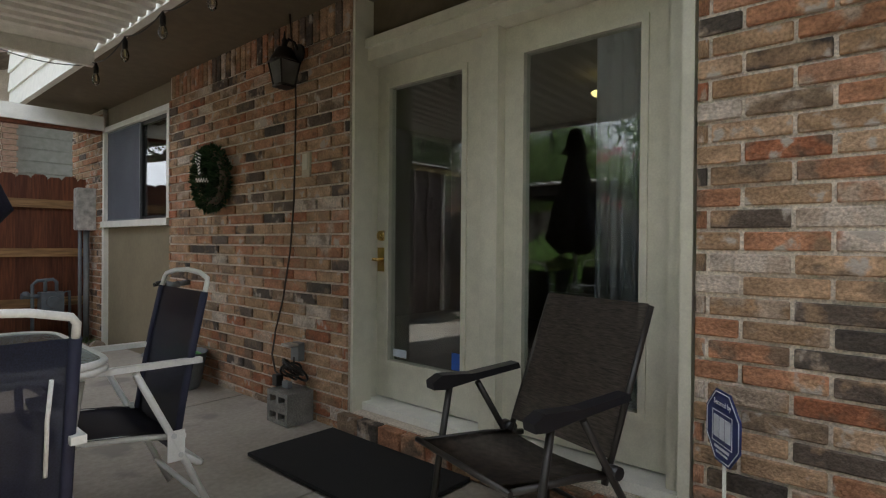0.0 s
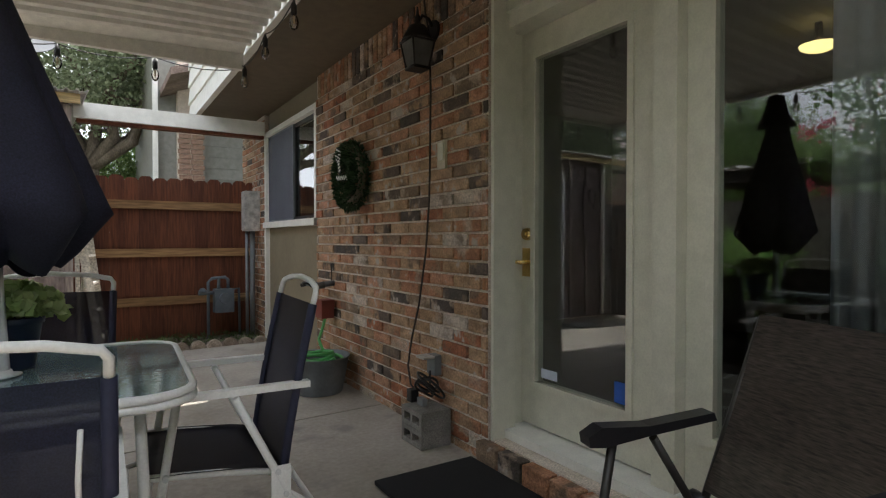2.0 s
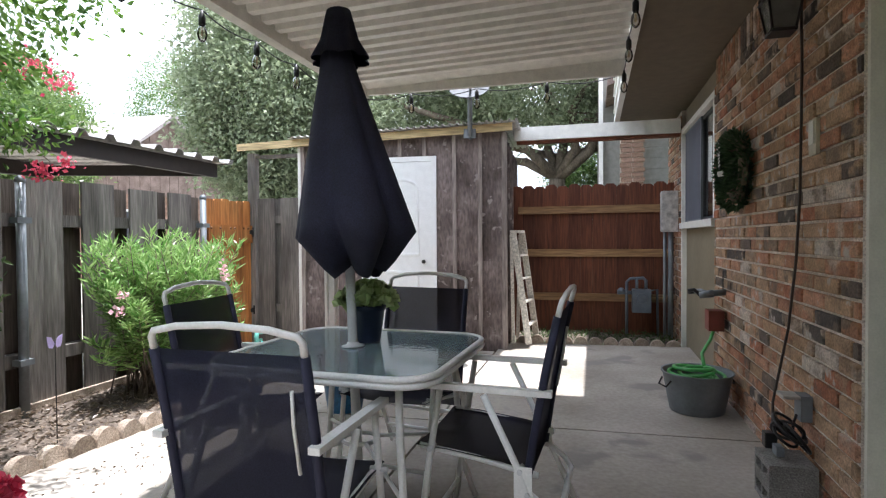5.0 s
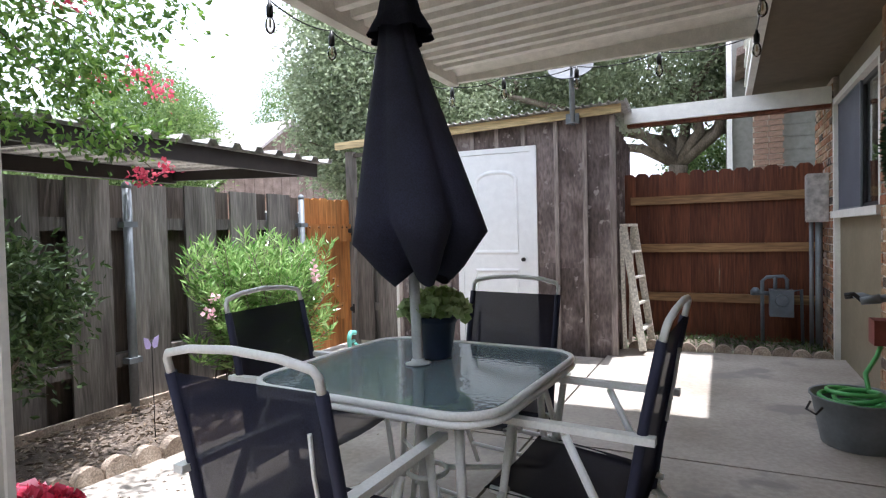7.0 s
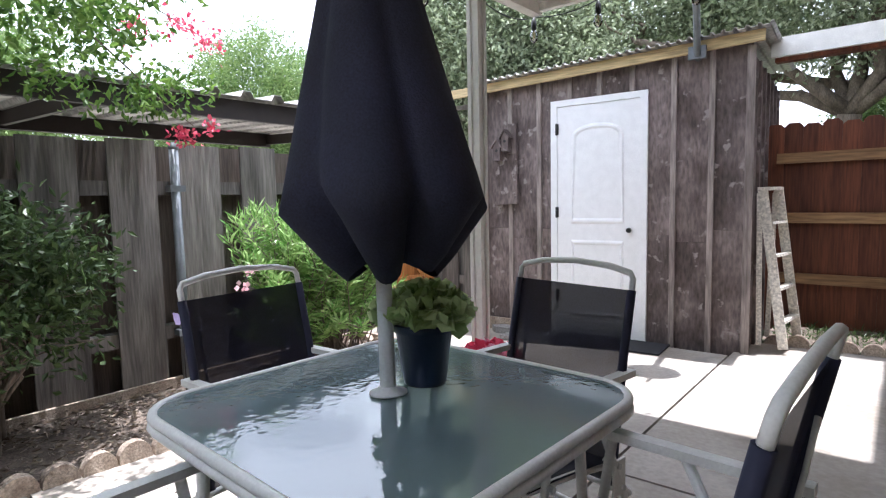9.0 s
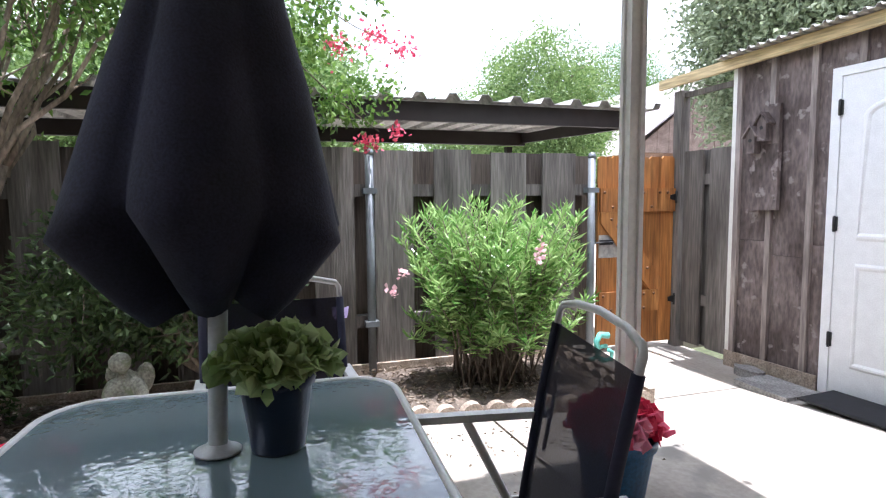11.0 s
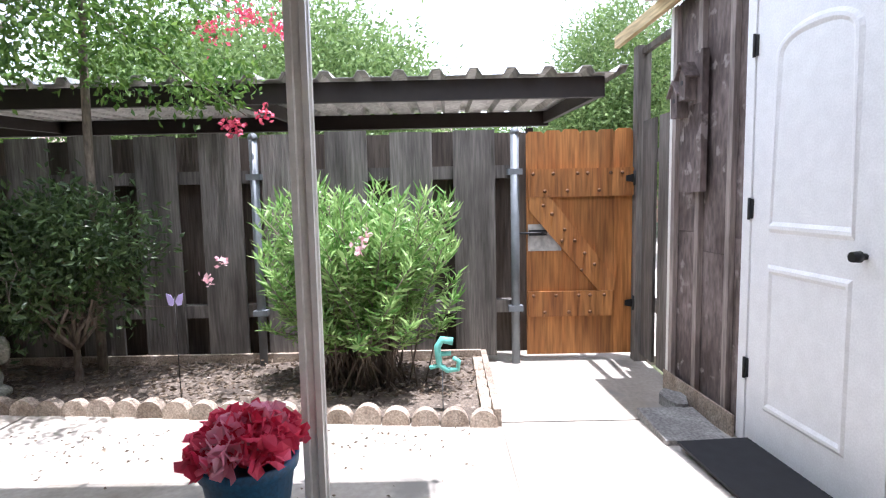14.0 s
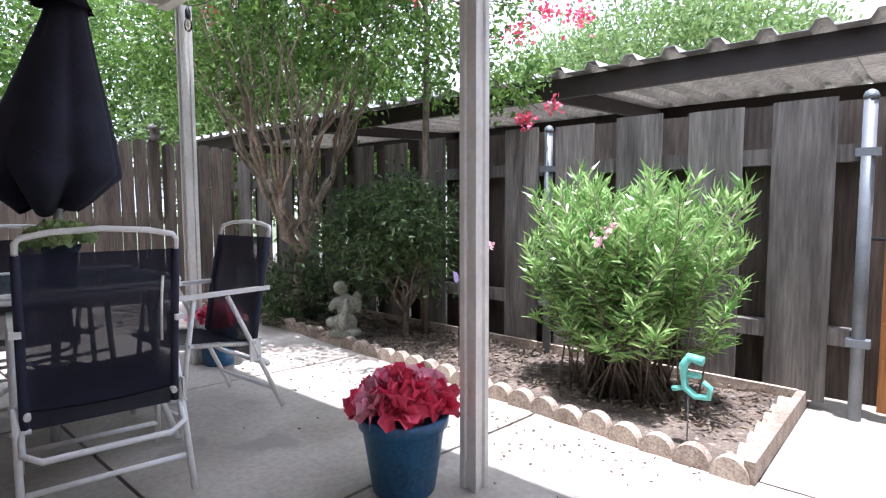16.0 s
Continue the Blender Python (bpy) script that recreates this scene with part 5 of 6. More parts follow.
tree("leafy_tree", (1.0, 14.5, -0.1), (1.0, 14.5, 1.4), 0.1, [(1.0, 14.5, 2.2, 0.9, 0.9, 1.1)], 260, 44, 0.15, (0.10, 0.05), L_LIME, M_TWIG, "small bright green tree beyond the red fence", "tree", FAR, 34)
for sx, sy, h, sd in ((-14, 9, 4.3, 41), (-17, 12.5, 4.8, 42), (-13, 1.5, 4.2, 43), (-14.5, -3, 5.2, 44), (-10.5, -1.2, 4.6, 45), (-9.2, 1.6, 4.5, 47), (-19, 5, 3.6, 46), (-19, 24, 10.5, 48), (-14.0, 24.5, 10.0, 49), (-25, 21, 9.5, 50)):
    tree("leafy_tree", (sx, sy, -0.1), (sx, sy, h * 0.35), 0.16, [(sx, sy, h * 0.66, 2.3, 2.3, h * 0.36), (sx + 0.8, sy + 1.2, h * 0.55, 1.6, 1.6, h * 0.3)], 900, 52, 0.24, (0.105, 0.05), L_LIME if sd % 2 else L_MYRT, M_TWIG,
         "leafy green tree beyond the carport", "tree", FAR, sd)
for sx, sy, h, sd in ((-4.5, -5.0, 5.0, 51), (-1.2, -6.0, 5.6, 52), (2.2, -6.5, 5.2, 53), (-7.5, -4.5, 4.6, 54)):
    tree("leafy_tree", (sx, sy, -0.1), (sx, sy, h * 0.3), 0.16, [(sx, sy, h * 0.6, 1.9, 1.6, h * 0.38), (sx + 0.6, sy + 0.6, h * 0.42, 1.3, 1.3, h * 0.25)], 620, 44, 0.22, (0.11, 0.055), L_LIME if sd % 2 else L_MYRT, M_TWIG,
         "leafy green tree behind the back fence", "tree", FAR, sd)

# bed edging: scalloped concrete pieces
edging = thing("bed_edging", "row of scalloped cast concrete edging pieces", "edging", kind="structure")
b = bmesh.new()
o8 = [(-0.074, -0.05)] + [(-0.074 * math.cos(math.pi * i / 10), 0.022 + 0.076 * math.sin(math.pi * i / 10)) for i in range(11)] + [(0.074, -0.05)]
prism(b, [(u, v) for u, v in o8], "x", -0.03, 0.03)
soften(b, 0.008)
me = mesh_of("edging_piece", b)
me.materials.append(M_EDGING)
y = 4.565
while y > -1.5:
    o = piece("edging_piece", me, edging, (edge_x(y), y, rng.uniform(-0.012, 0.008)))
    o.rotation_euler = (rng.uniform(-0.04, 0.04), rng.uniform(-0.08, 0.08), rng.uniform(-0.08, 0.08))
    y -= 0.155
for i in range(6):
    o = piece("edging_piece", me, edging, (-1.56 - i * 0.155, 4.585, -0.012))
    o.rotation_euler = (0, 0, math.pi / 2 + rng.uniform(-0.05, 0.05))
part("edging_board", boxes((-2.55, -1.37, 4.615, 4.655, -0.02, 0.095)), M_EDGING, edging, "straight concrete edging strip", bevel=0.006)
for i in range(11):
    o = piece("edging_piece", me, edging, (0.50 + i * 0.155, 6.335, 0.045 + rng.uniform(-0.01, 0.01)))
    o.rotation_euler = (0, 0, math.pi / 2 + rng.uniform(-0.06, 0.06))

one("paving_slab", boxes((-1.49, -1.085, 5.40, 5.70, -0.02, ground_z(-1.1) + 0.026)), M_BLOCK_S, "square grey concrete slab lying before the shed", "paving slab", bevel=0.006)
b = bmesh.new()
prism(b, [(-1.60 + 0.13 * (0.9 + 0.15 * math.sin(i * 2.3)) * math.cos(i * math.pi / 6), 5.645 + 0.075 * (0.9 + 0.12 * math.cos(i * 1.7)) * math.sin(i * math.pi / 6)) for i in range(12)], "z", -0.01, 0.06)
one("foot_stone", b, M_BLOCK_S, "rough dark grey stone lying at the shed's foot", "stone", bevel=0.018)

# ceiling lamp glowing in the dim room
M_GLOW = bpy.data.materials.new("lit_lamp_glass")
M_GLOW.use_nodes = True
M_GLOW.node_tree.nodes["Principled BSDF"].inputs["Emission Color"].default_value = (1.0, 0.78, 0.30, 1)
M_GLOW.node_tree.nodes["Principled BSDF"].inputs["Emission Strength"].default_value = 1.2
lamp = thing("ceiling_lamp", "lit yellow glass ceiling lamp inside the house", "ceiling lamp", at=Matrix.Translation((4.57, 2.06, 2.45)) @ Matrix.Diagonal((0.75, 0.75, 0.75, 1.0)))
b = bmesh.new()
lathe(b, [(0.01, -0.06), (0.09, -0.052), (0.14, -0.025), (0.15, 0.0), (0.01, 0.004)], 20)
part("shade", b, M_GLOW, lamp, "glowing yellow glass shade")
b = bmesh.new()
rod(b, (0, 0, 0.0), (0, 0, 0.19), 0.03, 0.03, 10)
part("stem", b, M_BLACK, lamp)

# insect screen over the far half of the house window
screen = part("insect_screen", boxes((2.184, 2.187, 5.60, WY1 - 0.055, 1.365, 2.285)), sling_material("grey_insect_screen", (0.13, 0.14, 0.175), 0.22), win, "grey insect screen")
b = bmesh.new()
for r in ((5.585, 5.60, 1.365, 2.285), (5.585, WY1 - 0.055, 1.362, 1.378), (5.585, WY1 - 0.055, 2.272, 2.287)):
    box(b, 2.180, 2.194, *r)
part("screen_frame", b, M_GALV, win, "grey metal screen frame")

# ---- wall lantern, wreath and wall plates ----
M_IRON = plain("black_iron", (0.016, 0.013, 0.012), 0.5, 0.3)
M_FROST = plain("clear_lantern_glass", (0.10, 0.10, 0.095), 0.08)
lan = thing("wall_lantern", "black iron wall lantern with tapered glass sides on the brick wall", "lantern")
LX, LY, LZ = 2.045, 2.93, 2.11
b = bmesh.new()
prev = None
for (r, z) in ((0.044, 0.0), (0.066, 0.135)):
    ring = [b.verts.new((LX + r * sx, LY + r * sy, LZ + z)) for sx, sy in ((-1, -1), (1, -1), (1, 1), (-1, 1))]
    if prev:
        for i in range(4):
            b.faces.new((prev[i], prev[(i + 1) % 4], ring[(i + 1) % 4], ring[i]))
    prev = ring
part("glass_side", b, M_FROST, lan, "dim lantern glass")
b = bmesh.new()
for sx, sy in ((-1, -1), (1, -1), (1, 1), (-1, 1)):
    rod(b, (LX + 0.045 * sx, LY + 0.045 * sy, LZ), (LX + 0.067 * sx, LY + 0.067 * sy, LZ + 0.138), 0.006, 0.006, 6)
for r, z in ((0.047, LZ - 0.002), (0.070, LZ + 0.140)):
    for i in range(4):
        p = [(-1, -1), (1, -1), (1, 1), (-1, 1)]
        rod(b, (LX + r * p[i][0], LY + r * p[i][1], z), (LX + r * p[(i + 1) % 4][0], LY + r * p[(i + 1) % 4][1], z), 0.006, 0.006, 6)
box(b, LX - 0.05, LX + 0.05, LY - 0.05, LY + 0.05, LZ - 0.012, LZ - 0.004)
part("cage", b, M_IRON, lan)
b = bmesh.new()
lathe(b, [(0.088, 0.142), (0.084, 0.155), (0.065, 0.19), (0.045, 0.225), (0.02, 0.235), (0.014, 0.26), (0.018, 0.27), (0.008, 0.29), (0.004, 0.33)], 16, (LX, LY, LZ))
part("roof", b, M_IRON, lan)
b = bmesh.new()
tube(b, [(LX, LY, LZ + 0.24), (LX + 0.03, LY, LZ + 0.29), (LX + 0.07, LY, LZ + 0.28), (WALL_X - 0.012, LY, LZ + 0.24)], 0.009, 8)
rod(b, (WALL_X - 0.014, LY, LZ + 0.22), (WALL_X + 0.002, LY, LZ + 0.22), 0.055, 0.06, 20)
part("bracket", b, M_IRON, lan)

wre = thing("wreath", "round boxwood wreath with a black and white striped ribbon", "wreath")
rn = np.random.default_rng(61)
WC = np.array((2.085, 3.95, 1.62))
a = rn.uniform(0, 2 * math.pi, 2600)
q = rn.uniform(0, 2 * math.pi, 2600)
rr = 0.155 + 0.055 * np.cos(q)
P = np.stack([WC[0] + 0.05 * np.sin(q), WC[1] + rr * np.cos(a), WC[2] + 1.08 * rr * np.sin(a)], 1)
D = np.stack([np.sin(q) - 0.6, np.cos(q) * np.cos(a) + 0.5 * np.sin(a), np.cos(q) * np.sin(a)], 1) + rn.normal(size=(2600, 3)) * 0.5
L_BOX = leaf_material("boxwood_leaf", (0.02, 0.055, 0.02), (0.06, 0.12, 0.05), 0.2)
o = new("greenery", leaf_mesh("greenery", P, D, 0.042, 0.016, L_BOX, rn))
o.parent = wre
b = bmesh.new()
tube(b, [(WC[0] + 0.02, WC[1] + 0.155 * math.cos(t), WC[2] + 0.167 * math.sin(t)) for t in [2 * math.pi * i / 28 for i in range(28)]], 0.03, 8, closed=True)
part("ring", b, M_TWIG, wre)
M_RIBW, M_RIBB = plain("white_ribbon", (0.7, 0.7, 0.68), 0.7), plain("black_ribbon", (0.02, 0.02, 0.02), 0.7)
for k in range(9):
    mt = M_RIBW if k % 2 else M_RIBB
    part("ribbon_stripe", boxes((WC[0] - 0.075, WC[0] - 0.071, -0.045, 0.045, k * 0.011, k * 0.011 + 0.011), m=Matrix.Translation((0, WC[1] + 0.075, WC[2] + 0.10)) @ pose(0, 0, 0, 20, 0, 0)), mt, wre)
    part("ribbon_stripe", boxes((WC[0] - 0.077, WC[0] - 0.073, -0.016, 0.016, -k * 0.012, -k * 0.012 + 0.012), m=Matrix.Translation((0, WC[1] + 0.05, WC[2] + 0.11)) @ pose(0, 0, 0, -18, 0, 0)), mt, wre)
b = bmesh.new()
tube(b, [(WC[0] - 0.07, WC[1] + 0.10 - 0.20 * i / 24, WC[2] - 0.01 + 0.016 * math.sin(i * 1.3) - 0.0005 * i) for i in range(25)], 0.004, 5)
part("script_wire", b, M_RIBW, wre, "pale cut-out script strip")

M_PLATE = plain("beige_plastic", (0.50, 0.45, 0.34), 0.5)
kp = one("keypad_plate", boxes((WALL_X - 0.016, WALL_X - 0.001, 2.79, 2.87, 1.555, 1.705)), M_PLATE, "beige wall plate with a switch cover on the brick wall", "switch plate", bevel=0.004)
part("cover", boxes((WALL_X - 0.022, WALL_X - 0.0165, 2.805, 2.855, 1.60, 1.695)), M_CREAM, kp, bevel=0.002)
out = one("outlet_box", boxes((WALL_X - 0.045, WALL_X - 0.001, 2.85, 2.93, 0.43, 0.54)), M_GALV, "grey weatherproof outlet box on the brick wall", "outlet", bevel=0.006)
part("lid", boxes((WALL_X - 0.115, WALL_X - 0.046, 2.845, 2.935, 0.525, 0.54), m=Matrix.Identity(4)), M_TIN, out, "open flip lid", bevel=0.003)

# hanging extension cord
cord = thing("extension_cord", "dark brown extension cord hanging from the lantern", "cord")
M_CORD = plain("brown_cord", (0.025, 0.014, 0.010), 0.5)
b = bmesh.new()
pts = [(2.075, 2.92, 2.55), (2.09, 2.925, 2.42), (2.12, 2.93, 2.30), (2.125, 2.925, 2.0), (2.125, 2.93, 1.7), (2.125, 2.94, 1.4), (2.12, 2.97, 1.1), (2.11, 3.03, 0.80), (2.09, 3.08, 0.60), (2.06, 3.07, 0.45), (2.04, 3.0, 0.36), (2.04, 2.92, 0.33)]
tube(b, pts, 0.006, 6)
part("cable", b, M_CORD, cord)
rng = random.Random(8)
for k in range(6):
    b = bmesh.new()
    c = Vector((2.06 + rng.uniform(-0.02, 0.02), 2.83 + rng.uniform(-0.03, 0.03), 0.365 + 0.008 * k))
    r = rng.uniform(0.05, 0.08)
    tl = Euler((rng.uniform(-0.7, 0.7), rng.uniform(0.6, 1.3), rng.uniform(-0.4, 0.4))).to_matrix()
    tube(b, [c + tl @ Vector((r * math.cos(t), r * math.sin(t), 0)) for t in [2 * math.pi * i / 18 for i in range(18)]], 0.007, 6, closed=True)
    part("coil", b, M_BLACK, cord, "black coiled cable")
b = bmesh.new()
tube(b, [(2.10, 2.89, 0.45), (2.08, 2.86, 0.42), (2.07, 2.84, 0.36)], 0.006, 6)
part("cable_end", b, M_BLACK, cord, "black cable end")
part("adapter", boxes((1.98, 2.03, 2.89, 2.94, 0.292, 0.36), m=Matrix.Identity(4)), M_BLACK, cord, bevel=0.004)
part("adapter", boxes((2.00, 2.03, 2.80, 2.86, 0.292, 0.33)), M_GALV, cord, bevel=0.004)

# two hollow blocks
M_BLOCK = material("concrete_block", (0.19, 0.18, 0.165), (0.27, 0.255, 0.235), 0.95, (10, 10, 10), (140, 140, 140), 0.5)


def hollow_block(z, name="concrete_block"):
    b = bmesh.new()
    x0, x1, y0, y1, h = 1.955, 2.135, 2.735, 2.95, 0.094
    t = 0.026
    for r in ((x0, x1, y0, y1, z, z + t), (x0, x1, y0, y1, z + h - t, z + h), (x0, x1, y0, y0 + t, z + t, z + h - t), (x0, x1, y1 - t, y1, z + t, z + h - t),
              (x1 - t, x1, y0 + t, y1 - t, z + t, z + h - t), (x0, x1 - t, 2.832, 2.852, z + t, z + h - t)):
        box(b, *r)
    return one(name, b, M_BLOCK, "grey hollow concrete block stacked by the brick wall", "block", "stacked blocks", bevel=0.003)


hollow_block(ground_z(2.0) + 0.004)
hollow_block(ground_z(2.0) + 0.100)

# galvanized tub with garden hose
tub = thing("galvanized_tub", "galvanized tub with handles holding a green hose", "tub", at=pose(1.91, 4.13, ground_z(1.9)))
b = bmesh.new()
lathe(b, [(0.165, 0.0), (0.168, 0.008), (0.19, 0.12), (0.212, 0.245), (0.222, 0.252), (0.222, 0.262), (0.208, 0.258), (0.182, 0.12), (0.16, 0.012)], 36)
part("bucket", b, M_GALV, tub)
for a in (0.4, 0.4 + math.pi):
    b = bmesh.new()
    c, s = math.cos(a), math.sin(a)
    tube(b, [(0.212 * c - u * s, 0.212 * s + u * c, 0.215) if abs(u) > 0.05 else (0.24 * c - u * s, 0.24 * s + u * c, 0.175) for u in (-0.055, -0.045, 0.045, 0.055)], 0.006, 6)
    part("handle", b, M_IRON, tub)
M_HOSE = plain("green_hose", (0.10, 0.42, 0.12), 0.4)
hose = thing("garden_hose", "bright green garden hose coiled in the tub", "hose")
b = bmesh.new()
pts = []
for i in range(150):
    t = i * 0.30
    r = 0.12 + 0.035 * math.sin(t * 0.37)
    pts.append((1.91 + r * math.cos(t) + 0.02 * math.sin(t * 0.23), 4.13 + r * math.sin(t), ground_z(1.9) + 0.17 + 0.10 * i / 150 + 0.025 * math.sin(t * 0.61 + 1)))
tube(b, pts, 0.012, 7)
tube(b, [pts[-1], (1.97, 4.30, 0.42), (2.04, 4.40, 0.50), (2.08, 4.44, 0.60)], 0.012, 7)
part("coil", b, M_HOSE, hose)

# hose tap with a spray handle
tap = thing("hose_tap", "brass hose tap with grey split valves on the brick wall", "tap")
b = bmesh.new()
rod(b, (2.15, 4.45, 0.83), (2.06, 4.45, 0.82), 0.022, 0.022, 12)
rod(b, (2.07, 4.45, 0.82), (1.98, 4.47, 0.80), 0.028, 0.022, 12)
tube(b, [(2.03, 4.46, 0.82), (2.0, 4.52, 0.83), (1.97, 4.58, 0.82)], 0.016, 8)
part("valve", b, M_GALV, tap)
b = bmesh.new()
tube(b, [(1.99, 4.47, 0.80), (1.95, 4.49, 0.84), (1.91, 4.50, 0.83)], 0.013, 8)
part("handle", b, M_BLACK, tap, "black rubber grip")
b = bmesh.new()
tube(b, [(1.97, 4.58, 0.82), (1.93, 4.60, 0.81)], 0.016, 8)
part("spout", b, M_BLACK, tap, "black rubber spout")
b = bmesh.new()
rod(b, (2.13, 4.45, 0.83), (2.13, 4.45, 0.98), 0.004, 0.004, 6)
part("wire", b, M_IRON, tap)
cov = one("tap_cover", boxes((2.03, 2.13, 4.40, 4.54, 0.56, 0.70)), plain("faded_red_plastic", (0.20, 0.045, 0.035), 0.6), "faded red plastic cover hanging under the tap", "tap cover", bevel=0.02)

# gas meter, electric box
gas = thing("gas_meter", "grey gas meter with pipes beside the red fence", "gas meter")
M_GAS = plain("grey_meter_paint", (0.12, 0.145, 0.17), 0.5)
b = boxes((1.68, 1.88, 6.80, 6.96, 0.36, 0.62))
soften(b, 0.035, 3)
part("body", b, M_GAS, gas)
b = bmesh.new()
rod(b, (1.78, 6.80, 0.52), (1.78, 6.775, 0.52), 0.06, 0.055, 20)
part("dial", b, M_GAS, gas)
b = bmesh.new()
tube(b, [(1.62, 6.88, 0.05), (1.62, 6.88, 0.70), (1.66, 6.88, 0.74), (1.80, 6.88, 0.75), (1.83, 6.88, 0.72), (1.83, 6.88, 0.60)], 0.017, 8)
tube(b, [(1.73, 6.88, 0.60), (1.73, 6.88, 0.75)], 0.017, 8)
tube(b, [(1.52, 6.86, 0.58), (1.62, 6.88, 0.58), (1.70, 6.88, 0.58)], 0.022, 8)
tube(b, [(1.86, 6.88, 0.60), (1.95, 6.90, 0.62), (1.96, 6.90, 0.05)], 0.014, 8)
lathe(b, [(0.04, 0), (0.045, 0.02), (0.02, 0.05)], 12, (1.56, 6.87, 0.585))
part("pipe", b, M_GAS, gas)
meter = thing("electric_box", "grey electrical box with a conduit on the brick pier", "electrical box")
part("box", boxes((1.985, 2.148, 6.72, 6.88, 1.27, 1.72)), M_TIN, meter, bevel=0.008)
part("cover", boxes((1.978, 1.9845, 6.73, 6.87, 1.28, 1.71)), M_TIN, meter, bevel=0.002)
b = bmesh.new()
rod(b, (2.08, 6.80, 1.27), (2.08, 6.80, 0.05), 0.03, 0.03, 10)
rod(b, (2.02, 6.80, 1.27), (2.02, 6.80, 0.05), 0.018, 0.018, 10)
part("conduit", b, M_GALV, meter)

# folded white stepladder leaning at the shed corner
lad = thing("stepladder", "folded white wooden stepladder leaning by the shed", "ladder")
M_LAD = material("chipped_white_paint", (0.62, 0.58, 0.50), (0.74, 0.71, 0.64), 0.7, (9, 9, 3), (60, 60, 60), 0.3, spots=(0.35, 0.28, 0.20), spot_size=14, spot_cut=0.72)
top_l, top_r, bot_l, bot_r = Vector((0.44, 6.02, 1.27)), Vector((0.50, 6.28, 1.27)), Vector((0.60, 6.02, 0.10)), Vector((0.64, 6.42, 0.10))


def plank(bm_, a, c, w, t, side_):
    d = (c - a).normalized()
    s = Vector(side_)
    s = (s - d * s.dot(d)).normalized()
    n2 = d.cross(s)
    vs = [bm_.verts.new(p + s * (w / 2 * i) + n2 * (t / 2 * j)) for p in (a, c) for i, j in ((-1, -1), (1, -1), (1, 1), (-1, 1))]
    for f in ((0, 1, 2, 3), (7, 6, 5, 4), (0, 4, 5, 1), (1, 5, 6, 2), (2, 6, 7, 3), (3, 7, 4, 0)):
        bm_.faces.new([vs[i] for i in f])


for a, c in ((top_l, bot_l), (top_r, bot_r)):
    b = bmesh.new()
    plank(b, a, c, 0.065, 0.022, (1, 0, 0))
    part("rail", b, M_LAD, lad, bevel=0.003)
for k in range(1, 5):
    f = k / 4.8
    b = bmesh.new()
    plank(b, top_l.lerp(bot_l, f), top_r.lerp(bot_r, f), 0.07, 0.02, (1, 0, 0.15))
    part("step", b, M_LAD, lad, bevel=0.003)
part("top_step", boxes((0.41, 0.53, 5.99, 6.31, 1.27, 1.295)), M_LAD, lad, bevel=0.004)
for a, c in ((top_l, Vector((0.435, 6.05, 0.10))), (top_r, Vector((0.435, 6.38, 0.10)))):
    b = bmesh.new()
    plank(b, a + Vector((-0.02, 0, -0.02)), c, 0.035, 0.018, (1, 0, 0))
    part("rear_rail", b, M_LAD, lad)

# ---- pots with flowers ----
M_POT = material("blue_plastic_pot", (0.012, 0.075, 0.17), (0.02, 0.12, 0.25), 0.4, (4, 4, 4), (60, 60, 60), 0.05)
M_POTD = plain("dark_blue_glazed_pot", (0.012, 0.022, 0.05), 0.3)
L_RED = leaf_material("crimson_petal", (0.58, 0.015, 0.06), (0.84, 0.13, 0.23), 0.3)
L_ROSE = leaf_material("rose_pink_petal", (0.75, 0.22, 0.34), (0.88, 0.50, 0.60), 0.3)
L_HYD = leaf_material("pale_green_petal", (0.30, 0.42, 0.15), (0.56, 0.66, 0.34), 0.35)


def petal_heads(name, heads, size, count, mat, rn_, parent):
    """Rounded flower heads of overlapping broad petals."""
    P_, D_ = [], []
    for c, r in heads:
        u = rn_.normal(size=(count, 3))
        u /= np.linalg.norm(u, axis=1)[:, None]
        u[:, 2] = np.abs(u[:, 2]) * 0.9 - 0.15
        P_.append(np.array(c) + u * r * 0.35)
        D_.append(u + rn_.normal(size=(count, 3)) * 0.35)
    o_ = new(name, leaf_mesh(name, np.concatenate(P_), np.concatenate(D_), size, size * 1.0, mat, rn_, 0.6, rounded=True))
    o_.parent = parent
    return o_


def flower_pot(x, y, r, h, pot_mat, head_mat, spread, top, n, size, label, seed, z=None):
    z = ground_z(x) if z is None else z
    t_ = thing("flower_pot", label, "flower pot", at=pose(x, y, z))
    b_ = bmesh.new()
    lathe(b_, [(r * 0.66, 0.0), (r * 0.68, 0.006), (r * 0.90, h - r * 0.28), (r * 0.97, h - r * 0.26), (r, h - 0.004), (r * 0.99, h), (r * 0.90, h), (r * 0.86, h - 0.03), (r * 0.2, h - 0.035)], 32)
    part("pot", b_, pot_mat, t_)
    rn_ = np.random.default_rng(seed)
    heads = []
    for k in range(n):
        q_ = math.sqrt((k + 0.5) / n)
        a_ = k * 2.4
        heads.append(((spread * q_ * math.cos(a_), spread * q_ * math.sin(a_), h + top * (1 - 0.75 * q_ * q_)), size * 1.9))
    for i_, hd in enumerate(heads):
        petal_heads("flower_head", [hd], size, 46, L_ROSE if head_mat is L_RED and i_ % 4 == 1 else head_mat, rn_, t_)
    return t_


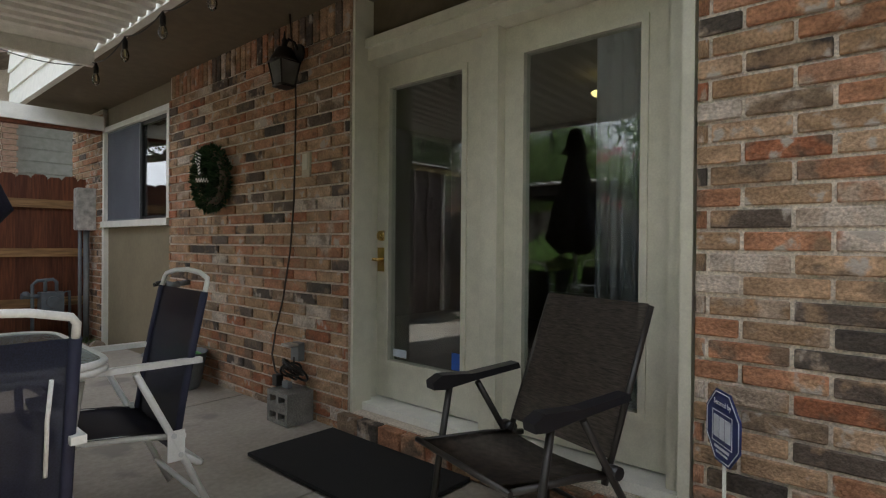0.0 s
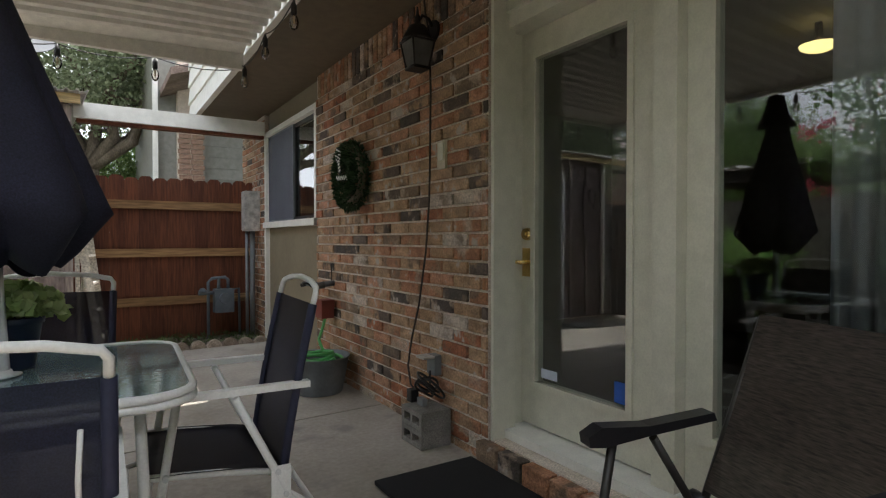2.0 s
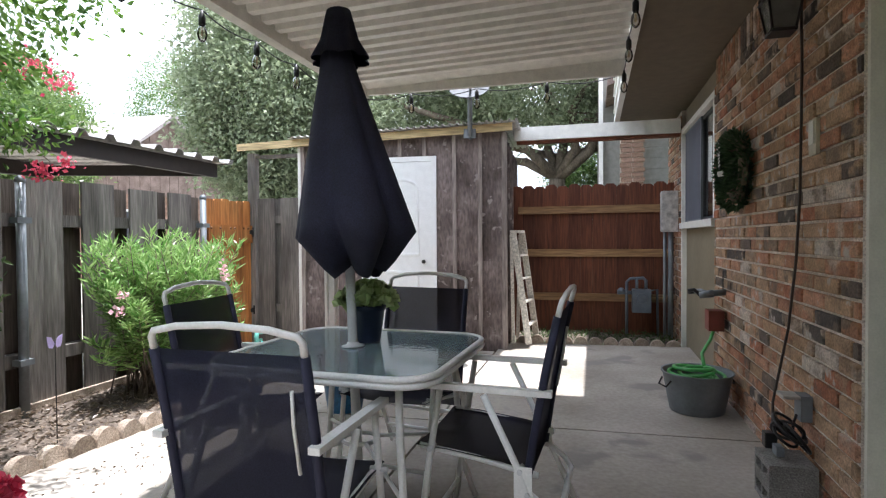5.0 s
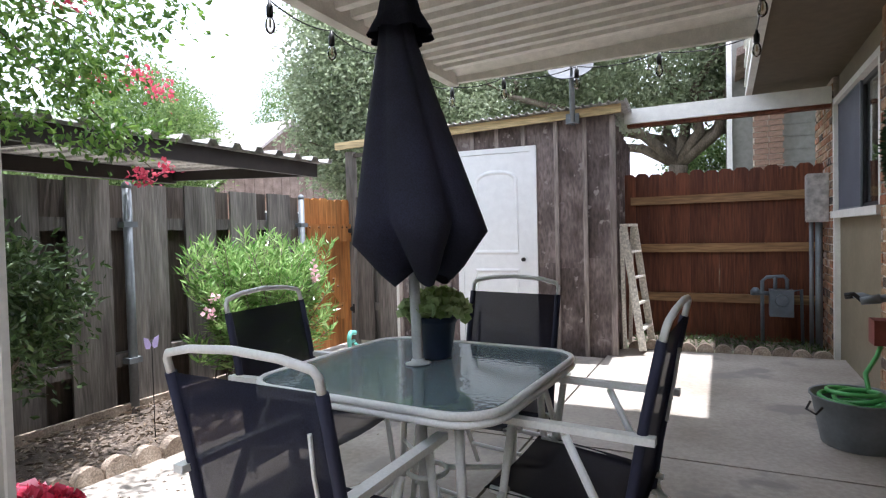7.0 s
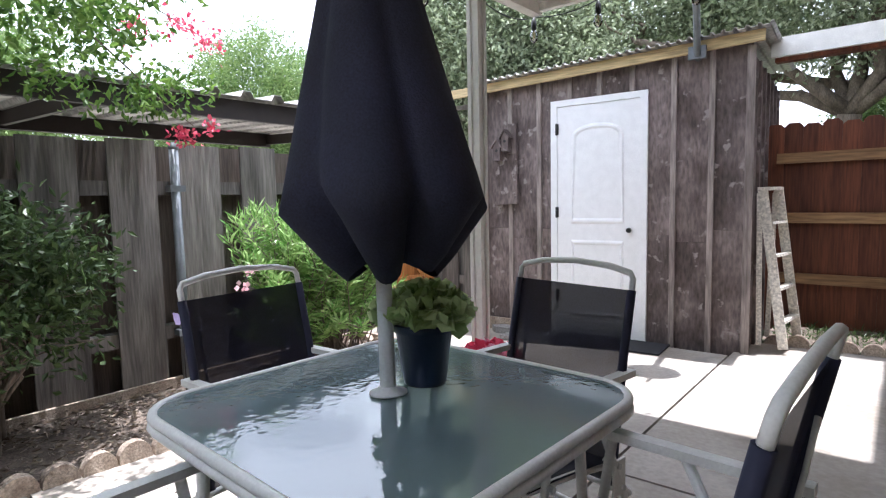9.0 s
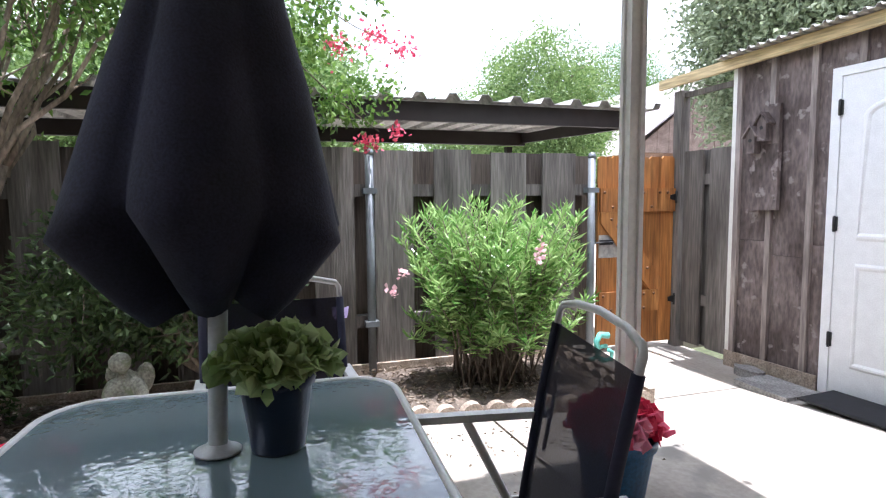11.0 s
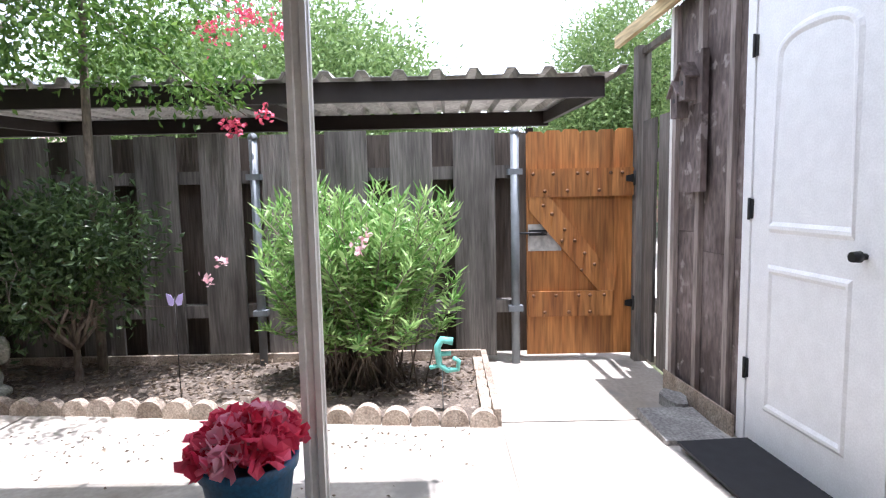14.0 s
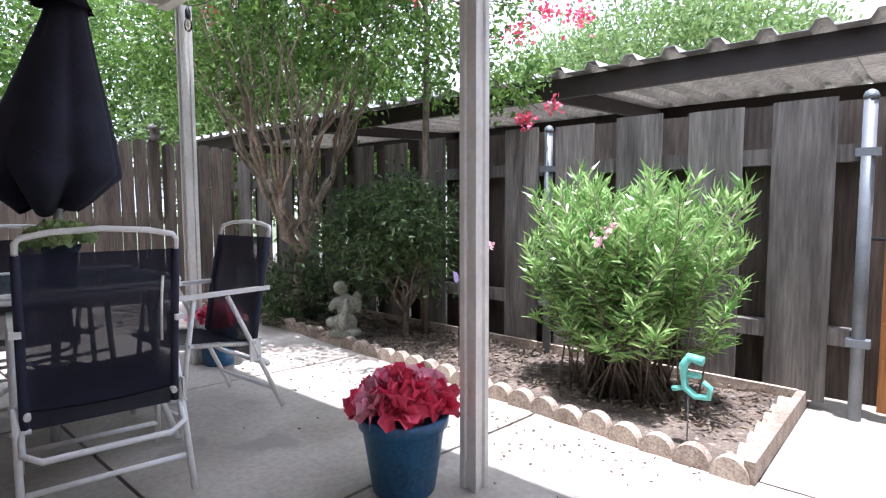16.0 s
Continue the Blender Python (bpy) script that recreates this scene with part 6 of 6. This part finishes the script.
flower_pot(-0.40, 3.69, 0.172, 0.295, M_POT, L_RED, 0.128, 0.085, 19, 0.062, "blue pot of crimson cloth flowers by the post", 71)
flower_pot(-0.76, 1.52, 0.14, 0.28, M_POT, L_RED, 0.115, 0.07, 14, 0.055, "blue pot of crimson cloth flowers by the far post", 72)
flower_pot(0.333, 2.375, 0.08, 0.155, M_POTD, L_HYD, 0.085, 0.05, 14, 0.042, "dark blue pot of pale green hydrangeas on the table", 73, z=ground_z(0.35) + TH + 0.004)

# green potted plant before the wall
sp = thing("spiky_plant", "dark green potted plant by the brick wall", "plant")
b = bmesh.new()
lathe(b, [(0.09, 0.0), (0.13, 0.22), (0.14, 0.24), (0.12, 0.24), (0.11, 0.2)], 20, (1.72, -0.02, ground_z(1.7)))
part("pot", b, M_POTD, sp)
rn = np.random.default_rng(81)
P = np.array((1.72, -0.02, 0.36)) + rn.normal(size=(900, 3)) * np.array((0.09, 0.09, 0.05))
D = rn.normal(size=(900, 3)) + np.array((0, 0, 0.8))
o = new("foliage", leaf_mesh("foliage", P, D, 0.09, 0.008, L_DARK, rn))
o.parent = sp

# ---- yard ornaments ----
st = bmesh.new()
SB = Vector((-1.77, 1.617, 0.05))


def ball(bm_, c, r, s=(1, 1, 1), m=None):
    made = bmesh.ops.create_uvsphere(bm_, u_segments=16, v_segments=10, radius=r)
    bmesh.ops.transform(bm_, matrix=Matrix.Translation(SB + Vector(c)) @ (m or Matrix.Identity(4)) @ Matrix.Diagonal((*s, 1)), verts=made["verts"])


ball(st, (0, 0, 0.035), 0.13, (1.0, 1.1, 0.4))
ball(st, (0.0, 0, 0.12), 0.10, (1.0, 1.0, 0.8))
ball(st, (-0.01, 0.0, 0.24), 0.085, (0.85, 0.9, 1.35))
ball(st, (0.03, -0.02, 0.405), 0.055)
ball(st, (0.08, -0.06, 0.13), 0.05, (1.3, 0.8, 0.9))
ball(st, (0.08, 0.07, 0.15), 0.05, (1.1, 0.8, 1.4))
ball(st, (0.06, 0.08, 0.26), 0.035, (0.9, 0.9, 2.0), pose(0, 0, 0, 20, -25, 0))
ball(st, (0.06, -0.07, 0.27), 0.033, (0.9, 0.9, 2.0), pose(0, 0, 0, -20, -25, 0))
ball(st, (-0.07, 0.07, 0.28), 0.06, (0.35, 0.9, 1.7), pose(0, 0, 0, -15, 10, 0))
ball(st, (-0.07, -0.06, 0.28), 0.06, (0.35, 0.9, 1.7), pose(0, 0, 0, 15, 10, 0))
for f in st.faces:
    f.smooth = True
M_STONE = material("mossy_statue_stone", (0.17, 0.175, 0.14), (0.27, 0.27, 0.22), 0.9, (14, 14, 14), (80, 80, 80), 0.4, spots=(0.13, 0.15, 0.09), spot_size=12, spot_cut=0.6)
gs = one("garden_statue", st, M_STONE, "small mossy grey stone garden statue in the bed", "statue")
rm = gs.modifiers.new("smooth_join", "REMESH")
rm.mode, rm.voxel_size, rm.use_smooth_shade = "VOXEL", 0.012, True

M_TEAL = plain("teal_paint", (0.16, 0.52, 0.45), 0.5)
gk = thing("garden_stake", "teal painted lizard ornament on a thin wire stake", "garden stake")
b = bmesh.new()
gx, gy = -1.52, 4.38
tube(b, [(gx, gy + 0.03, 0.42), (gx, gy - 0.03, 0.43), (gx, gy - 0.055, 0.39), (gx, gy - 0.05, 0.34), (gx, gy - 0.045, 0.29), (gx, gy + 0.0, 0.26), (gx, gy + 0.055, 0.265), (gx, gy + 0.06, 0.31), (gx, gy + 0.03, 0.33)], 0.022, 8, 0.012)
tube(b, [(gx, gy - 0.05, 0.35), (gx, gy + 0.02, 0.355)], 0.013, 6)
tube(b, [(gx, gy - 0.045, 0.29), (gx, gy - 0.10, 0.275)], 0.012, 6)
part("lizard", b, M_TEAL, gk)
b = bmesh.new()
rod(b, (gx, gy - 0.03, 0.0), (gx, gy - 0.03, 0.28), 0.003, 0.003, 6)
part("stake", b, M_GALV, gk)
bf = thing("butterfly_stake", "pale lilac butterfly ornament on a wire stake", "garden stake")
b = bmesh.new()
for s in (-1, 1):
    prism(b, [(2.76, 0.61), (2.76 + s * 0.022, 0.65), (2.76 + s * 0.05, 0.66), (2.76 + s * 0.046, 0.62), (2.76 + s * 0.038, 0.59), (2.76 + s * 0.015, 0.585)], "x", -1.835, -1.832)
part("wings", b, plain("lilac_wing", (0.45, 0.38, 0.66), 0.5), bf)
b = bmesh.new()
rod(b, (-1.83, 2.76, 0.0), (-1.83, 2.76, 0.64), 0.003, 0.003, 6)
part("stake", b, M_IRON, bf)
fd = thing("bird_feeder", "weathered brown bird feeder on the back fence", "bird feeder")
b = bmesh.new()
lathe(b, [(0.02, 0.0), (0.07, 0.01), (0.08, 0.03), (0.05, 0.035), (0.05, 0.12), (0.10, 0.13), (0.05, 0.18), (0.01, 0.2)], 14, (-1.62, FY0, 1.86))
part("feeder", b, M_FENCE, fd)

# yard sign on a stake
sg = thing("yard_sign", "small blue octagonal security sign on a white stake", "sign", at=pose(2.03, 0.44, 0.09, 0, 0, -49))
M_SIGN = plain("blue_sign_plastic", (0.012, 0.025, 0.14), 0.35)
M_SIGNW = plain("white_sign_ink", (0.65, 0.68, 0.75), 0.5)
b = bmesh.new()
oc = [(0.115 * math.cos(radians(22.5 + 45 * i)), 0.50 + 0.122 * math.sin(radians(22.5 + 45 * i))) for i in range(8)]
prism(b, oc, "x", -0.004, 0.0)
part("board", b, M_SIGN, sg)
b = bmesh.new()
for i in range(8):
    a_, c_ = oc[i], oc[(i + 1) % 8]
    k1, k2 = (a_[0] * 0.93, 0.5 + (a_[1] - 0.5) * 0.93), (c_[0] * 0.93, 0.5 + (c_[1] - 0.5) * 0.93)
    rod(b, (-0.005, *k1), (-0.005, *k2), 0.0015, 0.0015, 5)
for r in ((-0.062, -0.060, 0.445, 0.545), (0.060, 0.062, 0.445, 0.545), (-0.062, 0.062, 0.543, 0.545), (-0.062, 0.062, 0.445, 0.447)):
    box(b, -0.0065, -0.0045, *r)
part("border", b, M_SIGNW, sg)
b = bmesh.new()
for r in ((0.020, 0.052, 0.462, 0.53), (-0.014, 0.014, 0.462, 0.53), (-0.052, -0.020, 0.462, 0.53)):
    box(b, -0.0065, -0.0045, *r)
part("emblem", b, M_SIGNW, sg, "plain white emblem bars")
part("text_bar", boxes((-0.0065, -0.0045, -0.045, 0.045, 0.428, 0.436)), M_SIGNW, sg)
part("text_bar", boxes((-0.0065, -0.0045, -0.035, 0.035, 0.414, 0.420)), M_SIGNW, sg)
tx = bpy.data.curves.new("lettering", "FONT")
tx.body, tx.size, tx.align_x, tx.extrude = "Secured by", 0.024, "CENTER", 0.0005
tx.materials.append(M_SIGNW)
o = new("lettering", tx)
o.parent = sg
o.matrix_basis = pose(-0.0055, 0, 0.565, 90, 0, -90)
b = bmesh.new()
rod(b, (0.004, 0, -0.02), (0.004, 0, 0.56), 0.006, 0.006, 8)
part("stake", b, M_WHITE, sg)

# ---- string lights ----
M_BULB = glass_material("bulb_glass", (0.95, 0.93, 0.88), 0.0, 0.95)
M_FIL = plain("filament", (0.5, 0.4, 0.25), 0.4, 0.6)
lights = thing("string_lights", "black string lights with clear bulbs hung round the patio cover", "string lights", kind="")
E0 = [(1.47, 4.50, 2.44), (1.47, 4.42, 2.42), (1.47, 3.86, 2.47), (1.47, 3.27, 2.47), (1.47, 2.67, 2.47), (1.47, 2.05, 2.47), (1.47, 1.42, 2.46)]
E1 = [(1.47, 4.56, 2.43), (0.91, 4.56, 2.42), (0.36, 4.56, 2.41), (-0.19, 4.56, 2.41), (-0.62, 4.55, 2.40)]
E2 = [(-0.645, 4.50, 2.38), (-0.645, 4.0, 2.38), (-0.645, 3.52, 2.38), (-0.645, 3.07, 2.38), (-0.645, 2.60, 2.38), (-0.645, 2.1, 2.38), (-0.645, 1.5, 2.38)]
cb = bmesh.new()
bulbs = []
for run in (E0, E1, E2):
    for p, q in zip(run, run[1:]):
        p, q = Vector(p), Vector(q)
        tube(cb, [p.lerp(q, i / 8) + Vector((0, 0, -0.32 * (q - p).length * 0.35 * (1 - (2 * i / 8 - 1) ** 2) * 0.6)) for i in range(9)], 0.004, 5)
    bulbs += [Vector(p) for p in run[1:]]
part("cable", cb, M_BLACK, lights)
b = bmesh.new()
lathe(b, [(0.006, 0.0), (0.010, -0.02), (0.017, -0.03), (0.017, -0.075), (0.014, -0.08)], 12)
SOCK = mesh_of("socket", b)
SOCK.materials.append(M_BLACK)
b = bmesh.new()
lathe(b, [(0.012, -0.08), (0.022, -0.10), (0.026, -0.125), (0.020, -0.150), (0.006, -0.162)], 14)
BULB = mesh_of("bulb", b)
BULB.materials.append(M_BULB)
b = bmesh.new()
rod(b, (0, 0, -0.085), (0, 0, -0.13), 0.004, 0.006, 6)
FIL = mesh_of("filament", b)
FIL.materials.append(M_FIL)
for p in bulbs:
    s_ = piece("socket", SOCK, lights, p)
    k_ = piece("bulb", BULB, s_)
    k_.visible_shadow = False
    piece("filament", FIL, k_)

# ---- neighbours ----
M_SIDING = plain("grey_siding_paint", (0.24, 0.24, 0.215), 0.6)
M_NBRICK = material("distant_brick", (0.22, 0.13, 0.09), (0.34, 0.22, 0.16), 0.9, (3, 3, 14), (40, 40, 40), 0.3)
M_SHINGLE = material("brown_shingle", (0.17, 0.12, 0.10), (0.27, 0.20, 0.17), 0.95, (4, 4, 4), (40, 40, 40), 0.4)
nb = thing("neighbour_house", "neighbouring house with lap siding and a brick pier", "house")
for k in range(22):
    b = bmesh.new()
    prism(b, [(10.0, 0.18 * k), (9.985, 0.18 * k), (9.998, 0.18 * k + 0.18), (10.01, 0.18 * k + 0.18)], "x", 2.05, 8.0)
    part("siding_board", b, M_SIDING, nb)
part("wall", boxes((1.34, 8.0, 10.02, 14, -0.1, 4.2)), M_SIDING, nb)
pier = part("brick_pier", boxes((1.68, 2.04, 9.80, 10.019, -0.1, 4.0)), M_MORTAR, nb, "brick pier")
bm_n = bmesh.new()
box(bm_n, -0.088, 0.088, -0.012, 0.012, -0.033, 0.033)
nbm = mesh_of("brick", bm_n)
nbm.materials.append(M_NBRICK)
for k in range(14):
    for j in range(2):
        piece("brick", nbm, pier, (1.76 + 0.19 * j + (0.02 if k % 2 else 0), 9.79, 1.75 + 0.08 * k))
part("corner_trim", boxes((1.34, 1.41, 9.90, 10.019, -0.1, 4.0)), M_WHITE, nb, bevel=0.005)
b = bmesh.new()
prism(b, [(1.45, 3.5), (9, 6.2), (9, 6.1), (1.45, 3.4)], "y", 8.6, 14.5)
part("roof", b, M_SHINGLE, nb)

nc = thing("neighbour_house", "low brown-roofed house beyond the carport", "house")
M_ROOFP = material("pale_mauve_shingle", (0.30, 0.265, 0.26), (0.42, 0.37, 0.36), 0.95, (3, 3, 3), (40, 40, 40), 0.4)
part("wall", boxes((-23, -13.2, 13, 20, -0.1, 2.7)), M_NBRICK, nc)
b = bmesh.new()
prism(b, [(12.4, 2.6), (16.5, 5.6), (20.6, 2.6), (16.5, 5.43)], "x", -23.5, -12.8)
part("roof", b, M_ROOFP, nc, "pale mauve shingle roof")
for k in range(16):
    y0 = 13.0 + 7.0 * k / 16
    top = lambda y: 2.72 + 2.6 * (1 - abs(y - 16.5) / 3.5)
    b = bmesh.new()
    prism(b, [(y0 + 0.01, 2.7), (y0 + 0.43, 2.7), (y0 + 0.43, top(y0 + 0.43)), (y0 + 0.01, top(y0 + 0.01))], "x", -13.2, -13.1)
    part("gable_board", b, M_SHINGLE, nc)
for y in (14.2, 16.8):
    w_ = part("window", boxes((-13.19, -13.15, y, y + 1.2, 1.1, 2.2)), M_WHITE, nc)
    part("pane", boxes((-13.149, -13.14, y + 0.07, y + 1.13, 1.17, 2.13)), M_SASH, w_)
nd = thing("neighbour_house", "pale house with a brown roof behind the carport", "house")
part("wall", boxes((-20, -12, -6, 4, -0.1, 2.5)), M_NBRICK, nd)
b = bmesh.new()
prism(b, [(-11.4, 2.4), (-16, 3.5), (-20.6, 2.4), (-16, 3.35)], "y", -6.6, 4.6)
part("roof", b, M_SHINGLE, nd, "brown shingle roof")
for y in (-3.8, 0.6):
    w_ = part("window", boxes((-12.0, -11.96, y, y + 1.3, 1.0, 2.1)), M_WHITE, nd)
    part("pane", boxes((-11.959, -11.95, y + 0.07, y + 1.23, 1.07, 2.03)), M_SASH, w_)

# ---- fallen leaves and petals ----
rn = np.random.default_rng(91)
L_LIT = leaf_material("dry_leaf_litter", (0.10, 0.07, 0.045), (0.28, 0.22, 0.16), 0.1)
k = 3200
P = np.stack([rn.uniform(-2.45, -1.66, k), rn.uniform(-1.4, 4.58, k), np.full(k, 0.055) + rn.uniform(0, 0.02, k)], 1)
D = np.stack([rn.normal(size=k), rn.normal(size=k), rn.normal(size=k) * 0.15], 1)
o = new("leaf_litter", leaf_mesh("leaf_litter", P, D, 0.045, 0.016, L_LIT, rn))
tagged(o, "dry brown leaf litter scattered over the bed", "leaf litter", kind="stuff")
k = 420
q = np.abs(rn.normal(size=k)) * 0.35
P = np.stack([-1.38 + q, rn.uniform(-0.5, 4.5, k), [ground_z(-1.38 + v) + 0.004 for v in q]], 1)
D = np.stack([rn.normal(size=k), rn.normal(size=k), np.full(k, 0.02)], 1)
o = new("fallen_leaves", leaf_mesh("fallen_leaves", P, D, 0.022, 0.012, L_LIT, rn))
tagged(o, "small dry leaves blown over the slab", "leaf litter", kind="stuff")
k = 900
P = np.stack([rn.uniform(0.45, 2.1, k), rn.uniform(6.42, 7.03, k), np.full(k, 0.09)], 1)
D = np.stack([rn.normal(size=k) * 0.6, rn.normal(size=k) * 0.6, rn.uniform(0.2, 1, k)], 1)
o = new("weeds", leaf_mesh("weeds", P, D, 0.07, 0.010, L_DARK, rn))
tagged(o, "short dark weeds in the soil by the red fence", "weeds", kind="stuff")

# ---- bricks ----
def brick_mesh(ln, th, h, bev=0.004):
    b = bmesh.new()
    box(b, -th / 2, th / 2, -ln / 2, ln / 2, -h / 2, h / 2)
    bmesh.ops.bevel(b, geom=[e for e in b.edges], offset=bev, segments=1, affect="EDGES")
    m = mesh_of("brick", b)
    m.materials.append(M_BRICK)
    return m


BH = COURSE - JOINT
FULL = brick_mesh(BRICK_L - JOINT, 0.10, BH)
HALF = brick_mesh(BRICK_L / 2 - JOINT, 0.10, BH)
SOLD = brick_mesh(COURSE - JOINT, 0.10, 0.185)
rng = random.Random(77)


def lay(wall, y0, y1, z0, z1, joints=(0.0, 0.102)):
    """Running bond from y0 to y1; joints gives the place of one upright joint in even and odd rows."""
    row = 0
    z = z0
    while z + BH <= z1 + 0.001:
        y = joints[row % 2]
        y += math.floor((y0 - y) / BRICK_L) * BRICK_L
        while y < y1:
            lo, hi = max(y, y0), min(y + BRICK_L, y1)
            ln = hi - lo
            y += BRICK_L
            if ln < 0.03:
                continue
            me_ = FULL if abs(ln - BRICK_L) < 0.002 else HALF
            o = piece("brick", me_, wall, (WALL_X + 0.05 + rng.uniform(-0.004, 0.004), lo + ln / 2, z + BH / 2))
            o.rotation_euler = (rng.uniform(-0.006, 0.006), 0, rng.uniform(-0.008, 0.008))
            if me_ is HALF:
                o.scale.y = (ln - JOINT) / (BRICK_L / 2 - JOINT)
        row += 1
        z += COURSE


lay(wall_a, DOOR_Y1 + JOINT / 2, BRICK_END, 0.0597, 2.36, (DOOR_Y1 + 0.06, DOOR_Y1 + 0.17))
y = DOOR_Y1 + 0.04
while y < BRICK_END - 0.03:
    piece("brick", SOLD, wall_a, (WALL_X + 0.05, y, 2.455))
    y += COURSE
lay(wall_b, DOOR_Y0 - 8 * BRICK_L, DOOR_Y0 - JOINT / 2, 0.0597, 2.36, (0.528, 0.426))
y = DOOR_Y0 - 0.04
while y > DOOR_Y0 - 2.0:
    piece("brick", SOLD, wall_b, (WALL_X + 0.05, y, 2.455))
    y -= COURSE
lay(wall_c, 6.56, 7.58, 0.0597, 2.50, (6.60, 6.70))
# rowlock step under the threshold
RL = brick_mesh(COURSE * 2.2, 0.12, 0.10)
y = DOOR_Y0 + 0.10
while y < DOOR_Y1:
    piece("brick", RL, wall_a, (WALL_X + 0.02, y, 0.142))
    y += COURSE * 2.2 + JOINT
